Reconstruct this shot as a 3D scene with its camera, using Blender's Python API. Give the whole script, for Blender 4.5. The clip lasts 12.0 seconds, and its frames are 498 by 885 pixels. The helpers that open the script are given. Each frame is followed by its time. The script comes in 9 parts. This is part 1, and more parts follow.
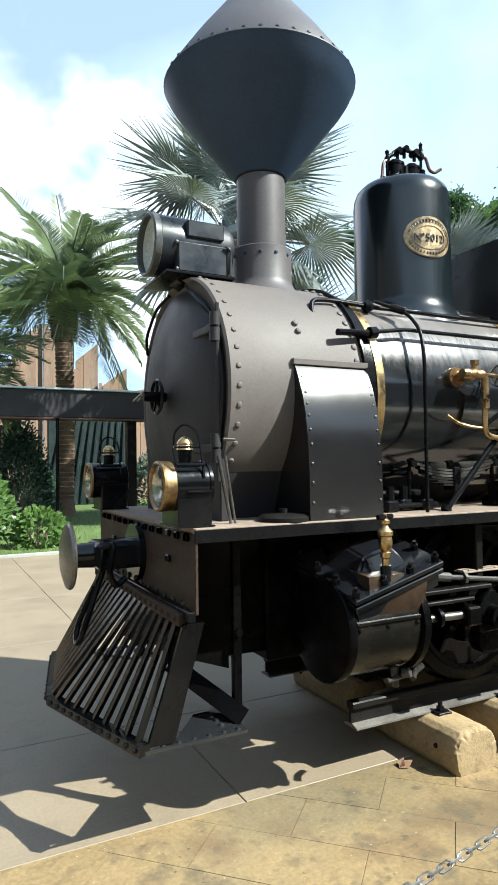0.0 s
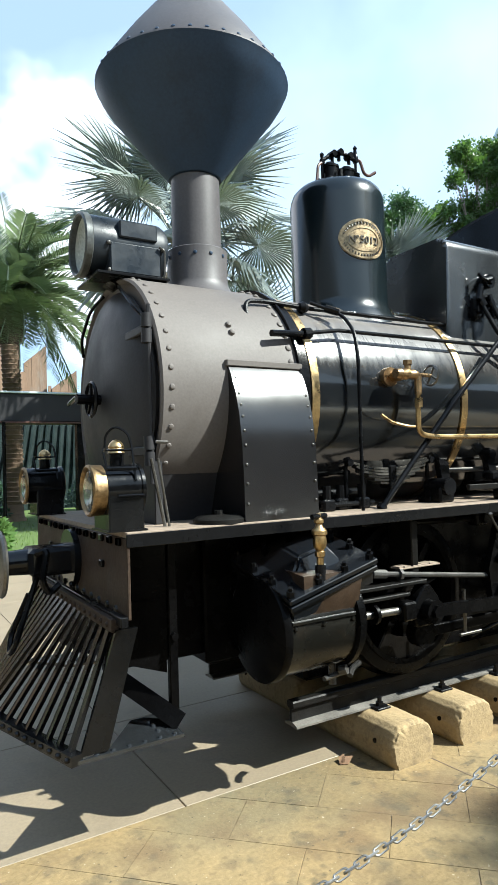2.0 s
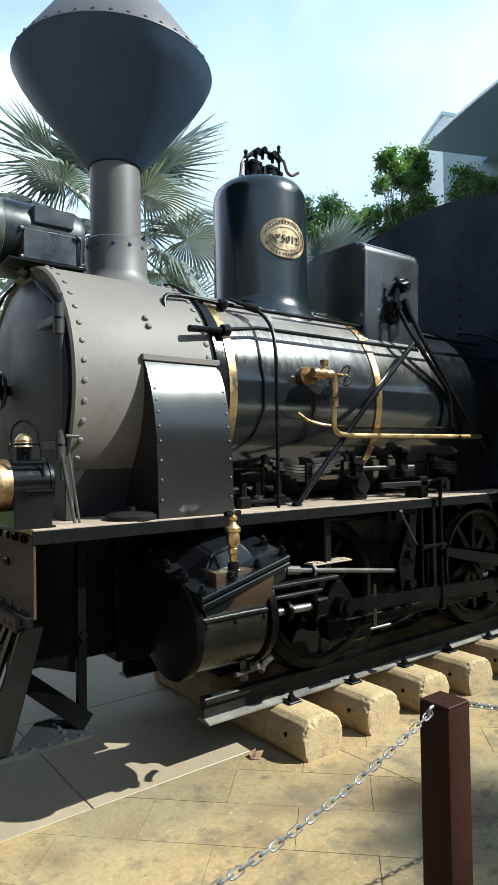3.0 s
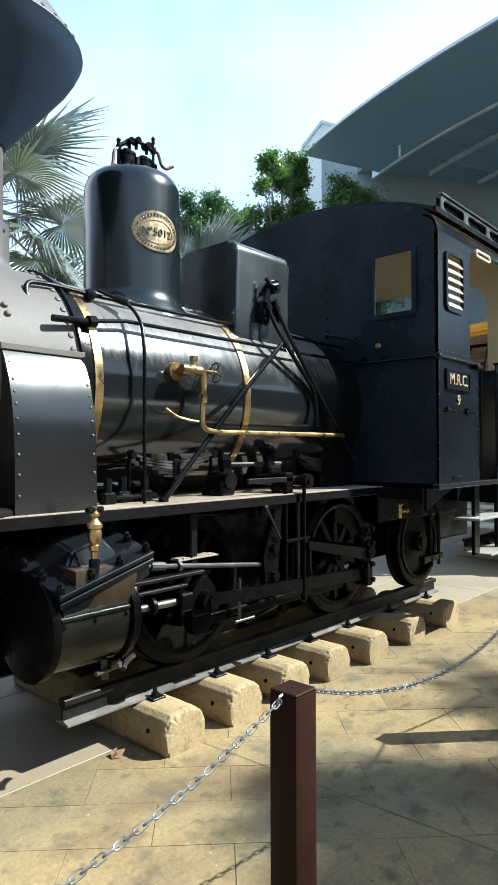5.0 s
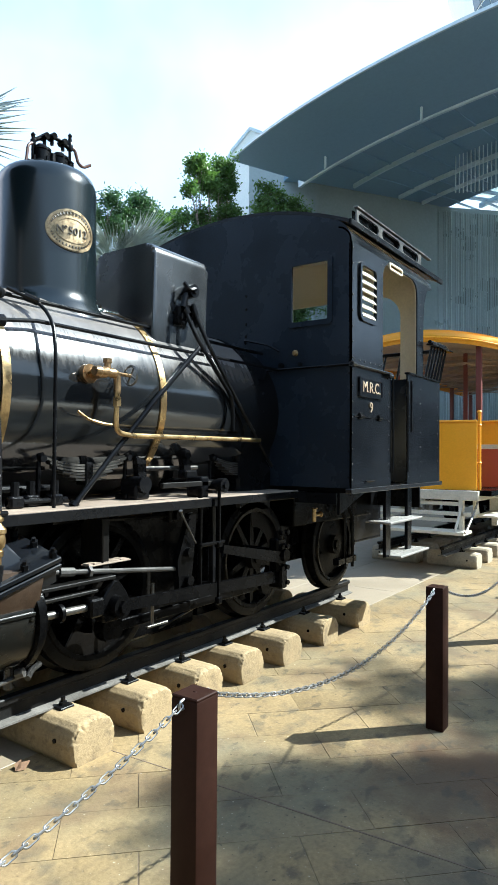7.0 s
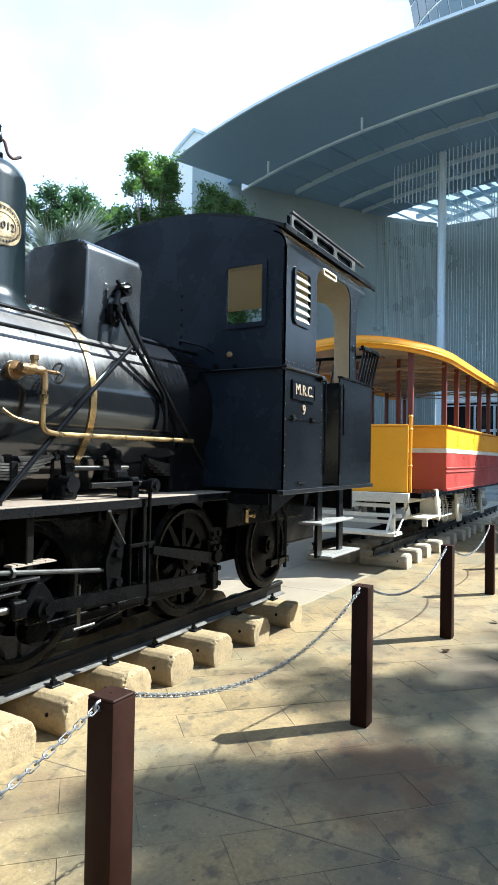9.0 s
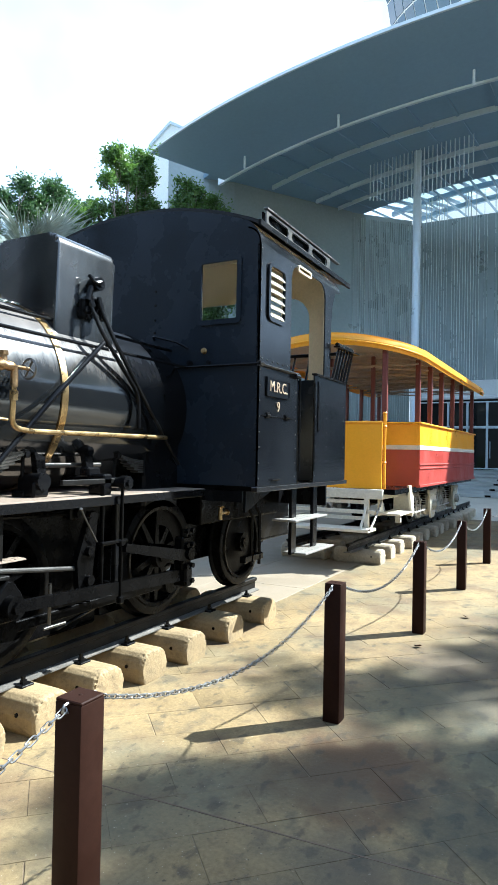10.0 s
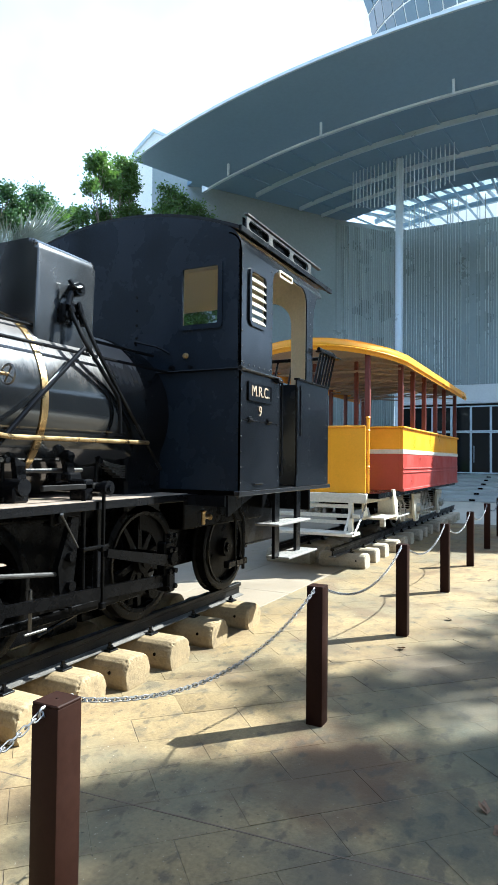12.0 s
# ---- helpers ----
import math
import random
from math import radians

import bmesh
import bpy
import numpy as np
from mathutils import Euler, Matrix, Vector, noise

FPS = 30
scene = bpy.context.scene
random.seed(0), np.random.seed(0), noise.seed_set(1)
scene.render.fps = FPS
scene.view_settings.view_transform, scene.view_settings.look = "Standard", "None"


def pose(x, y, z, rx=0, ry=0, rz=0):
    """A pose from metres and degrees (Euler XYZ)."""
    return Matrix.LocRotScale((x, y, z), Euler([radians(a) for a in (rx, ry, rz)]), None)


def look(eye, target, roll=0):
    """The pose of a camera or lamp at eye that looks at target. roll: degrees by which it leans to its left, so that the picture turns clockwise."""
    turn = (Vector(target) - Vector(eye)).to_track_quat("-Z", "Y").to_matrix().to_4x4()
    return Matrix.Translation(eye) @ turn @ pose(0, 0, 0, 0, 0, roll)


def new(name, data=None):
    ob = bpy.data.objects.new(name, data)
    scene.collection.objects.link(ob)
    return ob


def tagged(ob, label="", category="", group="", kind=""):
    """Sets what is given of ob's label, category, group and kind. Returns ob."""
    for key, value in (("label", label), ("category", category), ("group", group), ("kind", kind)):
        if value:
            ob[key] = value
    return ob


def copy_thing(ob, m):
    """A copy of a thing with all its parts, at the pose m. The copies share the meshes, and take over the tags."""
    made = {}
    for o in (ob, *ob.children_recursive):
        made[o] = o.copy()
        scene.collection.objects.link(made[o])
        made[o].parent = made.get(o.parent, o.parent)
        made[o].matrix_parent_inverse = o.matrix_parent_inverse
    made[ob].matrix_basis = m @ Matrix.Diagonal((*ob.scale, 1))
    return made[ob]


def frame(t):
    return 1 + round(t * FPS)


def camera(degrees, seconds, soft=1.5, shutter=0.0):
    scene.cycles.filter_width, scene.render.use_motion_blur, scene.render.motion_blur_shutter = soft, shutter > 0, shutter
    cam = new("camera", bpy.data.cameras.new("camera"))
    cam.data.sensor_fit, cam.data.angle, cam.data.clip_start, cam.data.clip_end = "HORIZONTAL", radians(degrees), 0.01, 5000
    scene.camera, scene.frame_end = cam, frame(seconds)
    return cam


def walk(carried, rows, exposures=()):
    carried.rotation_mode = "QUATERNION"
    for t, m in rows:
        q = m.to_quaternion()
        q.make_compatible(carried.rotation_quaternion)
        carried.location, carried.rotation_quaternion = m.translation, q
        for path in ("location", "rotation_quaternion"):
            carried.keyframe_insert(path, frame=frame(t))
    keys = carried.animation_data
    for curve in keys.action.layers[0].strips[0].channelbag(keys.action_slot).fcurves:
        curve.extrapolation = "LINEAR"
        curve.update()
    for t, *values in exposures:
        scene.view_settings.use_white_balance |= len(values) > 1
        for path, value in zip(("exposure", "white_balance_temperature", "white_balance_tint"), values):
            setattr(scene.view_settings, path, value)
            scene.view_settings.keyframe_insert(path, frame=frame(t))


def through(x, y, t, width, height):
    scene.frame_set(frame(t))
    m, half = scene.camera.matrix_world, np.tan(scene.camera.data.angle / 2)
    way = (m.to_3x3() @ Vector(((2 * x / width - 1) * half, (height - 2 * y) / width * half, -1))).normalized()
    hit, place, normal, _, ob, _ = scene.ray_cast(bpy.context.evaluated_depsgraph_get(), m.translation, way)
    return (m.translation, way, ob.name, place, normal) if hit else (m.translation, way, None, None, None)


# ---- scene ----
cam = camera(42.5, 12.0, soft=1.0)
PATH = [
    (0, (0.197, 0.587, 1.528), (1.102, 2.369, 1.592), -0.7),
    (0.5, (0.209, 0.58, 1.524), (1.113, 2.362, 1.604), -0.9),
    (1, (0.237, 0.565, 1.53), (1.166, 2.335, 1.605), -1.5),
    (1.5, (0.261, 0.551, 1.528), (1.236, 2.296, 1.602), -1.6),
    (2, (0.284, 0.547, 1.529), (1.31, 2.262, 1.593), -1.7),
    (2.5, (0.312, 0.542, 1.533), (1.432, 2.198, 1.581), -1.3),
    (3, (0.337, 0.527, 1.533), (1.55, 2.117, 1.578), -0.9),
    (3.5, (0.352, 0.514, 1.53), (1.65, 2.035, 1.575), -0.9),
    (5.5, (0.394, 0.46, 1.538), (1.922, 1.75, 1.569), -0.0),
    (6, (0.406, 0.436, 1.539), (1.969, 1.683, 1.582), 0.0),
    (6.5, (0.406, 0.428, 1.549), (2.012, 1.62, 1.592), 0.3),
    (7, (0.409, 0.423, 1.543), (2.041, 1.579, 1.58), 0.4),
    (7.5, (0.424, 0.406, 1.557), (2.086, 1.517, 1.586), 0.9),
    (9.5, (0.442, 0.364, 1.533), (2.191, 1.332, 1.574), 1.0),
    (10, (0.453, 0.362, 1.547), (2.22, 1.298, 1.58), 1.1),
    (10.5, (0.451, 0.347, 1.545), (2.228, 1.265, 1.588), 0.8),
    (11, (0.458, 0.335, 1.548), (2.238, 1.244, 1.589), 1.0),
    (11.5, (0.447, 0.348, 1.551), (2.231, 1.251, 1.597), 0.7),
    (12, (0.459, 0.33, 1.531), (2.245, 1.228, 1.585), 0.6),
]
walk(cam, [(t, look(eye, target, roll)) for t, eye, target, roll in PATH], [(0.0, 1.53, 5230, 5), (3.7, 1.55, 5080, 2), (5.5, 1.70, 5000, 3), (7.5, 1.86, 4930, 3), (9.5, 2.03, 4900, 5), (12.0, 2.08, 4900, 5)])

# ---- light ----
SUN_WAY = Vector((-0.60, 0.57, -0.80)).normalized()
SUN_TO = -SUN_WAY
sun_data = bpy.data.lights.new("sun", "SUN")
sun_data.energy, sun_data.angle, sun_data.color = 5.0, radians(0.53), (1.0, 0.87, 0.66)
sun = new("sun", sun_data)
sun.matrix_world = SUN_WAY.to_track_quat("-Z", "Y").to_matrix().to_4x4()

world = bpy.data.worlds.new("sky")
scene.world = world
world.use_nodes = True
wt = world.node_tree
wt.nodes.clear()
w_out = wt.nodes.new("ShaderNodeOutputWorld")
w_bg = wt.nodes.new("ShaderNodeBackground")
w_sky = wt.nodes.new("ShaderNodeTexSky")
w_sky.sky_type = "NISHITA"
w_sky.sun_disc = False
w_sky.sun_elevation = math.asin(SUN_TO.z)
w_sky.sun_rotation = math.atan2(SUN_TO.x, SUN_TO.y)
w_sky.air_density, w_sky.dust_density, w_sky.ozone_density = 1.0, 1.5, 1.0
w_bg.inputs["Strength"].default_value = 0.075
HAZE = 5.7
# bright haze low in the sky, thinning with height, broken by thin cloud
w_tc = wt.nodes.new("ShaderNodeTexCoord")
w_sep = wt.nodes.new("ShaderNodeSeparateXYZ")
w_noise = wt.nodes.new("ShaderNodeTexNoise")
w_noise.inputs["Scale"].default_value = 2.2
w_noise.inputs["Detail"].default_value = 5.0
w_noise.inputs["Roughness"].default_value = 0.5
w_high = wt.nodes.new("ShaderNodeMapRange")
w_high.inputs["From Min"].default_value, w_high.inputs["From Max"].default_value = 0.52, 0.80
w_high.inputs["To Min"].default_value, w_high.inputs["To Max"].default_value = 0.46, -0.25
w_add = wt.nodes.new("ShaderNodeMath")
w_add.operation = "ADD"
w_fac = wt.nodes.new("ShaderNodeMapRange")
w_fac.inputs["From Min"].default_value, w_fac.inputs["From Max"].default_value = 0.75, 1.04
w_fac.inputs["To Min"].default_value = 0.50
w_mix = wt.nodes.new("ShaderNodeMixRGB")
w_mix.inputs["Color2"].default_value = (HAZE * 0.93, HAZE, HAZE * 1.04, 1)
wt.links.new(w_tc.outputs["Generated"], w_sep.inputs["Vector"])
wt.links.new(w_tc.outputs["Generated"], w_noise.inputs["Vector"])
wt.links.new(w_sep.outputs["Z"], w_high.inputs["Value"])
w_dot = wt.nodes.new("ShaderNodeVectorMath")
w_dot.operation = "DOT_PRODUCT"
w_dot.inputs[1].default_value = (0.42, -0.30, 0.0)
w_glow = wt.nodes.new("ShaderNodeMath")
w_glow.operation = "ADD"
wt.links.new(w_tc.outputs["Generated"], w_dot.inputs[0])
wt.links.new(w_noise.outputs["Fac"], w_glow.inputs[0])
wt.links.new(w_dot.outputs["Value"], w_glow.inputs[1])
# a bank of bright cloud low over the garden
w_bank = wt.nodes.new("ShaderNodeVectorMath")
w_bank.operation = "DOT_PRODUCT"
w_bank.inputs[1].default_value = Vector((-0.02, 0.97, 0.22)).normalized()
w_soft = wt.nodes.new("ShaderNodeMapRange")
w_soft.interpolation_type = "SMOOTHSTEP"
w_soft.inputs["From Min"].default_value, w_soft.inputs["From Max"].default_value = 1.225, 1.27
w_billow = wt.nodes.new("ShaderNodeMath")
w_billow.operation = "MULTIPLY_ADD"
w_billow.inputs[1].default_value = 0.6
w_white = wt.nodes.new("ShaderNodeMixRGB")
w_white.inputs["Color2"].default_value = (9.4, 8.4, 7.7, 1)
wt.links.new(w_tc.outputs["Generated"], w_bank.inputs[0])
wt.links.new(w_noise.outputs["Fac"], w_billow.inputs[0])
wt.links.new(w_bank.outputs["Value"], w_billow.inputs[2])
wt.links.new(w_billow.outputs[0], w_soft.inputs["Value"])
wt.links.new(w_glow.outputs[0], w_add.inputs[0])
wt.links.new(w_high.outputs["Result"], w_add.inputs[1])
wt.links.new(w_add.outputs[0], w_fac.inputs["Value"])
wt.links.new(w_fac.outputs["Result"], w_mix.inputs["Fac"])
wt.links.new(w_sky.outputs["Color"], w_mix.inputs["Color1"])
wt.links.new(w_soft.outputs["Result"], w_white.inputs["Fac"])
wt.links.new(w_mix.outputs["Color"], w_white.inputs["Color1"])
wt.links.new(w_white.outputs["Color"], w_bg.inputs["Color"])
wt.links.new(w_bg.outputs["Background"], w_out.inputs["Surface"])


# ---- materials ----
def mat(name, base, rough=0.5, metal=0.0, vary=0.25, s1=1.5, s2=25.0, bump=0.1, dirt=None, dirt_amount=0.35, coat=0.0, spread=0.15, stretch=(1, 1, 1), per_object=0.0, spec=0.5, coat_rough=0.12, placed=False):
    """A procedural surface: base colour broken at two scales, patches of dirt, uneven gloss and fine relief."""
    m = bpy.data.materials.new(name)
    m.use_nodes = True
    nt = m.node_tree
    b = nt.nodes["Principled BSDF"]
    tc = nt.nodes.new("ShaderNodeTexCoord")
    mp = nt.nodes.new("ShaderNodeMapping")
    mp.inputs["Scale"].default_value = stretch
    if placed:
        geo = nt.nodes.new("ShaderNodeNewGeometry")
        nt.links.new(geo.outputs["Position"], mp.inputs["Vector"])
    else:
        nt.links.new(tc.outputs["Object"], mp.inputs["Vector"])
    big, small = nt.nodes.new("ShaderNodeTexNoise"), nt.nodes.new("ShaderNodeTexNoise")
    for n, s, d in ((big, s1, 5.0), (small, s2, 6.0)):
        n.inputs["Scale"].default_value, n.inputs["Detail"].default_value = s, d
        n.inputs["Roughness"].default_value = 0.62
        nt.links.new(mp.outputs["Vector"], n.inputs["Vector"])
    add = nt.nodes.new("ShaderNodeMath")
    add.operation = "ADD"
    nt.links.new(big.outputs["Fac"], add.inputs[0])
    nt.links.new(small.outputs["Fac"], add.inputs[1])
    last = add.outputs[0]
    if per_object:
        info = nt.nodes.new("ShaderNodeObjectInfo")
        mul = nt.nodes.new("ShaderNodeMath")
        mul.operation = "MULTIPLY_ADD"
        mul.inputs[1].default_value = per_object
        nt.links.new(info.outputs["Random"], mul.inputs[0])
        nt.links.new(last, mul.inputs[2])
        last = mul.outputs[0]
    ramp = nt.nodes.new("ShaderNodeMapRange")
    ramp.inputs["From Min"].default_value, ramp.inputs["From Max"].default_value = 0.7, 1.3 + per_object
    ramp.inputs["To Min"].default_value, ramp.inputs["To Max"].default_value = 1 - vary, 1 + vary
    nt.links.new(last, ramp.inputs["Value"])
    tint = nt.nodes.new("ShaderNodeMixRGB")
    tint.blend_type = "MULTIPLY"
    tint.inputs["Fac"].default_value = 1.0
    tint.inputs["Color1"].default_value = (*base, 1)
    nt.links.new(ramp.outputs["Result"], tint.inputs["Color2"])
    colour = tint.outputs["Color"]
    if dirt:
        patch = nt.nodes.new("ShaderNodeTexNoise")
        patch.inputs["Scale"].default_value, patch.inputs["Detail"].default_value = s1 * 2.7, 8.0
        patch.inputs["Roughness"].default_value = 0.7
        nt.links.new(mp.outputs["Vector"], patch.inputs["Vector"])
        edge = nt.nodes.new("ShaderNodeMapRange")
        edge.inputs["From Min"].default_value, edge.inputs["From Max"].default_value = 0.52, 0.75
        edge.inputs["To Max"].default_value = dirt_amount
        nt.links.new(patch.outputs["Fac"], edge.inputs["Value"])
        mix = nt.nodes.new("ShaderNodeMixRGB")
        mix.inputs["Color2"].default_value = (*dirt, 1)
        nt.links.new(edge.outputs["Result"], mix.inputs["Fac"])
        nt.links.new(colour, mix.inputs["Color1"])
        colour = mix.outputs["Color"]
    nt.links.new(colour, b.inputs["Base Color"])
    gloss = nt.nodes.new("ShaderNodeMapRange")
    gloss.inputs["From Min"].default_value, gloss.inputs["From Max"].default_value = 0.3, 0.7
    gloss.inputs["To Min"].default_value, gloss.inputs["To Max"].default_value = max(0.03, rough - spread), min(1.0, rough + spread)
    nt.links.new(big.outputs["Fac"], gloss.inputs["Value"])
    nt.links.new(gloss.outputs["Result"], b.inputs["Roughness"])
    b.inputs["Metallic"].default_value = metal
    b.inputs["Specular IOR Level"].default_value = spec
    b.inputs["Coat Weight"].default_value = coat
    b.inputs["Coat Roughness"].default_value = coat_rough
    if bump:
        bp = nt.nodes.new("ShaderNodeBump")
        bp.inputs["Strength"].default_value, bp.inputs["Distance"].default_value = bump, 0.01
        nt.links.new(small.outputs["Fac"], bp.inputs["Height"])
        nt.links.new(bp.outputs["Normal"], b.inputs["Normal"])
    return m


def dust_and_sheen(m, low, high, tone, amount, rough=0.55):
    """Grey dust and painted sky sheen, in streaks on the upper side of a thing, from one height to another."""
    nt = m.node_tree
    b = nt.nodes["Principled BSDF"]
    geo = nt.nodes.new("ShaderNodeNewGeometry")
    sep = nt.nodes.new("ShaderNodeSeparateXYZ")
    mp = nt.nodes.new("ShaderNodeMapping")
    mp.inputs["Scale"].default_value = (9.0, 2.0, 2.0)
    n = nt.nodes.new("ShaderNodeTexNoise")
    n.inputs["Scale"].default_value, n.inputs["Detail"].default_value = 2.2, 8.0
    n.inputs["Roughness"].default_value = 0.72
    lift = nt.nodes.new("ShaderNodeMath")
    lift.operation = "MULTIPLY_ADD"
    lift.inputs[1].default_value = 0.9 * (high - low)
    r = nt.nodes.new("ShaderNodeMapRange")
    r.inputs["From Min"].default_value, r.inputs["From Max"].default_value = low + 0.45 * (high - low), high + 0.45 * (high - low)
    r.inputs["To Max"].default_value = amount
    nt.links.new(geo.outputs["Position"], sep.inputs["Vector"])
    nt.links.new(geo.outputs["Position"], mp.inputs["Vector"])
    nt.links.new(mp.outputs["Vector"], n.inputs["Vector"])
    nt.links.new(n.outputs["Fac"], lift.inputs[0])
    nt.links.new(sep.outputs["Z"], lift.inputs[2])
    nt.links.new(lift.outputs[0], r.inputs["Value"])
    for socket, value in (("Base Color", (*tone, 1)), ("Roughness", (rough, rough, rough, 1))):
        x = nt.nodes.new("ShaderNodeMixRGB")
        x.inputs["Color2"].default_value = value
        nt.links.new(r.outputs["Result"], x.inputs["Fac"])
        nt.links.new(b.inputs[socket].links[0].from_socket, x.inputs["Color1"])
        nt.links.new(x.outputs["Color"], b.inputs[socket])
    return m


def glass_mat(name, tint=(0.85, 0.9, 0.9), rough=0.02):
    m = bpy.data.materials.new(name)
    m.use_nodes = True
    b = m.node_tree.nodes["Principled BSDF"]
    b.inputs["Base Color"].default_value = (*tint, 1)
    b.inputs["Roughness"].default_value = rough
    b.inputs["Transmission Weight"].default_value = 1.0
    b.inputs["IOR"].default_value = 1.3
    return m


def stone_mat(name):
    """Pressed sandy paving: buff stone, cloudy grey-green and brown stains lying across the joints, dark spots and pits."""
    m = mat(name, (0.230, 0.168, 0.081), 0.74, spec=0.22, vary=0.34, s1=1.1, s2=48, bump=0.3, dirt=(0.150, 0.112, 0.066), dirt_amount=0.6, spread=0.16, per_object=0.08, placed=True)
    nt = m.node_tree
    b = nt.nodes["Principled BSDF"]
    colour = b.inputs["Base Color"].links[0].from_socket
    geo = nt.nodes.new("ShaderNodeNewGeometry")
    for scale, detail, lo, hi, amount, tone in ((0.75, 4.0, 0.46, 0.64, 0.62, (0.112, 0.110, 0.078)), (2.1, 7.0, 0.52, 0.66, 0.62, (0.118, 0.078, 0.044)), (5.0, 8.0, 0.56, 0.68, 0.60, (0.070, 0.064, 0.048)), (38.0, 2.0, 0.68, 0.74, 0.7, (0.05, 0.04, 0.03)), (55.0, 2.0, 0.70, 0.74, 0.6, (0.42, 0.37, 0.28)), (14.0, 6.0, 0.54, 0.68, 0.5, (0.115, 0.086, 0.052))):
        n = nt.nodes.new("ShaderNodeTexNoise")
        n.inputs["Scale"].default_value, n.inputs["Detail"].default_value = scale, detail
        r = nt.nodes.new("ShaderNodeMapRange")
        r.inputs["From Min"].default_value, r.inputs["From Max"].default_value = lo, hi
        r.inputs["To Max"].default_value = amount
        x = nt.nodes.new("ShaderNodeMixRGB")
        x.inputs["Color2"].default_value = (*tone, 1)
        nt.links.new(geo.outputs["Position"], n.inputs["Vector"])
        nt.links.new(n.outputs["Fac"], r.inputs["Value"])
        nt.links.new(r.outputs["Result"], x.inputs["Fac"])
        nt.links.new(colour, x.inputs["Color1"])
        colour = x.outputs["Color"]
    # rusty and oily stains, with olive-brown patches that also paint the trees' shade darker
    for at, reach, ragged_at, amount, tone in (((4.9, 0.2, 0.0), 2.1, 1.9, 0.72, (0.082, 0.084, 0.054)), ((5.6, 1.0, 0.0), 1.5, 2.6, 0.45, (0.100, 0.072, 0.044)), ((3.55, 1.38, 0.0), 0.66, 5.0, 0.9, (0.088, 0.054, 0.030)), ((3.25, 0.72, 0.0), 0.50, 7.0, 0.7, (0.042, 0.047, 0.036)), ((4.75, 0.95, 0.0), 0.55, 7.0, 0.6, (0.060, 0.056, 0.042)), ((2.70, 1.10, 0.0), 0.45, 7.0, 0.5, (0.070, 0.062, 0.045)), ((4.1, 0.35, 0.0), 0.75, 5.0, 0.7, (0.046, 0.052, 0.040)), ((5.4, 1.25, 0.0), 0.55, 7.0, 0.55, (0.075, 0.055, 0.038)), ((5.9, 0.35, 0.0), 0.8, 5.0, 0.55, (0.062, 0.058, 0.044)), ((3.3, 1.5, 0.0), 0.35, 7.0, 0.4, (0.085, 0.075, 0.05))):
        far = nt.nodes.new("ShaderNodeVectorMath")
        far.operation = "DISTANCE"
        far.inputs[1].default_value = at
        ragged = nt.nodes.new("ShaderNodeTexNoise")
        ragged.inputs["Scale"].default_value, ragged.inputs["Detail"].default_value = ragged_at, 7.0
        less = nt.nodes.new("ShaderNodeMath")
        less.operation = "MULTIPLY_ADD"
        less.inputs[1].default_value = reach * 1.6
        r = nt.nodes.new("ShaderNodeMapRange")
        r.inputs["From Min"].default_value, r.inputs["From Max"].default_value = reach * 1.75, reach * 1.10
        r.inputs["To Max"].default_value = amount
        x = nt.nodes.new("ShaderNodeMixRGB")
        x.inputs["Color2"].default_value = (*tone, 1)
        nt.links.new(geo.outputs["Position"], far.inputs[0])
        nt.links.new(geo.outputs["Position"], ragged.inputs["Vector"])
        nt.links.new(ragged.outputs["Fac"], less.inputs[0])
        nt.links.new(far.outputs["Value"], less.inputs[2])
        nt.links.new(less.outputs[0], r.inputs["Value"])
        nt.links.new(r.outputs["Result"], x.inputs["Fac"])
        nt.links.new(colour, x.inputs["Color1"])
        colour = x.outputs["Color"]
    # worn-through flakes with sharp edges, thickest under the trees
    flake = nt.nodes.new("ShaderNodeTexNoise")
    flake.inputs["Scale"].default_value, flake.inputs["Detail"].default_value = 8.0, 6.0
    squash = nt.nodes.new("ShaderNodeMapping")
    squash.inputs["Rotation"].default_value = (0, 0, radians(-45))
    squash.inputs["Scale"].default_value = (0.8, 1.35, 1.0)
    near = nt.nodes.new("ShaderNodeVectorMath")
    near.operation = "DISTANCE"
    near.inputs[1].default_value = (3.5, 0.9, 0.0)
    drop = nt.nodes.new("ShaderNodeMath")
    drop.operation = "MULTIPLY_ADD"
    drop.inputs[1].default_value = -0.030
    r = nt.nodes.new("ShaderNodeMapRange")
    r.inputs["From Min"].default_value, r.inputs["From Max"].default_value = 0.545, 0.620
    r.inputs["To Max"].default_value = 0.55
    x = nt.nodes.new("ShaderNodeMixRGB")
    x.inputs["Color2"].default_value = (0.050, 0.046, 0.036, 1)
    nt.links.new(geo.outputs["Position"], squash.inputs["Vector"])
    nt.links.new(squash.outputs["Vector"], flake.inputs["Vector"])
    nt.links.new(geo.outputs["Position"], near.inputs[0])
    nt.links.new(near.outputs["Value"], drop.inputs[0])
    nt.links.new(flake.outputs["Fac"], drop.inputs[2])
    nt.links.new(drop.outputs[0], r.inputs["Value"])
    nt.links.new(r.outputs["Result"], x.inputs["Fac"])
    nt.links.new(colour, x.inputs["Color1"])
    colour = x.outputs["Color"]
    nt.links.new(colour, b.inputs["Base Color"])
    return m


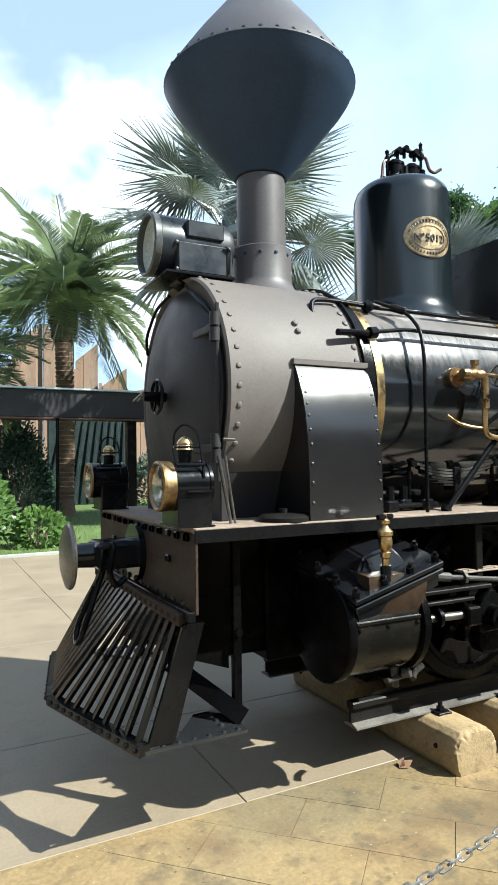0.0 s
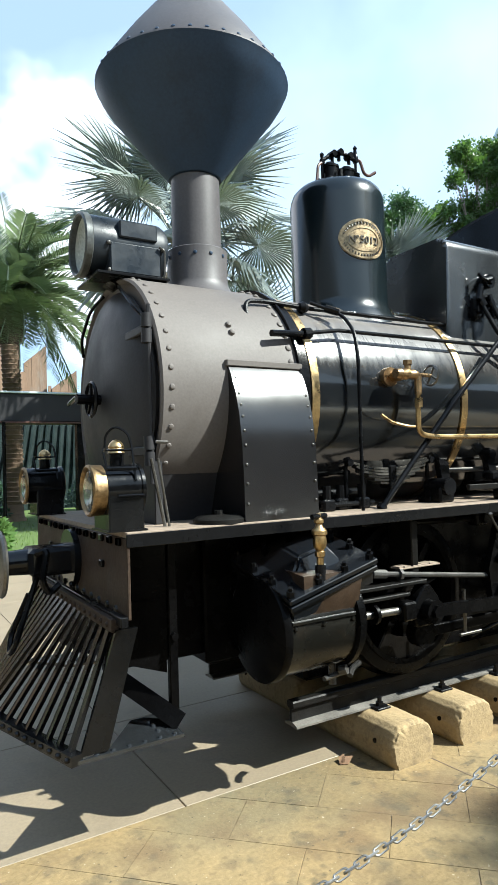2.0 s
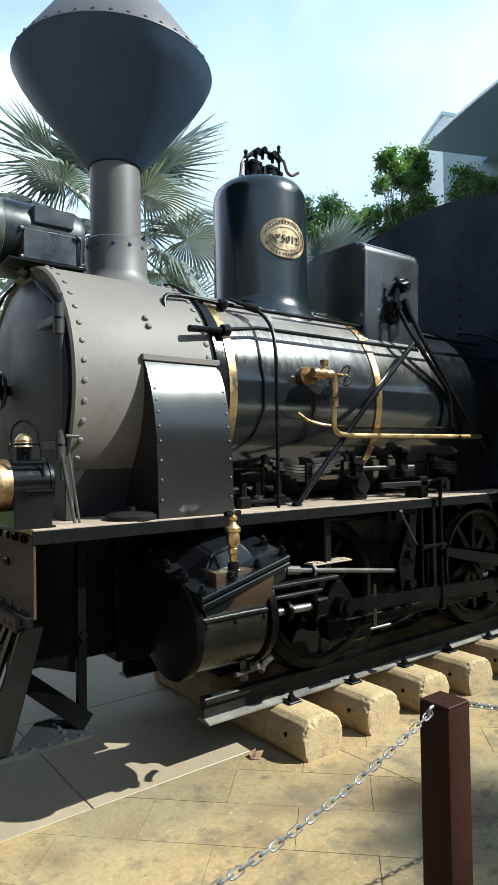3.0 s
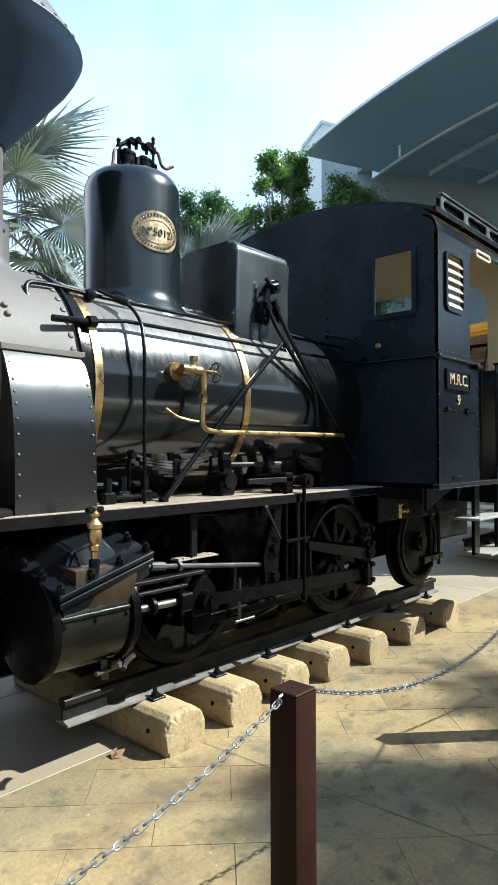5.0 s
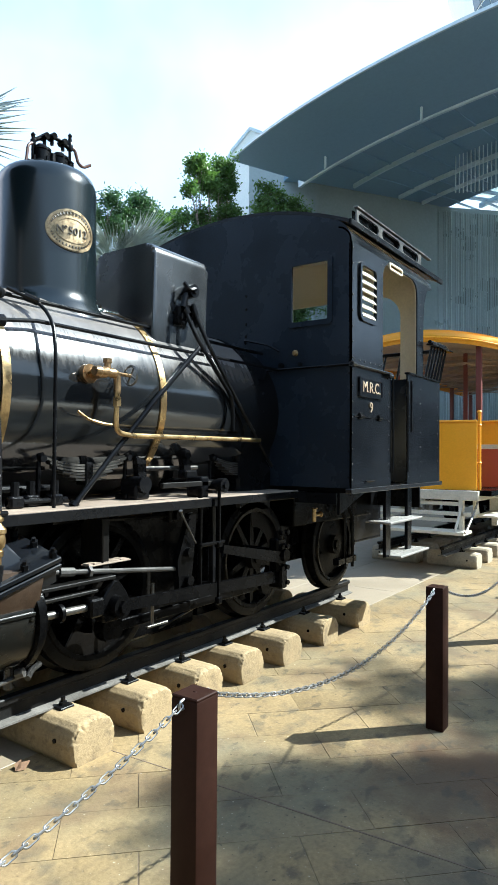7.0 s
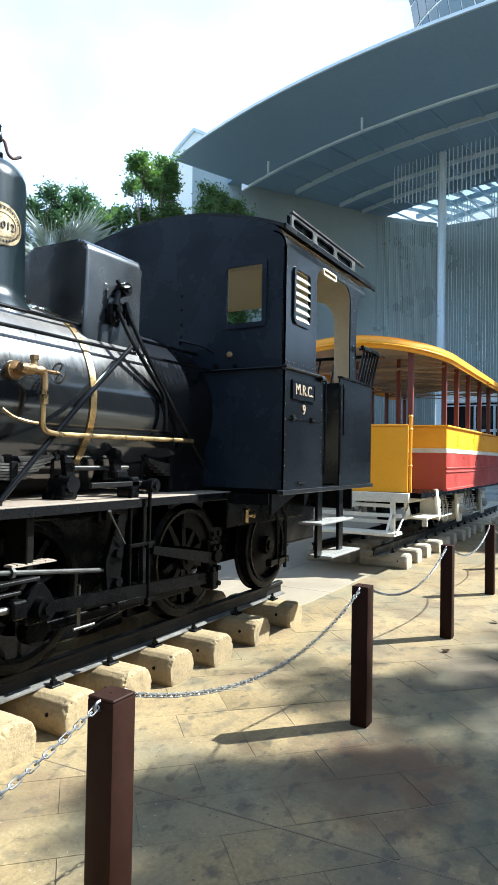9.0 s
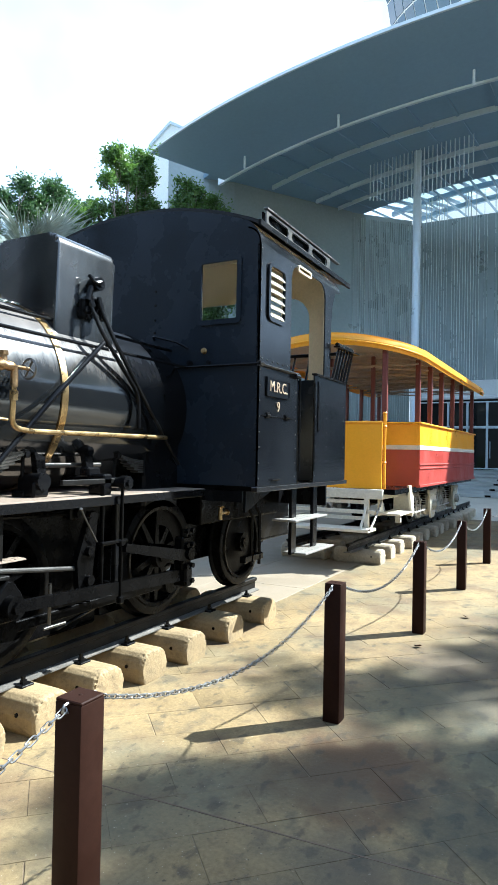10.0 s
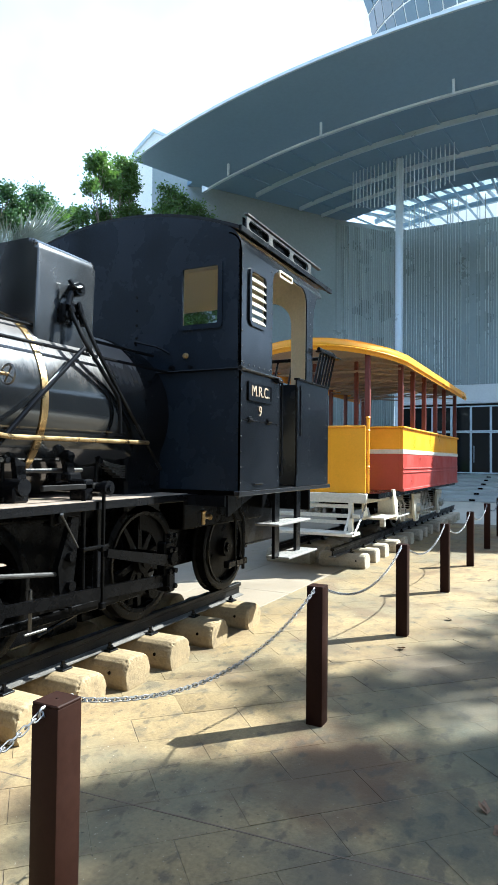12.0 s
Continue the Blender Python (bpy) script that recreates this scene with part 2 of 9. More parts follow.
M_BLACK = mat("black_gloss_paint", (0.0056, 0.0064, 0.0082), 0.19, spec=0.36, vary=0.35, s1=1.2, s2=60, bump=0.02, dirt=(0.03, 0.03, 0.03), dirt_amount=0.10, spread=0.08)
M_SANDBOX = mat("sun_greyed_black_paint", (0.014, 0.0155, 0.0175), 0.24, spec=0.7, vary=0.25, s1=3.0, s2=60, bump=0.015, dirt=(0.03, 0.03, 0.03), dirt_amount=0.2, coat=0.4, coat_rough=0.15, spread=0.06)
M_TREAD = mat("pale_chequer_plate", (0.24, 0.23, 0.21), 0.6, metal=0.3, vary=0.3, s1=10, s2=60, bump=0.15, dirt=(0.2, 0.18, 0.15), dirt_amount=0.5)
M_DOME = mat("polished_dome_black", (0.005, 0.0085, 0.0105), 0.20, spec=0.5, vary=0.2, s1=2.0, s2=60, bump=0.008, dirt=(0.05, 0.05, 0.045), dirt_amount=0.04, coat=0.12, coat_rough=0.14, spread=0.03)
# the cab's black again, with reflected sky's navy put into its colour
M_CABFRONT = mat("blued_black_paint", (0.0108, 0.0152, 0.0232), 0.26, spec=0.22, vary=0.3, s1=2.0, s2=60, bump=0.02, dirt=(0.018, 0.018, 0.02), dirt_amount=0.1)
M_POST = mat("dark_brown_post_paint", (0.0190, 0.0085, 0.0057), 0.5, spec=0.06, vary=0.18, s1=4, s2=50, bump=0.03, dirt=(0.018, 0.008, 0.006), dirt_amount=0.5)
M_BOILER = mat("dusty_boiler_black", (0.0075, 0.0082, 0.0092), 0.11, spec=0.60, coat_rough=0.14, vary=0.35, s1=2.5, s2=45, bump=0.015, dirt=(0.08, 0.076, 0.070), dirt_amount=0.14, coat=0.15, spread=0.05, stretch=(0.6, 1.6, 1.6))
# dust plus a sky reflection painted pale on the barrel's upper side
dust_and_sheen(M_BOILER, 1.98, 2.38, (0.18, 0.162, 0.148), 0.8, 0.5)
# shaded copy of the chimney paint, the sky's blue put into its colour
M_SHADED = mat("shaded_chimney_paint", (0.030, 0.048, 0.083), 0.5, spec=0.16, vary=0.16, s1=1.6, s2=70, bump=0.05, dirt=(0.018, 0.018, 0.020), dirt_amount=0.35, spread=0.1)
M_OLDBRASS = mat("tarnished_brass", (0.31, 0.240, 0.145), 0.42, metal=1.0, vary=0.45, s1=14, s2=70, bump=0.08, dirt=(0.06, 0.035, 0.02), dirt_amount=0.9)
M_LAMPBRASS = mat("dark_lamp_brass", (0.24, 0.165, 0.082), 0.42, metal=1.0, vary=0.45, s1=14, s2=70, bump=0.08, dirt=(0.06, 0.035, 0.02), dirt_amount=0.9)
M_WORNINK = mat("worn_dark_enamel", (0.045, 0.036, 0.024), 0.5, vary=0.4, s1=20, s2=80, bump=0.05)
M_BLACKM = mat("black_worn_paint", (0.0046, 0.0047, 0.0054), 0.22, spec=0.13, vary=0.4, s1=3.0, s2=45, bump=0.08, dirt=(0.026, 0.023, 0.02), dirt_amount=0.10)
M_GREASE = mat("greasy_black_iron", (0.0026, 0.0025, 0.0026), 0.22, spec=0.06, vary=0.5, s1=6.0, s2=70, bump=0.12, dirt=(0.006, 0.0048, 0.004), dirt_amount=0.2)
M_SMOKE = mat("grey_brown_heat_paint", (0.112, 0.099, 0.091), 0.6, spec=0.3, vary=0.14, s1=1.8, s2=80, bump=0.06, dirt=(0.052, 0.043, 0.037), dirt_amount=0.3, spread=0.08)
M_DOOR = mat("dull_grey_door_paint", (0.027, 0.026, 0.028), 0.5, spec=0.25, vary=0.22, s1=2.5, s2=60, bump=0.06, dirt=(0.018, 0.017, 0.016))
M_CASING = mat("dark_bare_plate", (0.0095, 0.0088, 0.0090), 0.20, spec=0.85, vary=0.2, s1=2.0, s2=40, bump=0.012, dirt=(0.035, 0.03, 0.028), dirt_amount=0.15, spread=0.03)
# sunlit copy of the chimney paint, paler where the sun falls
M_SUNLIT = mat("sunlit_chimney_paint", (0.076, 0.070, 0.072), 0.5, spec=0.35, vary=0.16, s1=1.6, s2=70, bump=0.05, dirt=(0.04, 0.037, 0.034), dirt_amount=0.35, spread=0.1)
M_BRONZE = mat("dull_bronze", (0.38, 0.255, 0.13), 0.34, metal=1.0, vary=0.35, s1=14, s2=80, bump=0.08, dirt=(0.06, 0.04, 0.025), dirt_amount=0.7)
M_LAG = mat("oily_dark_lagging", (0.0055, 0.0052, 0.0042), 0.19, spec=0.28, vary=0.4, s1=4.0, s2=60, bump=0.06, dirt=(0.018, 0.012, 0.007), dirt_amount=0.4, stretch=(1, 3, 1))
M_STEEL = mat("worn_steel", (0.14, 0.133, 0.122), 0.38, metal=0.9, vary=0.3, s1=8, s2=90, bump=0.1, dirt=(0.03, 0.025, 0.02), dirt_amount=0.5)
M_BOARD = mat("dusty_plate_deck", (0.225, 0.175, 0.130), 0.75, vary=0.35, s1=3, s2=50, bump=0.15, dirt=(0.075, 0.058, 0.044), dirt_amount=0.75)
M_BRASS = mat("brass", (0.46, 0.325, 0.15), 0.34, metal=1.0, vary=0.3, s1=9, s2=70, bump=0.05, dirt=(0.15, 0.09, 0.04), dirt_amount=0.6)
M_BEAM = mat("rusty_beam_paint", (0.034, 0.023, 0.016), 0.6, spec=0.18, vary=0.6, s1=5, s2=60, bump=0.2, dirt=(0.010, 0.009, 0.008), dirt_amount=0.8)
M_SOOT = mat("sooty_wheel_iron", (0.0045, 0.0040, 0.0036), 0.34, spec=0.06, vary=0.5, s1=6, s2=50, bump=0.25, dirt=(0.016, 0.012, 0.009), dirt_amount=0.35)
M_TYRE = mat("worn_tyre_iron", (0.0045, 0.0042, 0.004), 0.28, spec=0.07, vary=0.45, s1=7, s2=60, bump=0.12, dirt=(0.006, 0.005, 0.004), dirt_amount=0.8)
M_TIN = mat("black_japanned_iron", (0.0035, 0.0036, 0.004), 0.20, spec=0.28, vary=0.4, s1=5.0, s2=60, bump=0.06, dirt=(0.012, 0.010, 0.009), dirt_amount=0.15)
M_OILY = mat("oily_brown_iron", (0.030, 0.018, 0.010), 0.38, vary=0.4, s1=6, s2=50, bump=0.25, dirt=(0.02, 0.014, 0.01), dirt_amount=0.6)
M_RUST = mat("brown_oxide_paint", (0.070, 0.030, 0.020), 0.45, vary=0.25, s1=4, s2=60, bump=0.08, dirt=(0.04, 0.022, 0.016), dirt_amount=0.5)
M_RAIL = mat("rail_iron", (0.009, 0.0085, 0.008), 0.42, metal=0.2, spec=0.15, vary=0.35, s1=5, s2=70, bump=0.2, dirt=(0.03, 0.024, 0.018), dirt_amount=0.3)
M_FOOT = mat("worn_foot_plate", (0.055, 0.052, 0.048), 0.4, metal=0.3, spec=0.4, vary=0.4, s1=7, s2=80, bump=0.15, dirt=(0.015, 0.013, 0.012), dirt_amount=0.7)
M_RAILTOP = mat("rail_flange_dust", (0.15, 0.14, 0.125), 0.5, metal=0.3, spec=0.3, vary=0.4, s1=6, s2=80, bump=0.2)
M_CONC = mat("sandy_concrete", (0.262, 0.194, 0.098), 0.92, vary=0.30, s1=6, s2=45, bump=0.4, dirt=(0.10, 0.072, 0.042), dirt_amount=0.85, per_object=0.35, placed=True)
M_PALECONC = mat("pale_weathered_concrete", (0.35, 0.30, 0.215), 0.92, vary=0.3, s1=6, s2=45, bump=0.4, dirt=(0.15, 0.125, 0.09), dirt_amount=0.7, per_object=0.25, placed=True)
M_CREAM = mat("cream_cab_paint", (0.66, 0.57, 0.40), 0.5, vary=0.12, s1=3, s2=50, bump=0.04, dirt=(0.36, 0.29, 0.18), dirt_amount=0.3)
M_YELLOW = mat("yellow_enamel", (0.80, 0.36, 0.004), 0.36, vary=0.08, s1=2, s2=50, bump=0.02, dirt=(0.48, 0.25, 0.02), dirt_amount=0.2)
M_RED = mat("red_enamel", (0.33, 0.046, 0.033), 0.4, vary=0.12, s1=2, s2=50, bump=0.03, dirt=(0.26, 0.06, 0.04), dirt_amount=0.3)
M_MAROON = mat("maroon_post_paint", (0.13, 0.032, 0.022), 0.45, vary=0.15, s1=3, s2=50, bump=0.03)
M_WHITE = mat("chalky_white_paint", (0.62, 0.575, 0.47), 0.55, vary=0.15, s1=3, s2=40, bump=0.06, dirt=(0.32, 0.28, 0.21), dirt_amount=0.5)
M_GREYPAINT = mat("dirty_pale_grey_paint", (0.40, 0.385, 0.34), 0.6, vary=0.25, s1=5, s2=40, bump=0.1, dirt=(0.11, 0.09, 0.07), dirt_amount=0.7)
M_TIMBER = mat("pale_roof_boards", (0.30, 0.245, 0.20), 0.6, vary=0.3, s1=3, s2=30, bump=0.1, stretch=(0.3, 6, 6))
M_CHAIN = mat("galvanised_chain", (0.30, 0.295, 0.285), 0.36, metal=0.8, vary=0.4, s1=20, s2=90, bump=0.15, dirt=(0.07, 0.065, 0.06), dirt_amount=0.5)
M_GLASS = glass_mat("clear_glass")
M_LENS = glass_mat("lamp_lens", (0.9, 0.92, 0.88), 0.04)
M_MILK = mat("clouded_lamp_glass", (0.40, 0.43, 0.40), 0.22, vary=0.3, s1=9, s2=60, bump=0.02, dirt=(0.22, 0.23, 0.2), dirt_amount=0.5)
M_RIM = mat("dull_grey_rim", (0.085, 0.09, 0.088), 0.42, metal=0.4, vary=0.3, s1=10, s2=70, bump=0.05, dirt=(0.03, 0.03, 0.03), dirt_amount=0.5)
M_LAMPBODY = mat("blue_black_lamp_paint", (0.010, 0.014, 0.020), 0.34, spec=0.35, vary=0.35, s1=6, s2=60, bump=0.05, dirt=(0.045, 0.045, 0.045), dirt_amount=0.25)
M_DIMSILVER = mat("tarnished_reflector", (0.38, 0.37, 0.33), 0.2, metal=1.0, vary=0.4, s1=12, s2=60, bump=0.05, dirt=(0.1, 0.09, 0.07), dirt_amount=0.6)
M_IVORY = mat("worn_gilt_lettering", (0.31, 0.235, 0.15), 0.5, vary=0.25, s1=20, bump=0.02)
M_PANEL = mat("canopy_panel", (0.215, 0.305, 0.41), 0.45, metal=0.1, vary=0.06, s1=0.3, s2=6, bump=0.02, spread=0.05)
M_TRIM = mat("pale_canopy_trim", (0.52, 0.58, 0.62), 0.4, metal=0.2, vary=0.08, s1=0.5, s2=8, bump=0.02)
M_WALL = mat("ribbed_metal_wall", (0.230, 0.262, 0.255), 0.4, metal=0.4, vary=0.1, s1=0.35, s2=6, bump=0.03)
M_RIB = mat("galvanised_wall_rib", (0.35, 0.385, 0.37), 0.32, metal=0.5, vary=0.15, s1=0.4, s2=6, bump=0.02)
M_RENDER = mat("white_render", (0.72, 0.73, 0.72), 0.8, vary=0.08, s1=0.4, s2=8, bump=0.05)
M_DARKGLASS = mat("dark_glazing", (0.008, 0.010, 0.011), 0.06, spec=0.25, vary=0.1, bump=0.0, spread=0.03)
M_BLUEGLASS = mat("blue_glazing", (0.11, 0.15, 0.19), 0.08, metal=0.1, vary=0.2, s1=0.2, bump=0.0, spread=0.03)
M_STONE = mat("grey_stair_stone", (0.31, 0.322, 0.300), 0.6, vary=0.15, s1=1, s2=20, bump=0.08)
M_SLATE = mat("light_blocker_slate", (0.065, 0.072, 0.080), 0.7, vary=0.25, s1=0.6, s2=9, bump=0.1)
M_GROUND = mat("paving_bed", (0.14, 0.105, 0.064), 0.9, vary=0.3, s1=2, s2=30, bump=0.3, placed=True)
M_LITTER = mat("dry_brown_leaf", (0.13, 0.072, 0.034), 0.7, vary=0.4, s1=20, s2=60, bump=0.2)
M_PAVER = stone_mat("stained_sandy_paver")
M_FARPAVE = mat("pale_plaza_paving", (0.40, 0.37, 0.30), 0.75, vary=0.15, s1=0.5, s2=20, bump=0.08, dirt=(0.22, 0.2, 0.16), dirt_amount=0.4)
M_SLAB = mat("smooth_sandy_concrete", (0.215, 0.174, 0.118), 0.6, vary=0.16, s1=1.2, s2=60, bump=0.06, dirt=(0.12, 0.096, 0.066), dirt_amount=0.5, placed=True)
M_GRASS = mat("lawn", (0.075, 0.115, 0.025), 0.9, vary=0.4, s1=2, s2=30, bump=0.6)
M_SOIL = mat("bare_soil", (0.12, 0.085, 0.055), 0.95, vary=0.3, s1=2, s2=20, bump=0.4)
M_BARK = mat("palm_bark", (0.17, 0.115, 0.075), 0.9, vary=0.4, s1=4, s2=25, bump=0.8, stretch=(1, 1, 3))
M_BOSS = mat("dark_leaf_base_fibre", (0.050, 0.034, 0.024), 0.9, vary=0.4, s1=6, s2=30, bump=0.8)
M_TRUNK = mat("grey_tree_bark", (0.22, 0.18, 0.14), 0.9, vary=0.3, s1=3, s2=25, bump=0.6)
M_FENCE = mat("weathered_timber", (0.21, 0.140, 0.092), 0.85, vary=0.45, s1=0.9, s2=14, bump=0.3, dirt=(0.23, 0.21, 0.18), dirt_amount=0.85, stretch=(1.5, 1.5, 0.3), per_object=0.5, placed=True)
M_SCULPT = mat("dark_bronze_relief", (0.018, 0.028, 0.028), 0.45, spec=0.3, vary=0.5, s1=2, s2=12, bump=0.5)


def leaf_mat(name, base, rough=0.5, through=0.25, vary=0.35):
    m = mat(name, base, rough, vary=vary, s1=1.2, s2=9, bump=0.05, spread=0.1, per_object=0.4)
    b = m.node_tree.nodes["Principled BSDF"]
    out = m.node_tree.nodes["Material Output"]
    tr = m.node_tree.nodes.new("ShaderNodeBsdfTranslucent")
    tr.inputs["Color"].default_value = (base[0] * 1.4, base[1] * 1.5, base[2] * 0.9, 1)
    mix = m.node_tree.nodes.new("ShaderNodeMixShader")
    mix.inputs["Fac"].default_value = through
    m.node_tree.links.new(b.outputs["BSDF"], mix.inputs[1])
    m.node_tree.links.new(tr.outputs["BSDF"], mix.inputs[2])
    m.node_tree.links.new(mix.outputs["Shader"], out.inputs["Surface"])
    return m


M_FROND = leaf_mat("date_palm_leaflet", (0.165, 0.215, 0.105), 0.38, 0.2)
M_FAN = leaf_mat("silver_fan_leaf", (0.225, 0.255, 0.24), 0.24, 0.08)
M_DEADFAN = leaf_mat("dry_fan_leaf", (0.47, 0.38, 0.26), 0.8, 0.15)
M_BLADE = leaf_mat("grass_blade", (0.11, 0.17, 0.03), 0.6, 0.3)
M_LEAF = leaf_mat("tree_leaf", (0.036, 0.072, 0.022), 0.4)
M_LEAF2 = leaf_mat("bright_tree_leaf", (0.085, 0.145, 0.035), 0.36, 0.42)
M_LEAF3 = leaf_mat("deep_green_leaf", (0.050, 0.098, 0.035), 0.42, 0.3)
M_HEDGE = leaf_mat("dark_hedge_leaf", (0.022, 0.05, 0.025), 0.45)


# ---- mesh helpers ----
ORIGIN = {}


def thing(name, at, label, category, group="", kind=""):
    ob = new(name)
    ob.empty_display_size = 0.1
    ob.location = at
    ORIGIN[ob.name] = Vector(at)
    return tagged(ob, label, category, group, kind)


def to_mesh(name, bm, material, sharp=35):
    bmesh.ops.recalc_face_normals(bm, faces=bm.faces)
    me = bpy.data.meshes.new(name)
    bm.to_mesh(me)
    bm.free()
    me.materials.append(material)
    me.polygons.foreach_set("use_smooth", [True] * len(me.polygons))
    me.set_sharp_from_angle(angle=radians(sharp))
    return me


def part(name, bm, material, parent, label="", kind=""):
    """One mesh object under a thing or a part; the bmesh is in world metres."""
    at = ORIGIN[parent.name]
    bmesh.ops.translate(bm, verts=bm.verts, vec=-at)
    ob = new(name, to_mesh(name, bm, material))
    ob.parent = parent
    ORIGIN[ob.name] = at
    return tagged(ob, label, kind=kind)


def solid(name, bm, material, label, category, kind="", group=""):
    """A top-level thing of one mesh, its origin at the foot of its bounds."""
    lo = Vector([min(v.co[i] for v in bm.verts) for i in range(3)])
    hi = Vector([max(v.co[i] for v in bm.verts) for i in range(3)])
    at = Vector(((lo.x + hi.x) / 2, (lo.y + hi.y) / 2, lo.z))
    bmesh.ops.translate(bm, verts=bm.verts, vec=-at)
    ob = new(name, to_mesh(name, bm, material))
    ob.location = at
    ORIGIN[ob.name] = at
    return tagged(ob, label, category, group, kind)


def B():
    return bmesh.new()


def box(bm, x0, x1, y0, y1, z0, z1, bevel=0.0, seg=1, m=None):
    vs = bmesh.ops.create_cube(bm, size=1.0)["verts"]
    bmesh.ops.transform(bm, verts=vs, matrix=Matrix.Translation(((x0 + x1) / 2, (y0 + y1) / 2, (z0 + z1) / 2)) @ Matrix.Diagonal((abs(x1 - x0), abs(y1 - y0), abs(z1 - z0), 1)))
    if bevel:
        edges = list({e for v in vs for e in v.link_edges})
        out = bmesh.ops.bevel(bm, geom=edges, offset=bevel, segments=seg, affect="EDGES", profile=0.5)
        vs = list({v for f in out["faces"] for v in f.verts} | {v for v in vs if v.is_valid})
    if m is not None:
        bmesh.ops.transform(bm, verts=vs, matrix=m)
    return bm


def frame_of(way):
    way = Vector(way).normalized()
    side = way.orthogonal().normalized()
    return way, side, way.cross(side)


def cyl(bm, p0, p1, r0, r1=None, seg=16, caps=True):
    r1 = r0 if r1 is None else r1
    p0, p1 = Vector(p0), Vector(p1)
    _, u, v = frame_of(p1 - p0)
    rings = []
    for p, r in ((p0, r0), (p1, r1)):
        rings.append([bm.verts.new(p + r * (math.cos(a) * u + math.sin(a) * v)) for a in (2 * math.pi * i / seg for i in range(seg))])
    for i in range(seg):
        j = (i + 1) % seg
        bm.faces.new((rings[0][i], rings[0][j], rings[1][j], rings[1][i]))
    if caps:
        bm.faces.new(rings[0][::-1])
        bm.faces.new(rings[1])
    return bm


def tube(bm, pts, r, seg=8, caps=True):
    """A round bar or pipe along a line of points."""
    pts = [Vector(p) for p in pts]
    ways = [(pts[min(i + 1, len(pts) - 1)] - pts[max(i - 1, 0)]).normalized() for i in range(len(pts))]
    u = ways[0].orthogonal().normalized()
    rings = []
    for p, w in zip(pts, ways):
        u = (u - w * u.dot(w)).normalized()
        v = w.cross(u)
        rings.append([bm.verts.new(p + r * (math.cos(a) * u + math.sin(a) * v)) for a in (2 * math.pi * i / seg for i in range(seg))])
    for a, b in zip(rings, rings[1:]):
        for i in range(seg):
            j = (i + 1) % seg
            bm.faces.new((a[i], a[j], b[j], b[i]))
    if caps:
        bm.faces.new(rings[0][::-1])
        bm.faces.new(rings[-1])
    return bm


def bend(pts, radius=0.05, n=5):
    """Rounds the corners of a line of points."""
    pts = [Vector(p) for p in pts]
    out = [pts[0]]
    for a, b, c in zip(pts, pts[1:], pts[2:]):
        r = min(radius, (a - b).length * 0.45, (c - b).length * 0.45)
        p, q = b + (a - b).normalized() * r, b + (c - b).normalized() * r
        out += [(1 - t) ** 2 * p + 2 * t * (1 - t) * b + t * t * q for t in (i / n for i in range(n + 1))]
    return out + [pts[-1]]


def lathe(bm, profile, at, axis="z", seg=48):
    """Turns a profile of (radius, distance along the axis) about an axis through at."""
    at = Vector(at)
    w = {"x": Vector((1, 0, 0)), "y": Vector((0, 1, 0)), "z": Vector((0, 0, 1))}[axis]
    u = {"x": Vector((0, 1, 0)), "y": Vector((0, 0, 1)), "z": Vector((1, 0, 0))}[axis]
    v = w.cross(u)
    rings = []
    for r, h in profile:
        if r < 1e-5:
            rings.append([bm.verts.new(at + h * w)])
        else:
            rings.append([bm.verts.new(at + h * w + r * (math.cos(a) * u + math.sin(a) * v)) for a in (2 * math.pi * i / seg for i in range(seg))])
    for a, b in zip(rings, rings[1:]):
        for i in range(seg):
            j = (i + 1) % seg
            if len(a) == 1 and len(b) == 1:
                continue
            if len(a) == 1:
                bm.faces.new((a[0], b[j], b[i]))
            elif len(b) == 1:
                bm.faces.new((a[i], a[j], b[0]))
            else:
                bm.faces.new((a[i], a[j], b[j], b[i]))
    return bm


def prism(bm, poly, axis, a, b):
    """Extrudes a polygon, given in the two other axes in order, from a to b along axis."""
    def put(p, q, d):
        return {"x": (d, p, q), "y": (p, d, q), "z": (p, q, d)}[axis]
    va = [bm.verts.new(put(p, q, a)) for p, q in poly]
    vb = [bm.verts.new(put(p, q, b)) for p, q in poly]
    bm.faces.new(va)
    bm.faces.new(vb[::-1])
    for i in range(len(poly)):
        j = (i + 1) % len(poly)
        bm.faces.new((va[i], vb[i], vb[j], va[j]))
    return bm


def knob(bm, c, n, r, h=None, seg=8):
    """A rivet or bolt head: a low dome at c, facing n."""
    c, h = Vector(c), r * 0.7 if h is None else h
    w, u, v = frame_of(n)
    rings = [[bm.verts.new(c + w * (h * b) + r * a * (math.cos(t) * u + math.sin(t) * v)) for t in (2 * math.pi * i / seg for i in range(seg))] for a, b in ((1.0, 0.0), (0.75, 0.65))]
    top = bm.verts.new(c + w * h)
    for i in range(seg):
        j = (i + 1) % seg
        bm.faces.new((rings[0][i], rings[0][j], rings[1][j], rings[1][i]))
        bm.faces.new((rings[1][i], rings[1][j], top))
    return bm


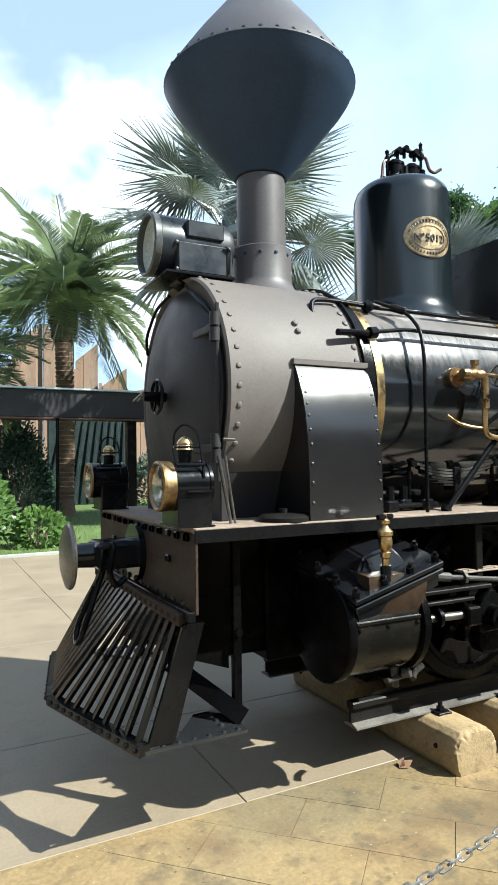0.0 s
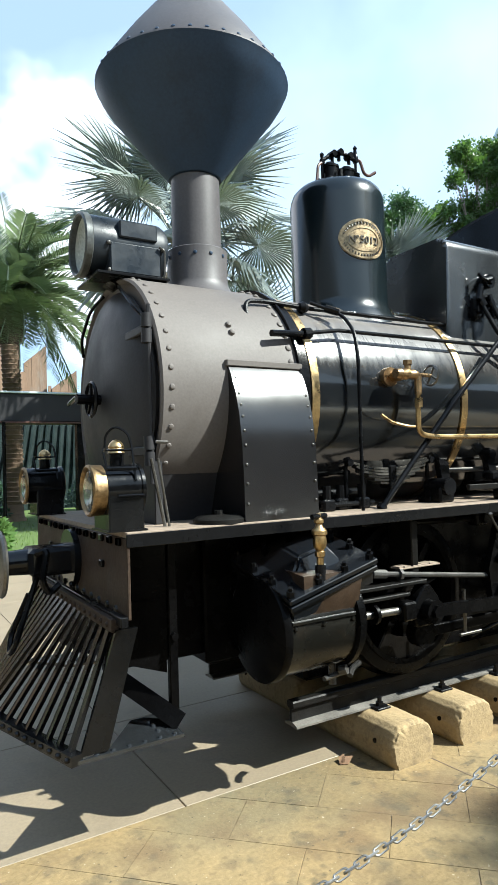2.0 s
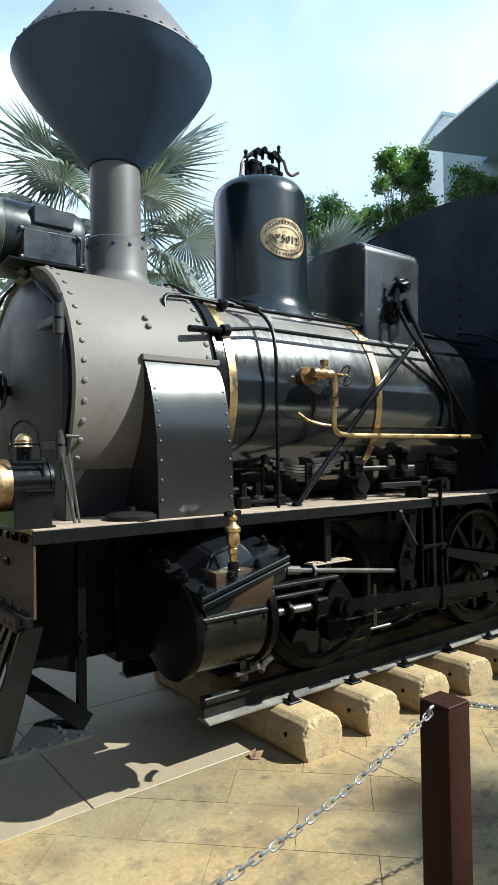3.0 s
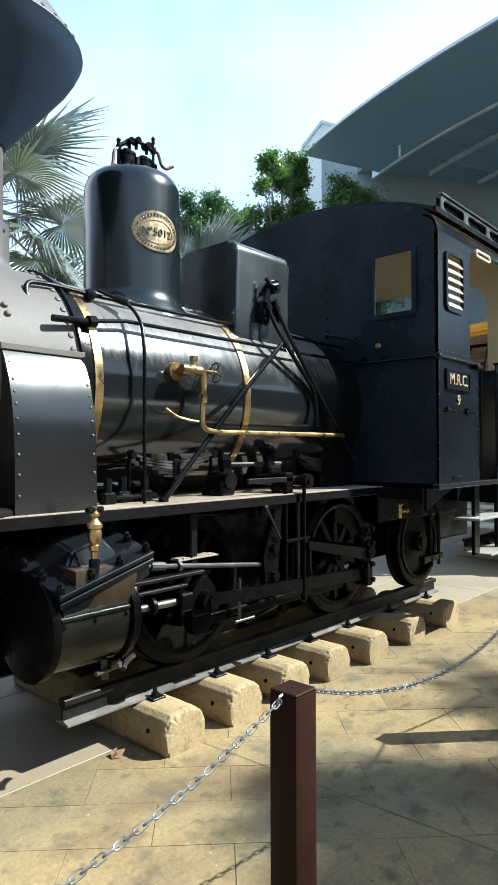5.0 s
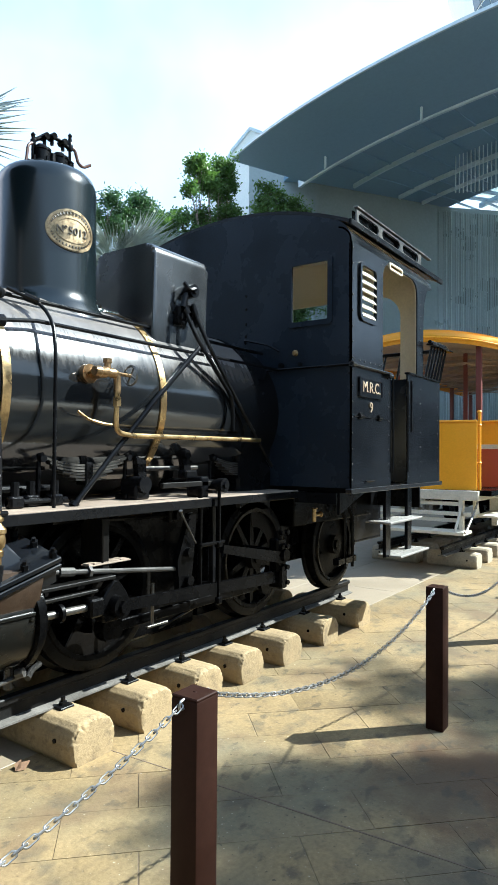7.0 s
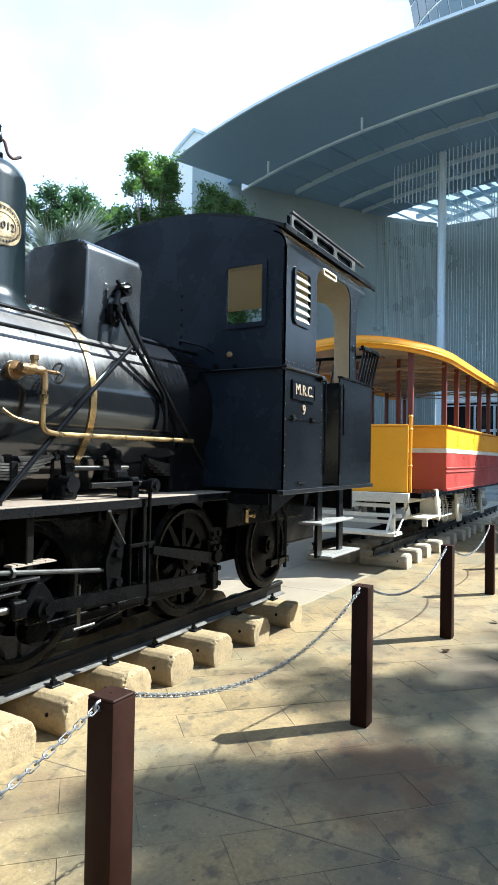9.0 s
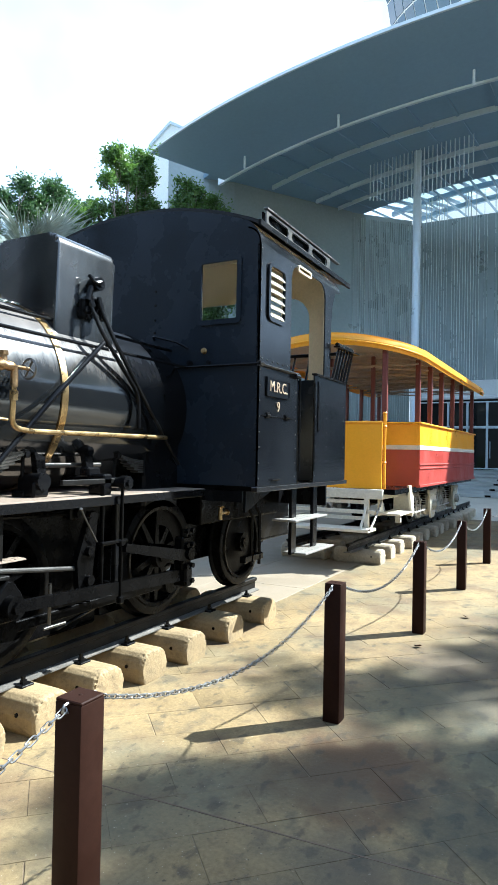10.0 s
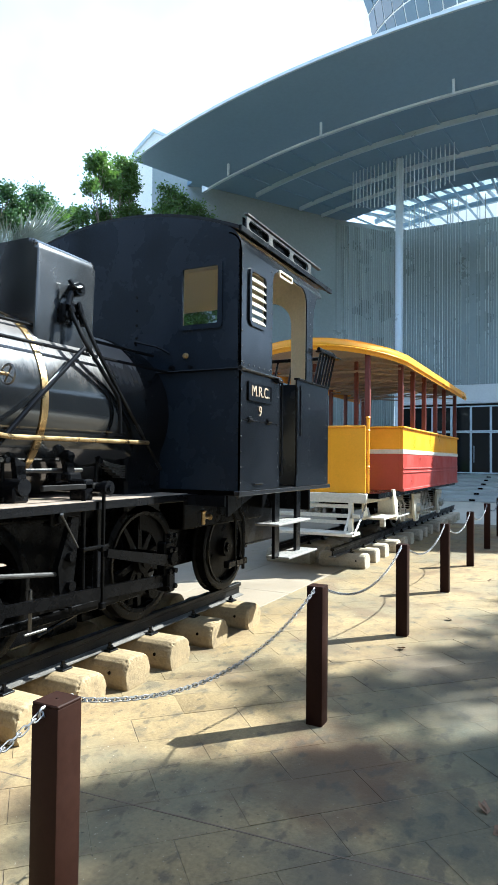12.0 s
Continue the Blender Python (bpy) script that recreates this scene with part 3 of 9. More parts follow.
def holed(bm, outer, holes, axis, a, b):
    """A plate with an outline and openings through it, from a to b along axis."""
    def put(p, q, d):
        return {"x": (d, p, q), "y": (p, d, q), "z": (p, q, d)}[axis]
    loops = [[bm.verts.new(put(p, q, a)) for p, q in line] for line in (outer, *holes)]
    edges = [bm.edges.new((l[i], l[(i + 1) % len(l)])) for l in loops for i in range(len(l))]
    faces = [f for f in bmesh.ops.triangle_fill(bm, use_beauty=True, use_dissolve=False, edges=edges)["geom"] if isinstance(f, bmesh.types.BMFace)]
    twin = {}
    for l, line in zip(loops, (outer, *holes)):
        for v, (p, q) in zip(l, line):
            twin[v] = bm.verts.new(put(p, q, b))
    for f in faces:
        bm.faces.new([twin[v] for v in f.verts][::-1])
    for l in loops:
        for i in range(len(l)):
            v, u = l[i], l[(i + 1) % len(l)]
            bm.faces.new((v, u, twin[u], twin[v]))
    return bm


def pieces(name, bm, material, parent, label=""):
    """Each loose piece of the bmesh as a part of its own."""
    todo = set(bm.verts)
    while todo:
        seed = todo.pop()
        got, line = {seed}, [seed]
        while line:
            for e in line.pop().link_edges:
                for v in e.verts:
                    if v not in got:
                        got.add(v)
                        line.append(v)
        todo -= got
        one = B()
        made = {v: one.verts.new(v.co) for v in got}
        for f in {f for v in got for f in v.link_faces}:
            one.faces.new([made[v] for v in f.verts])
        part(name, one, material, parent, label)
    bm.free()


def rounded(x0, x1, z0, z1, r, n=5):
    """The outline of a rectangle with rounded corners."""
    out = []
    for cx, cz, a0 in ((x1 - r, z1 - r, 0), (x0 + r, z1 - r, 90), (x0 + r, z0 + r, 180), (x1 - r, z0 + r, 270)):
        out += [(cx + r * math.cos(radians(a0 + 90 * i / n)), cz + r * math.sin(radians(a0 + 90 * i / n))) for i in range(n + 1)]
    return out


def ring_prism(bm, outer, inner, axis, a, b):
    """A frame between two outlines with the same number of points."""
    def put(p, q, d):
        return {"x": (d, p, q), "y": (p, d, q), "z": (p, q, d)}[axis]
    vs = [[bm.verts.new(put(p, q, d)) for p, q in line] for d in (a, b) for line in (outer, inner)]
    oa, ia, ob_, ib = vs
    n = len(outer)
    for i in range(n):
        j = (i + 1) % n
        bm.faces.new((oa[i], oa[j], ia[j], ia[i]))
        bm.faces.new((ob_[i], ib[i], ib[j], ob_[j]))
        bm.faces.new((oa[i], ob_[i], ob_[j], oa[j]))
        bm.faces.new((ia[i], ia[j], ib[j], ib[i]))
    return bm


def lettering(name, body, at, size, material, parent, turn=(90, 0, 0), depth=0.003):
    cu = bpy.data.curves.new(name, "FONT")
    cu.body, cu.size, cu.extrude = body, size, depth
    cu.align_x, cu.align_y = "CENTER", "CENTER"
    cu.materials.append(material)
    ob = new(name, cu)
    ob.parent = parent
    ob.matrix_basis = pose(*(Vector(at) - ORIGIN[parent.name]), *turn)
    return ob


# ---- ground ----
YC, ZB, RB = 3.70, 1.87, 0.60
bm = B()
box(bm, -600, 600, -600, 600, -0.30, -0.012)
ground = solid("ground", bm, M_FARPAVE, "pale open plaza paving reaching the distance", "ground", "structure")
# smooth slab under the track, with saw-cut joints
SLAB_Y = 3.225
slab = thing("track_slab", (3.0, 6.0, 0), "smooth sandy concrete slab under the tracks", "slab", kind="structure")
CUTS = [-6.0, -3.2, -0.4, 1.50, 4.4, 7.3, 10.2, 13.1, 16.0, 20.0]
ROWS = [SLAB_Y, 4.31, 6.4, 8.4, 10.2, 11.95]
for a, b_ in zip(CUTS, CUTS[1:]):
    for c, d in zip(ROWS, ROWS[1:]):
        bm = B()
        box(bm, a + 0.003, b_ - 0.003, c + (0.003 if c > SLAB_Y else 0), d - 0.003, -0.011, 0.0, 0.002)
        part("slab_bay", bm, M_SLAB, slab)
bm = B()
box(bm, -60, 24, 12.0, 60, -0.011, 0.02)
lawn = solid("lawn", bm, M_GRASS, "mown lawn behind the locomotive, partly shaded", "lawn", "structure")
bm = B()
box(bm, -60, 24, 11.95, 12.05, -0.011, 0.045, 0.008)
solid("kerb", bm, M_STONE, "low pale kerb along the lawn", "kerb", "structure")
bm = B()
rnd = random.Random(5)
for i in range(9000):
    x, y = rnd.uniform(-4.0, 9.0), 12.06 + 9.0 * rnd.random() ** 1.6
    h, a = rnd.uniform(0.03, 0.09), rnd.uniform(0, 6.28)
    dx, dy = 0.006 * math.cos(a), 0.006 * math.sin(a)
    lx_, ly_ = rnd.uniform(-0.03, 0.03), rnd.uniform(-0.03, 0.03)
    bm.faces.new([bm.verts.new(p) for p in ((x - dx, y - dy, 0.018), (x + dx, y + dy, 0.018), (x + lx_, y + ly_, 0.02 + h))])
solid("grass", bm, M_BLADE, "short green grass blades on the lawn", "grass", "stuff")


# ---- locomotive ----
loco = thing("steam_locomotive", (3.7, YC, 0.33), "black narrow-gauge steam tank locomotive standing on a short length of rail", "locomotive")


# smokebox with its door
bm = B()
lathe(bm, [(0.0, 1.40), (0.585, 1.40), (0.60, 1.375), (0.612, 1.385), (0.612, 2.10), (0.0, 2.10)], (0, YC, ZB), "x", 72)
smokebox = part("smokebox", bm, M_SMOKE, loco, "riveted smokebox in grey-brown heat paint")
bm = B()
for i in range(44):
    a = radians(360 * i / 44)
    n = Vector((0, -math.cos(a), math.sin(a)))
    knob(bm, Vector((1.425, YC, ZB)) + n * 0.612, n, 0.014, 0.009)
for x, z in ((1.76, 2.185), (1.765, 2.145)):
    y = YC - math.sqrt(0.612 ** 2 - (z - ZB) ** 2)
    knob(bm, (x, y, z), (0, y - YC, z - ZB), 0.017, 0.02)
part("rivets", bm, M_SMOKE, smokebox, kind="stuff")
bm = B()
lathe(bm, [(0.0, 1.300), (0.12, 1.302), (0.30, 1.315), (0.44, 1.338), (0.525, 1.365), (0.54, 1.38), (0.53, 1.40), (0.0, 1.40)], (0, YC, ZB), "x", 64)
door = part("smokebox_door", bm, M_DOOR, smokebox, "dished round iron door, dull grey, shut")
bm = B()
for z in (2.17, 2.10):
    cyl(bm, (1.345, YC - 0.53, z - 0.03), (1.345, YC - 0.53, z + 0.03), 0.024, seg=12)
for z in (1.63, 1.56):
    cyl(bm, (1.345, YC - 0.53, z - 0.03), (1.345, YC - 0.53, z + 0.03), 0.024, seg=12)
box(bm, 1.330, 1.350, YC - 0.53, YC - 0.30, 2.115, 2.155, 0.005)
box(bm, 1.330, 1.350, YC - 0.53, YC - 0.30, 1.575, 1.615, 0.005)
cyl(bm, (1.352, YC - 0.54, 1.45), (1.352, YC - 0.54, 2.24), 0.010, seg=8)
part("hinge", bm, M_DOOR, smokebox, "strap hinges on a long pin")
bm = B()
lathe(bm, [(0.085, -0.009), (0.094, 0.0), (0.085, 0.009), (0.076, 0.0), (0.085, -0.009)], (1.255, YC, ZB), "x", 28)
for i in range(5):
    a = radians(72 * i + 20)
    cyl(bm, (1.255, YC, ZB), (1.255, YC + 0.085 * math.cos(a), ZB + 0.085 * math.sin(a)), 0.008, seg=6)
cyl(bm, (1.18, YC, ZB), (1.31, YC, ZB), 0.026, seg=12)
tube(bm, [(1.20, YC, ZB), (1.195, YC + 0.05, ZB + 0.015), (1.19, YC + 0.17, ZB - 0.01)], 0.012, 8)
part("handwheel", bm, M_BLACKM, smokebox, "locking handwheel and handle")
bm = B()
for s in (-1, 1):
    tube(bm, bend([(1.37, YC + s * 0.12, ZB + 0.56), (1.335, YC + s * 0.24, ZB + 0.51), (1.335, YC + s * 0.42, ZB + 0.38), (1.37, YC + s * 0.50, ZB + 0.30)], 0.08), 0.009, 8)
pieces("grab_rail", bm, M_BLACKM, smokebox)
# base of the smokebox, resting on the deck
bm = B()
prism(bm, [(YC - 0.40, 1.27), (YC + 0.40, 1.27), (YC + 0.50, 1.55), (YC - 0.50, 1.55)], "x", 1.405, 2.10)
box(bm, 1.37, 1.41, YC - 0.52, YC + 0.52, 1.27, 1.62, 0.004)
# darker paint stands for the casing's shadow lying on the saddle
part("saddle", bm, M_DOOR, loco, "flat plate saddle below the smokebox, painted dark for the casing's shadow")
# steam-pipe casing, near and far
for s in (-1, 1):
    bm = B()
    prof = [(0.607, 1.985), (0.640, 1.93), (0.673, 1.855), (0.702, 1.75), (0.720, 1.62), (0.728, 1.45), (0.730, 1.272), (0.30, 1.272), (0.30, 1.985)]
    prism(bm, [(YC + s * p, z) for p, z in prof], "x", 1.705, 2.105)
    casing = part("pipe_casing", bm, M_CASING, loco, "bulging riveted steam-pipe casing, dark bare plate")
    bm = B()
    for x in (1.722, 2.090):
        for i in range(12):
            p0, p1 = prof[min(i // 2, 5)], prof[min(i // 2 + 1, 6)]
            t = 0.5 * (i % 2)
            c = (p0[0] + (p1[0] - p0[0]) * t, p0[1] + (p1[1] - p0[1]) * t)
            knob(bm, (x, YC + s * (c[0] + 0.001), c[1] - 0.012), (0, s, 0.15), 0.008, 0.007)
    part("rivets", bm, M_FOOT, casing, kind="stuff")
    bm = B()
    box(bm, 1.695, 2.115, YC + s * 0.585, YC + s * 0.622, 1.975, 2.005, 0.003)
    part("flange", bm, M_SMOKE, casing)
# rear angle ring
bm = B()
lathe(bm, [(0.59, 2.100), (0.632, 2.100), (0.632, 2.114), (0.618, 2.118), (0.618, 2.165), (0.59, 2.165)], (0, YC, ZB), "x", 72)
ring = part("angle_ring", bm, M_BLACKM, loco, "heavy riveted angle ring")
bm = B()
for i in range(52):
    a = radians(360 * i / 52)
    n = Vector((0, -math.cos(a), math.sin(a)))
    knob(bm, Vector((2.068, YC, ZB)) + n * 0.603, n, 0.020, 0.022)
part("rivets", bm, M_SMOKE, ring, "large rivet heads in smokebox paint", kind="stuff")

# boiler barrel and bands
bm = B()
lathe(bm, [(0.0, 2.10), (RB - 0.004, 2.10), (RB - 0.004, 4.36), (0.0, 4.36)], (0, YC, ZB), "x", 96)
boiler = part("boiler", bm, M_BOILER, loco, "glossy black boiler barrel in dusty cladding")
for x0, x1, m_, lab in ((2.185, 2.232, M_BRASS, "brass cladding band"), (3.262, 3.312, M_BRASS, "brass cladding band"), (4.30, 4.36, M_BLACKM, "black cladding band")):
    bm = B()
    lathe(bm, [(RB - 0.01, x0), (RB + 0.004, x0), (RB + 0.004, x1), (RB - 0.01, x1)], (0, YC, ZB), "x", 96)
    part("band", bm, m_, boiler, lab)
bm = B()
lathe(bm, [(0.0, 4.34), (RB - 0.03, 4.34), (RB - 0.03, 4.64), (0.0, 4.64)], (0, YC, ZB), "x", 72)
box(bm, 4.20, 4.64, YC - 0.50, YC + 0.50, 1.10, ZB, 0.02)
part("firebox", bm, M_BLACKM, loco, "dull black firebox shell")

# chimney with its spark-arrester funnel
bm = B()
lathe(bm, [(0.27, 2.395), (0.215, 2.44), (0.178, 2.485), (0.166, 2.52), (0.166, 2.695), (0.160, 2.70), (0.136, 2.702), (0.134, 3.10), (0.10, 3.10)], (1.87, YC, 0), "z", 56)
chimney = part("chimney", bm, M_SUNLIT, loco, "grey chimney tube with a riveted base collar")
bm = B()
lathe(bm, [(0.12, 3.105), (0.145, 3.105), (0.30, 3.29), (0.47, 3.50), (0.512, 3.565), (0.526, 3.597), (0.534, 3.610), (0.520, 3.618), (0.50, 3.60), (0.12, 3.14)], (1.87, YC, 0), "z", 72)
funnel = part("funnel", bm, M_SHADED, chimney, "wide dark funnel of the spark arrester")
bm = B()
lathe(bm, [(0.529, 3.612), (0.526, 3.624), (0.36, 3.86), (0.205, 4.06), (0.19, 4.06), (0.34, 3.86), (0.50, 3.62), (0.529, 3.612)], (1.87, YC, 0), "z", 72)
part("upper_cone", bm, M_SUNLIT, chimney, "grey upper cone, painted paler for the sun on it")
bm = B()
for i in range(40):
    a = radians(9 * i)
    n = Vector((math.cos(a), math.sin(a), 0))
    knob(bm, Vector((1.87, YC, 3.632)) + n * 0.516, (n.x, n.y, 0.7), 0.012, 0.011)
for i in range(12):
    a = radians(30 * i)
    n = Vector((math.cos(a), math.sin(a), 0))
    knob(bm, Vector((1.87, YC, 2.655)) + n * 0.166, n, 0.011, 0.008)
part("rivets", bm, M_SHADED, chimney, kind="stuff")

# steam dome with oval works plate and safety valve
DX = 2.872
bm = B()
lathe(bm, [(0.40, 2.28), (0.365, 2.37), (0.325, 2.42), (0.305, 2.455), (0.298, 2.50), (0.296, 3.125), (0.291, 3.165), (0.276, 3.205), (0.250, 3.232), (0.215, 3.247), (0.15, 3.255), (0.0, 3.260)], (DX, YC, 0), "z", 72)
dome = part("steam_dome", bm, M_DOME, loco, "tall glossy black steam dome with a rounded top")
PA = radians(8)
pn = Vector((-math.sin(PA), -math.cos(PA), 0))
pu = Vector((math.cos(PA), -math.sin(PA), 0))
pc = Vector((DX, YC, 2.835))


def on_dome(u, v, r=0.299):
    """A point on the dome's side, u metres round it and v up from the plate's middle."""
    a = u / 0.298
    return pc + r * (math.cos(a) * pn + math.sin(a) * pu) + Vector((0, 0, v))


def oval(bm, a, b, r0, r1, seg=40, rings=4):
    lines = []
    for k in range(rings + 1):
        t = k / rings
        lines.append([bm.verts.new(on_dome(a * t * math.cos(s), b * t * math.sin(s), r1)) for s in (2 * math.pi * i / seg for i in range(seg))] if k else [bm.verts.new(on_dome(0, 0, r1))])
    lines.append([bm.verts.new(on_dome(a * math.cos(s), b * math.sin(s), r0)) for s in (2 * math.pi * i / seg for i in range(seg))])
    for p, q in zip(lines, lines[1:]):
        for i in range(seg):
            j = (i + 1) % seg
            bm.faces.new((p[0], q[i], q[j]) if len(p) == 1 else (p[i], p[j], q[j], q[i]))
    return bm


def oval_ring(bm, a, b, wide, r0, r1, seg=40):
    lines = [[bm.verts.new(on_dome(p * math.cos(s), q * math.sin(s), r)) for s in (2 * math.pi * i / seg for i in range(seg))] for p, q, r in ((a, b, r0), (a, b, r1), (a - wide, b - wide, r1), (a - wide, b - wide, r0))]
    for p, q in zip(lines, lines[1:]):
        for i in range(seg):
            j = (i + 1) % seg
            bm.faces.new((p[i], p[j], q[j], q[i]))
    return bm


plate = part("works_plate", oval(B(), 0.160, 0.122, 0.295, 0.304), M_OLDBRASS, dome, "oval cast brass works plate with raised lettering")
bm = oval_ring(B(), 0.155, 0.117, 0.012, 0.303, 0.308)
oval_ring(bm, 0.112, 0.074, 0.008, 0.303, 0.307)
part("plate_rim", bm, M_OLDBRASS, plate)
bm = B()
for i in range(40):
    s = radians(9 * i)
    if abs(math.sin(s)) > 0.2:
        c, d = on_dome(0.128 * math.cos(s), 0.090 * math.sin(s), 0.306), 0.007
        e = on_dome(0.136 * math.cos(s), 0.104 * math.sin(s), 0.306)
        cyl(bm, c, e, d * 0.7, seg=4)
part("raised_lettering", bm, M_WORNINK, plate, "worn ring of illegible raised letters", "stuff")
for k, ch in enumerate("Nº5012"):
    u = (k - 2.5) * 0.0315
    lettering("numeral", ch, on_dome(u, -0.006, 0.3065), 0.062, M_WORNINK, plate, (90, 0, -8 + math.degrees(u / 0.298)), 0.003)
bm = B()
VZ = 3.252
VY = YC - 0.04
box(bm, DX - 0.145, DX + 0.145, YC - 0.12, YC + 0.10, VZ, VZ + 0.022, 0.006)
for x in (-0.075, 0.055):
    lathe(bm, [(0.0, 0.02), (0.058, 0.02), (0.058, 0.035), (0.050, 0.04), (0.052, 0.10), (0.058, 0.105), (0.058, 0.118), (0.040, 0.125), (0.030, 0.14), (0.0, 0.142)], (DX + x, VY, VZ), "z", 18)
    for k in range(6):
        a = radians(60 * k + 20)
        cyl(bm, (DX + x + 0.072 * math.cos(a), VY + 0.072 * math.sin(a), VZ + 0.015), (DX + x + 0.072 * math.cos(a), VY + 0.072 * math.sin(a), VZ + 0.05), 0.009, seg=6)
box(bm, DX - 0.02, DX + 0.012, VY - 0.03, VY + 0.03, VZ + 0.02, VZ + 0.115, 0.006)
cyl(bm, (DX - 0.135, VY, VZ), (DX - 0.135, VY, VZ + 0.17), 0.010, seg=8)
cyl(bm, (DX - 0.135, VY, VZ + 0.125), (DX - 0.135, VY, VZ + 0.150), 0.017, seg=8)
lathe(bm, [(0.0, 0.17), (0.012, 0.172), (0.014, 0.185), (0.0, 0.2)], (DX - 0.135, VY, VZ), "z", 10)
valve = part("safety_valve", bm, M_BLACKM, dome, "twin spring-loaded safety valve with a long lever")
bm = B()
cyl(bm, (DX + 0.135, VY, VZ - 0.02), (DX + 0.135, VY, VZ + 0.12), 0.021, seg=12)
for i in range(9):
    lathe(bm, [(0.021, -0.006), (0.028, 0), (0.021, 0.006)], (DX + 0.135, VY, VZ + 0.005 + 0.0135 * i), "z", 12)
part("spring_column", bm, M_BLACKM, valve, "coiled black spring")
bm = B()
cyl(bm, (DX + 0.135, VY, VZ + 0.12), (DX + 0.135, VY, VZ + 0.29), 0.009, seg=8)
lathe(bm, [(0.0, 0.185), (0.017, 0.19), (0.021, 0.215), (0.015, 0.235), (0.010, 0.275), (0.014, 0.285), (0.0, 0.305)], (DX + 0.135, VY, VZ), "z", 12)
part("spindle", bm, M_BLACKM, valve)
bm = B()
lever_ = [Vector((DX - 0.135 + 0.27 * t, VY, VZ + 0.145 + 0.055 * t + 0.05 * math.sin(math.pi * t))) for t in (i / 10 for i in range(11))]
tube(bm, lever_, 0.013, 8)
for k in (3, 5, 8):
    cyl(bm, lever_[k] + Vector((0, -0.03, 0)), lever_[k] + Vector((0, 0.03, 0)), 0.02, seg=10)
    cyl(bm, lever_[k] + Vector((0, 0, -0.05)), lever_[k], 0.012, seg=6)
part("lever_bar", bm, M_GREASE, valve, "greenish-black lever bar across the valves")
bm = B()
tube(bm, bend([(DX + 0.14, VY, VZ + 0.215), (DX + 0.175, VY, VZ + 0.21), (DX + 0.195, VY - 0.01, VZ + 0.13), (DX + 0.235, VY - 0.01, VZ + 0.118), (DX + 0.285, VY - 0.02, VZ + 0.15)], 0.035), 0.010, 8)
tube(bm, bend([(DX - 0.12, VY, VZ + 0.14), (DX - 0.175, VY - 0.01, VZ + 0.11), (DX - 0.185, VY - 0.01, VZ + 0.02), (DX - 0.20, VY - 0.01, VZ - 0.03)], 0.03), 0.009, 8)
pieces("lever", bm, M_RUST, valve, "bent rusty release lever")

# sand box
bm = B()
ny, fy, tz, cr_ = YC - 0.45, YC + 0.105, 2.893, 0.075
line = [(YC - 0.25, 2.22), (ny, 2.22)]
line += [(ny + cr_ - cr_ * math.cos(radians(a)), tz - cr_ + cr_ * math.sin(radians(a))) for a in range(0, 91, 10)]
line += [(fy - cr_ + cr_ * math.sin(radians(a)), tz - cr_ + cr_ * math.cos(radians(a))) for a in range(0, 91, 10)]
line += [(fy - cr_ + cr_ * math.cos(radians(a)), 2.52 + cr_ - cr_ * math.sin(radians(a))) for a in range(0, 91, 10)]
prism(bm, line + [(YC - 0.15, 2.50)], "x", 3.35, 3.885)
bmesh.ops.bevel(bm, geom=[e for e in bm.edges if abs(e.verts[0].co.x - e.verts[1].co.x) < 1e-6], offset=0.026, segments=4, affect="EDGES", profile=0.5)
sandbox = part("sand_box", bm, M_SANDBOX, loco, "rounded black sheet-metal sand box on the boiler top")
bm = B()
box(bm, 3.60, 3.70, YC - 0.50, YC - 0.445, 2.43, 2.55, 0.02)
cyl(bm, (3.665, YC - 0.52, 2.63), (3.665, YC - 0.44, 2.63), 0.045, seg=16)
cyl(bm, (3.665, YC - 0.535, 2.63), (3.665, YC - 0.52, 2.63), 0.022, seg=10)
tube(bm, bend([(3.58, YC - 0.50, 2.67), (3.60, YC - 0.53, 2.62), (3.66, YC - 0.53, 2.64)], 0.03), 0.014, 8)
box(bm, 3.535, 3.60, YC - 0.50, YC - 0.446, 2.39, 2.52, 0.012)
cyl(bm, (3.565, YC - 0.505, 2.50), (3.60, YC - 0.50, 2.60), 0.024, 0.018, seg=10)
cyl(bm, (3.565, YC - 0.52, 2.44), (3.565, YC - 0.44, 2.44), 0.030, seg=12)
cyl(bm, (3.70, YC - 0.52, 2.40), (3.70, YC - 0.47, 2.54), 0.024, seg=10)
part("sand_valve", bm, M_BLACKM, sandbox, "cast valve with a round boss")

# headlight
HX, HZ = 1.225, 2.648
bm = B()
lathe(bm, [(0.146, 0.03), (0.146, 0.004), (0.156, 0.004), (0.155, 0.38), (0.140, 0.41), (0.0, 0.415)], (HX, YC, HZ), "x", 40)
box(bm, HX + 0.09, HX + 0.36, YC - 0.160, YC + 0.160, HZ - 0.165, HZ - 0.01, 0.008)
headlight = part("headlight", bm, M_LAMPBODY, loco, "large round blue-black headlight on a bracket over the smokebox")
bm = B()
lathe(bm, [(0.142, 0.006), (0.142, -0.022), (0.151, -0.027), (0.161, -0.020), (0.161, 0.010), (0.157, 0.014)], (HX, YC, HZ), "x", 40)
part("rim", bm, M_RIM, headlight, "dull grey lens rim")
bm = B()
for x, z in ((HX + 0.085, HZ - 0.155), (HX + 0.085, HZ - 0.02), (HX + 0.37, HZ - 0.02)):
    knob(bm, (x, YC - 0.158, z), (0, -1, 0), 0.012, 0.010)
tube(bm, bend([(HX + 0.375, YC - 0.165, HZ - 0.16), (HX + 0.375, YC - 0.172, HZ - 0.03), (HX + 0.345, YC - 0.172, HZ - 0.01)], 0.01), 0.006, 6)
pieces("catch", bm, M_FOOT, headlight, "worn door catch")
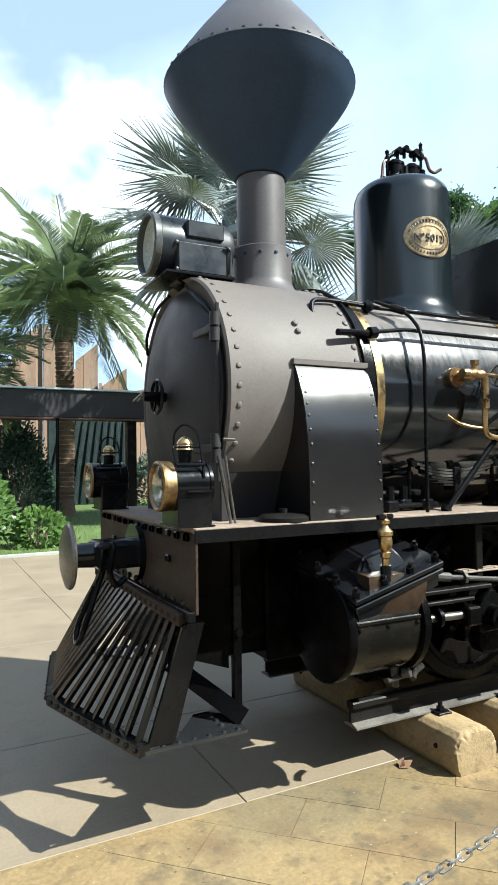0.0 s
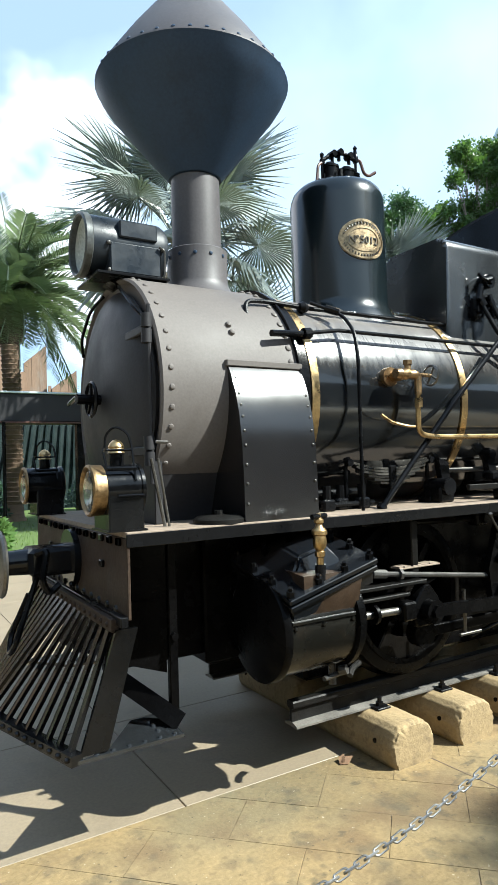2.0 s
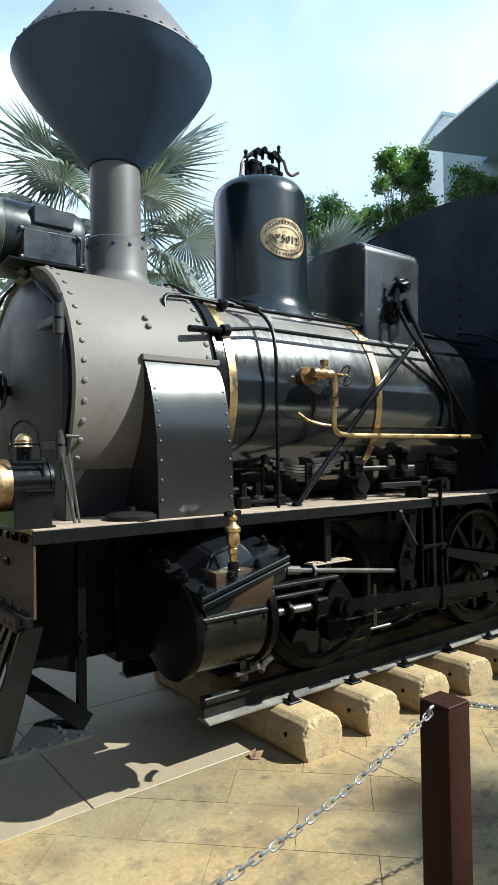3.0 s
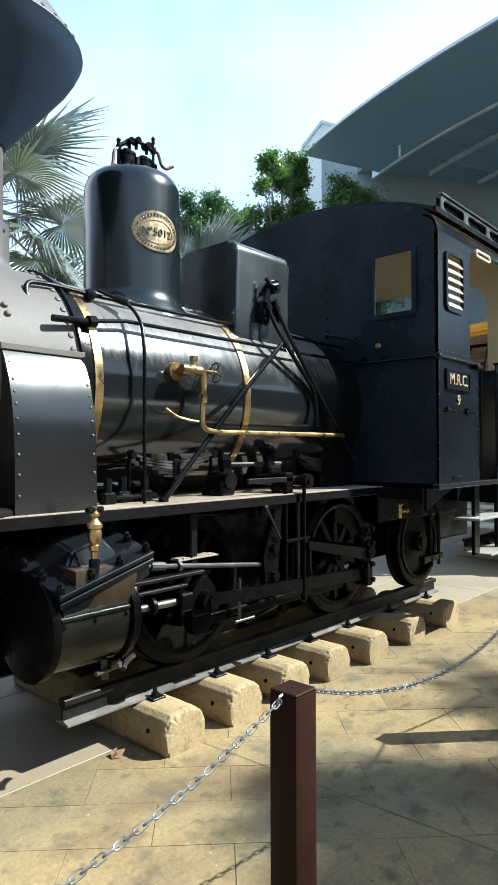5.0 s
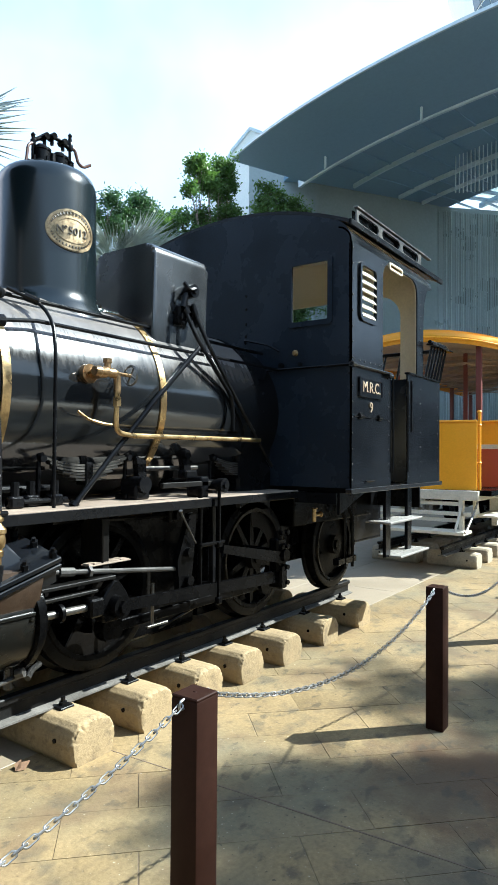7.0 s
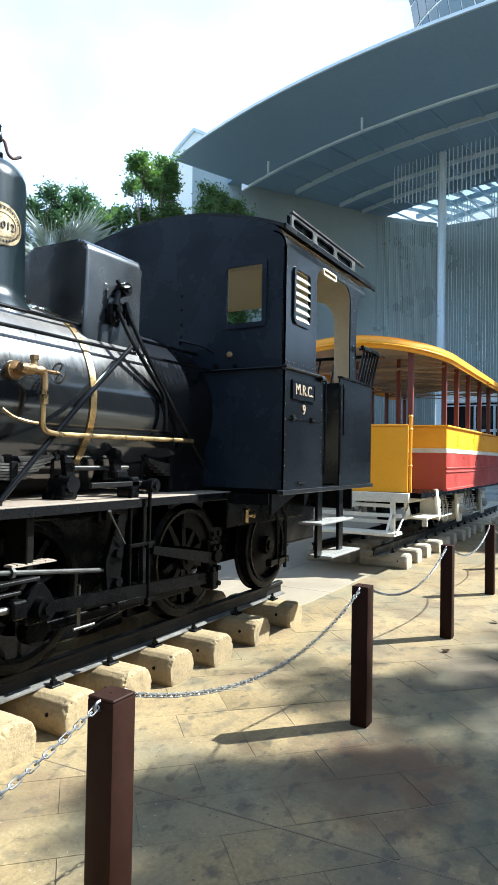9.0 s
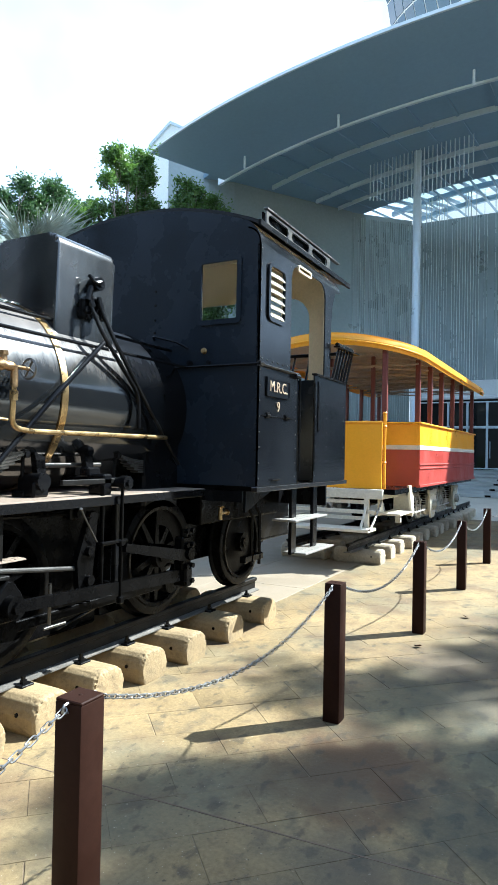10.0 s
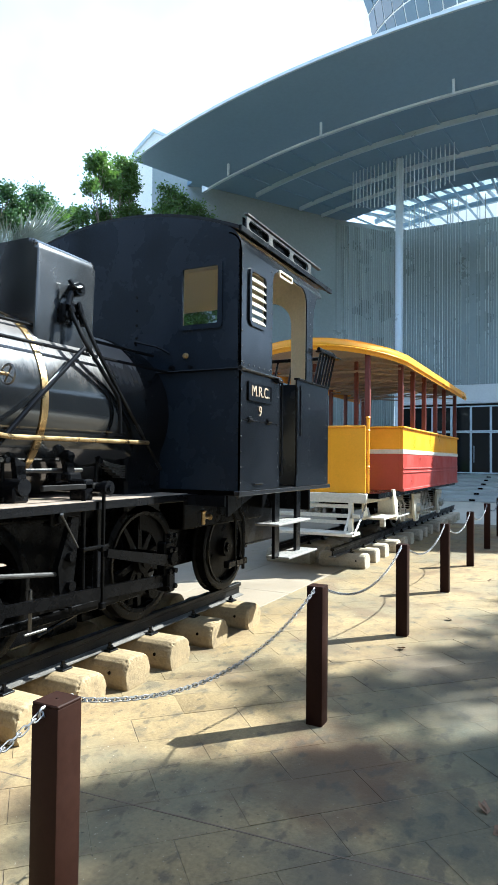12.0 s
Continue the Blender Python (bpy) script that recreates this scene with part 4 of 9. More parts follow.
bm = B()
box(bm, HX + 0.14, HX + 0.34, YC - 0.168, YC - 0.10, HZ + 0.015, HZ + 0.10, 0.006)
part("side_cover", bm, M_LAMPBODY, headlight)
bm = B()
lathe(bm, [(0.0, 0.03), (0.08, 0.022), (0.148, 0.0)], (HX + 0.005, YC, HZ), "x", 40)
part("lens", bm, M_MILK, headlight, "clouded grey glass lens")
bm = B()
box(bm, HX + 0.02, HX + 0.40, YC - 0.175, YC + 0.175, HZ - 0.18, HZ - 0.165, 0.003)
prism(bm, [(HX + 0.12, HZ - 0.18), (HX + 0.42, HZ - 0.18), (HX + 0.42, 2.40), (HX + 0.26, 2.40)], "y", YC - 0.06, YC + 0.06)
part("bracket", bm, M_BLACKM, headlight)

# deck, edge angles and beam
DY0, DY1 = 2.94, 2 * YC - 2.94
bm = B()
box(bm, 1.155, 4.63, DY0 + 0.01, DY1 - 0.01, 1.248, 1.270, 0.002)
deck = part("running_board", bm, M_BOARD, loco, "dusty plate running board")
for s in (-1, 1):
    bm = B()
    y = YC + s * (YC - DY0)
    box(bm, 1.15, 4.64, y - s * 0.012, y, 1.212, 1.264, 0.002)
    part("edge_angle", bm, M_BLACKM, deck)
bm = B()
for i in range(13):
    for j in (0, 1):
        y = DY0 + 0.08 + i * 0.11
        box(bm, 1.1485 - 0.014, 1.150, y - 0.02, y + 0.02, 1.215 - 0.11 * j * (i in (2, 6, 10)), 1.245 - 0.11 * j * (i in (2, 6, 10)), 0.004)
pieces("bolt_head", bm, M_BLACKM, deck)
bm = B()
box(bm, 1.15, 1.164, DY0 + 0.005, DY1 - 0.005, 0.93, 1.247, 0.003)
beam = part("buffer_beam", bm, M_BEAM, loco, "rust-brown painted front buffer beam")
bm = B()
box(bm, 1.120, 1.150, DY0 + 0.002, DY1 - 0.002, 0.905, 0.945, 0.003)
for i in range(14):
    knob(bm, (1.12, DY0 + 0.05 + i * 0.108, 0.975), (-1, 0, 0), 0.016, 0.014)
part("angle_bar", bm, M_BLACKM, beam)
# central buffer and coupling
bm = B()
lathe(bm, [(0.0, -0.022), (0.10, -0.016), (0.150, 0.0), (0.157, 0.012), (0.150, 0.022), (0.0, 0.030)], (0.80, YC, 1.095), "x", 40)
buffer_ = part("buffer", bm, M_STEEL, loco, "round worn-steel central buffer head")
bm = B()
cyl(bm, (0.82, YC, 1.095), (1.15, YC, 1.095), 0.055, 0.075, seg=20)
box(bm, 0.92, 1.15, YC - 0.10, YC + 0.10, 1.03, 1.16, 0.02)
cyl(bm, (1.12, YC, 1.095), (1.15, YC, 1.095), 0.14, seg=20)
part("buffer_shank", bm, M_BLACK, buffer_)
bm = B()
tube(bm, bend([(0.95, YC - 0.11, 1.14), (0.99, YC - 0.15, 1.16), (0.96, YC - 0.17, 1.02), (0.99, YC - 0.17, 0.96), (1.04, YC - 0.16, 1.0)], 0.05), 0.016, 8)
tube(bm, bend([(0.98, YC + 0.0, 1.03), (0.93, YC - 0.02, 0.90), (0.86, YC - 0.05, 0.72), (0.85, YC + 0.04, 0.66), (0.87, YC + 0.10, 0.74), (0.95, YC + 0.07, 0.93)], 0.07), 0.014, 8)
part("coupling_hook", bm, M_BLACKM, buffer_)
# slatted pilot
PZ0, PZ1 = 0.43, 0.92
TIP, CORNER, FAR_CORNER = 0.735, 0.952, 0.885


def pilot_foot(y):
    return TIP + ((CORNER if y < YC else FAR_CORNER) - TIP) * abs(y - YC) / (YC - 2.975)


pilot = thing("pilot", (0.95, YC, PZ0), "pointed cowcatcher of black iron slats", "")
pilot.parent = loco
pilot.location = Vector((0.95, YC, PZ0)) - ORIGIN[loco.name]
for i in range(18):
    t = (i + 0.5) / 18
    y0, y1 = 2.985 + (4.415 - 2.985) * t, 3.03 + (4.37 - 3.03) * t
    a, b_ = Vector((pilot_foot(y0), y0, PZ0 + 0.02)), Vector((1.125, y1, PZ1 - 0.01))
    w = (b_ - a).normalized()
    u = Vector((0, 1, 0)) - w * w.y
    u.normalize()
    n = w.cross(u)
    bm = B()
    vs = [bm.verts.new(p + u * (0.019 * su) + n * (0.008 * sn)) for p in (a, b_) for su, sn in ((-1, -1), (1, -1), (1, 1), (-1, 1))]
    for q in ((0, 1, 2, 3), (7, 6, 5, 4), (0, 4, 5, 1), (1, 5, 6, 2), (2, 6, 7, 3), (3, 7, 4, 0)):
        bm.faces.new([vs[k] for k in q])
    part("slat", bm, M_TIN, pilot)
bm = B()
for y0, y1 in ((2.975, YC), (YC, 4.425)):
    a, b_ = Vector((pilot_foot(y0), y0, PZ0)), Vector((pilot_foot(y1), y1, PZ0))
    w = (b_ - a).normalized()
    n = Vector((w.y, -w.x, 0))
    if n.x > 0:
        n = -n
    vs = [bm.verts.new(p + n * sn + Vector((0, 0, sz))) for p in (a, b_) for sn, sz in ((-0.022, -0.012), (0.028, -0.012), (0.028, 0.028), (-0.022, 0.028))]
    for q in ((0, 1, 2, 3), (7, 6, 5, 4), (0, 4, 5, 1), (1, 5, 6, 2), (2, 6, 7, 3), (3, 7, 4, 0)):
        bm.faces.new([vs[k] for k in q])
    for i in range(12):
        p = a + (b_ - a) * (i + 0.5) / 12 + n * 0.028 + Vector((0, 0, 0.008))
        knob(bm, p, n, 0.013, 0.014, 6)
part("foot_bar", bm, M_TIN, pilot, "bolted pointed foot bar")
for s in (-1, 1):
    bm = B()
    y = YC + s * 0.725
    foot = [(0.952, 0.725), (1.39, 0.725), (1.39, 0.46), (1.25, 0.47), (1.085, 0.685)]
    prism(bm, [(p, YC + s * q) for p, q in foot], "z", PZ0 - 0.010, PZ0 + 0.004)
    for i in range(6):
        knob(bm, (1.03 + 0.065 * i, y - s * 0.022, PZ0 + 0.004), (0, 0, 1), 0.011, 0.010)
    for i in range(3):
        knob(bm, (1.31, y - s * (0.09 + 0.05 * i), PZ0 + 0.004), (0, 0, 1), 0.013, 0.012)
    part("foot_plate", bm, M_SANDBOX, pilot, "worn black flat foot plate")
    bm = B()
    prism(bm, [(0.965, PZ0 + 0.01), (1.115, PZ1 - 0.03), (1.205, PZ1 - 0.03), (1.075, PZ0 + 0.01)], "y", y - s * 0.012, y - s * 0.030)
    part("end_slat", bm, M_TIN, pilot, "broad flat end slat")
    bm = B()
    a, b_ = Vector((1.19, YC + s * 0.36, 0.63)), Vector((1.40, YC + s * 0.645, 0.458))
    d = (b_ - a).normalized()
    u = d.cross(Vector((0, 1, 0))).normalized()
    vs = [bm.verts.new(p + u * (0.038 * p_) + Vector((0, 0.022 * q_, 0))) for p in (a, b_) for p_, q_ in ((-1, -1), (1, -1), (1, 1), (-1, 1))]
    for q in ((0, 1, 2, 3), (7, 6, 5, 4), (0, 4, 5, 1), (1, 5, 6, 2), (2, 6, 7, 3), (3, 7, 4, 0)):
        bm.faces.new([vs[k] for k in q])
    part("diagonal_stay", bm, M_GREASE, pilot)
    bm = B()
    box(bm, 1.385, 1.425, YC + s * 0.575, YC + s * 0.605, 0.44, 1.24, 0.004)
    cyl(bm, (1.405, YC + s * 0.605, 0.80), (1.405, YC + s * 0.625, 0.80), 0.018, seg=6)
    part("side_stay", bm, M_GREASE, pilot)
bm = B()
box(bm, 1.10, 1.13, 3.0, 4.40, PZ1 - 0.04, PZ1 + 0.012, 0.003)
for i in range(18):
    knob(bm, (1.10, 3.05 + i * 0.076, PZ1 - 0.015), (-1, 0, 0), 0.013, 0.012, 6)
part("head_bar", bm, M_BEAM, pilot)

# main frames and under-gear
for s in (-1, 1):
    bm = B()
    y = YC + s * 0.33
    box(bm, 1.18, 6.45, y - 0.02, y + 0.02, 0.62, 1.245, 0.004)
    part("frame_plate", bm, M_GREASE, loco, "heavy black frame plate")
bm = B()
box(bm, 1.18, 1.66, YC - 0.345, YC + 0.345, 0.66, 1.17, 0.01)
prism(bm, [(1.18, 0.92), (1.38, 0.911), (1.44, 0.90), (1.474, 0.87), (1.474, 0.568), (1.30, 0.63), (1.18, 0.66)], "y", YC - 0.362, YC - 0.347)
box(bm, 1.66, 2.25, YC - 0.40, YC + 0.40, 0.58, 1.24, 0.01)
for x in (2.5, 3.4, 3.7, 5.0, 6.2):
    box(bm, x, x + 0.03, YC - 0.33, YC + 0.33, 0.65, 1.2)
box(bm, 4.9, 6.4, YC - 0.55, YC + 0.55, 0.95, 1.24, 0.01)
pieces("cross_stay", bm, M_GREASE, loco)
# two black blocks added between the frames to keep light from underneath
bm = B()
box(bm, 2.30, 3.95, YC - 0.30, YC + 0.30, 0.34, 1.22, 0.02)
part("light_block", bm, M_GREASE, loco, "black block between the frames, added to shut out light")
bm = B()
prism(bm, [(3.98, 0.38), (4.62, 0.38), (4.80, 0.62), (4.80, 1.2), (3.98, 1.2)], "y", YC - 0.30, YC + 0.30)
part("rear_light_block", bm, M_GREASE, loco, "black block below the firebox, added to shut out light")


def spoked_wheel(x, r, spokes, y=YC - 0.45, disc=False, weight=20):
    z = 0.335 + r
    s = -1
    bm = B()
    lathe(bm, [(r - 0.085, 0.06), (r - 0.085, -0.06), (r - 0.06, -0.065), (r - 0.055, -0.05), (r - 0.012, -0.05), (r, -0.045), (r, 0.03), (r + 0.025, 0.04), (r + 0.022, 0.06), (r - 0.085, 0.06)], (x, y, z), "y", 56)
    wheel = part("wheel", bm, M_TYRE, loco, "iron wheel, black with a worn tyre")
    bm = B()
    cyl(bm, (x, y - 0.085, z), (x, y + 0.06, z), 0.085, seg=24)
    cyl(bm, (x, y - 0.10, z), (x, y - 0.08, z), 0.045, seg=16)
    if disc:
        lathe(bm, [(0.08, -0.03), (r - 0.09, -0.01), (r - 0.09, 0.02), (0.08, 0.02)], (x, y, z), "y", 40)
    part("hub", bm, M_SOOT, wheel)
    if not disc:
        for i in range(spokes):
            a = 2 * math.pi * (i + 0.5) / spokes
            w = Vector((math.cos(a), 0, math.sin(a)))
            t = Vector((-math.sin(a), 0, math.cos(a)))
            bm = B()
            p0, p1 = Vector((x, y - 0.01, z)) + w * 0.07, Vector((x, y - 0.01, z)) + w * (r - 0.075)
            vs = [bm.verts.new(p + t * (wd * st) + Vector((0, 0.022 * sy, 0))) for p, wd in ((p0, 0.026), (p1, 0.017)) for st, sy in ((-1, -1), (1, -1), (1, 1), (-1, 1))]
            for q in ((0, 1, 2, 3), (7, 6, 5, 4), (0, 4, 5, 1), (1, 5, 6, 2), (2, 6, 7, 3), (3, 7, 4, 0)):
                bm.faces.new([vs[k] for k in q])
            part("spoke", bm, M_GREASE, wheel)
        bm = B()
        n = 14
        inner = [(x + (r - 0.20) * math.cos(radians(weight + 80 * i / n)), z + (r - 0.20) * math.sin(radians(weight + 80 * i / n))) for i in range(n + 1)]
        outer = [(x + (r - 0.08) * math.cos(radians(weight + 80 * i / n)), z + (r - 0.08) * math.sin(radians(weight + 80 * i / n))) for i in range(n + 1)]
        prism(bm, outer + inner[::-1], "y", y - 0.035, y + 0.01)
        part("balance_weight", bm, M_SOOT, wheel)
    return wheel


for x, r, n, d, at in ((2.87, 0.43, 10, False, 232), (4.40, 0.43, 10, False, 12), (5.69, 0.385, 0, True, 0)):
    spoked_wheel(x, r, n, disc=d, weight=at)
    spoked_wheel(x, r, n, y=YC + 0.45, disc=d, weight=at)
    bm = B()
    cyl(bm, (x, YC - 0.45, 0.335 + r), (x, YC + 0.45, 0.335 + r), 0.06, seg=16)
    part("axle", bm, M_GREASE, loco)

# cylinder, slide-valve chest and brass lubricator (near and far sides)
CYY, CYZ = 3.015, 0.79
bm = B()
cyl(bm, (1.78, CYY, CYZ), (2.23, CYY, CYZ), 0.215, seg=40)
box(bm, 1.80, 2.20, CYY, 3.36, 0.62, 1.0, 0.02)
cylinder = part("cylinder", bm, M_GREASE, loco, "black steam cylinder in greasy sheet lagging")
bm = B()
lathe(bm, [(0.0, 1.735), (0.10, 1.74), (0.17, 1.752), (0.235, 1.77), (0.24, 1.78), (0.24, 1.805), (0.22, 1.81)], (0, CYY, CYZ), "x", 40)
part("cylinder_cover", bm, M_GREASE, cylinder, "bolted round end cover")
bm = B()
lathe(bm, [(0.22, 2.165), (0.24, 2.17), (0.24, 2.20), (0.17, 2.215), (0.08, 2.23), (0.0, 2.23)], (0, CYY, CYZ), "x", 40)
for i in range(10):
    a = radians(36 * i + 10)
    knob(bm, (2.21, CYY + 0.205 * math.cos(a), CYZ + 0.205 * math.sin(a)), (1, 0, 0), 0.016, 0.016, 6)
part("cylinder_cover", bm, M_GREASE, cylinder, "bolted round end cover")
bm = B()
lathe(bm, [(0.222, 1.812), (0.222, 2.16)], (0, CYY, CYZ), "x", 40)
box(bm, 1.812, 2.16, CYY - 0.226, CYY - 0.205, CYZ + 0.045, CYZ + 0.062, 0.003)
for x in (1.83, 1.98, 2.14):
    knob(bm, (x, CYY - 0.222, CYZ + 0.03), (0, -1, 0), 0.012, 0.012, 6)
part("lagging", bm, M_LAG, cylinder, "sheet lagging with a riveted seam")
bm = B()
prism(bm, [(CYY - 0.205, CYZ + 0.065), (CYY - 0.238, CYZ + 0.20), (CYY - 0.235, CYZ + 0.25), (CYY + 0.1, CYZ + 0.28), (CYY + 0.1, CYZ + 0.065)], "x", 1.87, 2.185)
part("port_casing", bm, M_OILY, cylinder, "oily brown port casing")
chest_m = pose(2.02, 2.99, 1.03, 17, -15, 0)
bm = B()
box(bm, -0.235, 0.235, -0.215, 0.215, -0.075, 0.028, 0.006, m=chest_m)
chest = part("steam_chest", bm, M_BLACK, cylinder, "sloping steam chest with a bolted cover")
bm = B()
box(bm, -0.25, 0.25, -0.23, 0.23, 0.03, 0.055, 0.004, m=chest_m)
box(bm, -0.25, 0.25, -0.23, 0.23, -0.006, 0.020, 0.004, m=chest_m)
pieces("cover_flange", bm, M_BLACK, cylinder)
bm = B()
vs0 = [(-0.17, -0.13), (0.12, -0.13), (0.12, 0.13), (-0.17, 0.13)]
low = [bm.verts.new(chest_m @ Vector((p, q, 0.055))) for p, q in vs0]
top = [bm.verts.new(chest_m @ Vector((p * 0.55 + 0.02, q * 0.55, 0.125))) for p, q in vs0]
bm.faces.new(top)
for i in range(4):
    j = (i + 1) % 4
    bm.faces.new((low[i], low[j], top[j], top[i]))
bmesh.ops.bevel(bm, geom=list(bm.edges), offset=0.012, segments=2, affect="EDGES")
part("cover_hump", bm, M_BLACK, chest)
bm = B()
for p, q in [(-0.225 + 0.15 * i, s * 0.20) for i in range(4) for s in (-1, 1)] + [(s * 0.225, -0.07 + 0.14 * i) for i in range(2) for s in (-1, 1)]:
    a, b_ = chest_m @ Vector((p, q, 0.053)), chest_m @ Vector((p, q, 0.082))
    cyl(bm, a, b_, 0.019, seg=6)
    cyl(bm, b_, chest_m @ Vector((p, q, 0.098)), 0.010, seg=8)
part("bolting", bm, M_BLACKM, chest, kind="stuff")
LX, LY = 1.975, 2.80
bm = B()
lathe(bm, [(0.0, 1.075), (0.016, 1.075), (0.016, 1.11), (0.023, 1.115), (0.023, 1.135), (0.017, 1.14), (0.028, 1.155), (0.031, 1.18), (0.028, 1.205), (0.034, 1.21), (0.034, 1.226), (0.016, 1.245), (0.014, 1.255), (0.022, 1.26), (0.022, 1.272), (0.012, 1.28), (0.010, 1.30), (0.0, 1.302)], (LX, LY, 0.0), "z", 20)
lub = part("lubricator", bm, M_BRASS, cylinder, "small polished brass lubricator")
bm = B()
cyl(bm, (LX - 0.045, LY - 0.01, 1.288), (LX + 0.045, LY + 0.01, 1.288), 0.012, seg=8)
part("tap_handle", bm, M_BLACKM, lub)
bm = B()
cyl(bm, (LX, LY, 0.98), (LX, LY, 1.08), 0.024, seg=12)
part("stem", bm, M_BLACKM, lub)
# far-side cylinder, seen under the deck only
bm = B()
cyl(bm, (1.70, 2 * YC - CYY, CYZ), (2.20, 2 * YC - CYY, CYZ), 0.225, seg=32)
box(bm, 1.76, 2.22, 2 * YC - 3.25, 2 * YC - 2.78, 0.9, 1.08, 0.02)
part("cylinder", bm, M_GREASE, loco)

# slide bars, crosshead, rods and valve gear
bm = B()
box(bm, 2.22, 2.78, 2.955, 3.025, 0.880, 0.900, 0.004)
box(bm, 2.24, 2.66, 2.955, 3.025, 0.828, 0.846, 0.004)
pieces("slide_bar", bm, M_RAIL, loco, "pair of worn slide bars")
bm = B()
cyl(bm, (2.20, 2.985, 0.765), (2.72, 2.985, 0.755), 0.020, seg=14)
part("piston_rod", bm, M_STEEL, loco, "bright piston rod")
bm = B()
cyl(bm, (2.20, 2.985, 0.765), (2.27, 2.985, 0.765), 0.060, seg=18)
cyl(bm, (2.42, 2.985, 0.762), (2.44, 2.985, 0.762), 0.050, seg=18)
prism(bm, [(2.70, 0.66), (2.86, 0.66), (2.885, 0.74), (2.86, 0.80), (2.80, 0.872), (2.76, 0.872), (2.70, 0.80), (2.675, 0.74)], "y", 2.955, 3.03)
bmesh.ops.bevel(bm, geom=list(bm.edges)[-24:], offset=0.008, segments=1, affect="EDGES")
cyl(bm, (2.78, 2.90, 0.740), (2.78, 2.96, 0.740), 0.060, seg=20)
cyl(bm, (2.78, 2.88, 0.740), (2.78, 2.90, 0.740), 0.034, seg=6)
box(bm, 2.60, 2.69, 2.94, 3.03, 0.705, 0.80, 0.01)
pieces("crosshead", bm, M_GREASE, loco)
bm = B()
cr, cz = Vector((4.62, 2.97, 0.80)), 0.79
for a, b_, w in (((2.78, 2.93, 0.740), (4.32, 2.93, 0.665), 0.036),):
    a, b_ = Vector(a), Vector(b_)
    d = (b_ - a).normalized()
    up = Vector((-d.z, 0, d.x))
    vs = [bm.verts.new(p + up * (w * k * s) + Vector((0, 0.016 * t, 0))) for p, k in ((a, 0.8), (b_, 1.15)) for s, t in ((-1, -1), (1, -1), (1, 1), (-1, 1))]
    for q in ((0, 1, 2, 3), (7, 6, 5, 4), (0, 4, 5, 1), (1, 5, 6, 2), (2, 6, 7, 3), (3, 7, 4, 0)):
        bm.faces.new([vs[k] for k in q])
part("connecting_rod", bm, M_GREASE, loco, "long greasy connecting rod")
bm = B()
box(bm, 2.83, 4.34, 3.045, 3.075, 0.565, 0.625, 0.005)
for x in (2.83, 4.33):
    cyl(bm, (x, 3.03, 0.595), (x, 3.10, 0.595), 0.075, seg=20)
part("coupling_rod", bm, M_GREASE, loco)
bm = B()
box(bm, 4.27, 4.39, 2.90, 2.98, 0.70, 0.94, 0.012)
box(bm, 4.285, 4.375, 2.88, 2.99, 0.58, 0.72, 0.012)
cyl(bm, (4.33, 2.86, 0.82), (4.33, 3.20, 0.82), 0.045, seg=16)
for z in (0.62, 0.73, 0.88, 0.98):
    cyl(bm, (4.30, 2.87, z), (4.30, 2.90, z), 0.020, seg=6)
    cyl(bm, (4.37, 2.87, z), (4.37, 2.90, z), 0.020, seg=6)
cyl(bm, (4.33, 2.93, 0.93), (4.33, 2.93, 0.99), 0.028, seg=10)
part("big_end", bm, M_GREASE, loco, "bolted big-end bearing with return crank")
bm = B()
a, b_ = Vector((3.62, 2.90, 0.945)), Vector((4.33, 2.89, 0.80))
d = (b_ - a).normalized()
up = Vector((-d.z, 0, d.x))
vs = [bm.verts.new(p + up * (k * s) + Vector((0, 0.014 * t, 0))) for p, k in ((a, 0.026), (b_, 0.042)) for s, t in ((-1, -1), (1, -1), (1, 1), (-1, 1))]
for q in ((0, 1, 2, 3), (7, 6, 5, 4), (0, 4, 5, 1), (1, 5, 6, 2), (2, 6, 7, 3), (3, 7, 4, 0)):
    bm.faces.new([vs[k] for k in q])
part("eccentric_rod", bm, M_GREASE, loco)
bm = B()
cyl(bm, (2.24, 3.0, 0.982), (3.32, 3.0, 0.852), 0.014, seg=10)
cyl(bm, (2.27, 3.0, 0.978), (2.35, 3.0, 0.969), 0.034, seg=14)
cyl(bm, (2.44, 3.0, 0.958), (2.53, 3.0, 0.947), 0.024, seg=10)
cyl(bm, (2.62, 3.0, 0.936), (2.64, 3.0, 0.934), 0.030, seg=6)
part("valve_rod", bm, M_FOOT, loco, "bright valve rod")
bm = B()
for i in range(9):
    r = random.Random(i)
    box(bm, 2.653 + 0.031 * i, 2.6835 + 0.031 * i, 3.015 + r.uniform(0, 0.012), 3.085 - r.uniform(0, 0.012), 0.958, 0.964 + r.uniform(0, 0.005), 0.002)
box(bm, 2.65, 2.94, 3.012, 3.088, 0.952, 0.960, 0.002)
part("dusty_plate", bm, M_BOARD, loco)
bm = B()
box(bm, 3.05, 3.22, 2.985, 3.005, 0.552, 0.566, 0.003)
cyl(bm, (3.10, 3.0, 0.56), (3.10, 3.0, 0.80), 0.010, seg=8)
pieces("brake_rod", bm, M_STEEL, loco)
bm = B()
box(bm, 3.80, 3.84, 3.12, 3.16, 0.55, 1.20, 0.006)
prism(bm, [(3.84, 0.62), (3.91, 0.60), (3.925, 0.76), (3.91, 0.90), (3.84, 0.88)], "y", 3.19, 3.27)
cyl(bm, (3.82, 3.10, 0.66), (3.82, 3.30, 0.66), 0.016, seg=8)
cyl(bm, (3.30, 3.14, 0.48), (3.84, 3.14, 0.58), 0.012, seg=8)
pieces("brake_hanger", bm, M_BLACKM, loco)
bm = B()
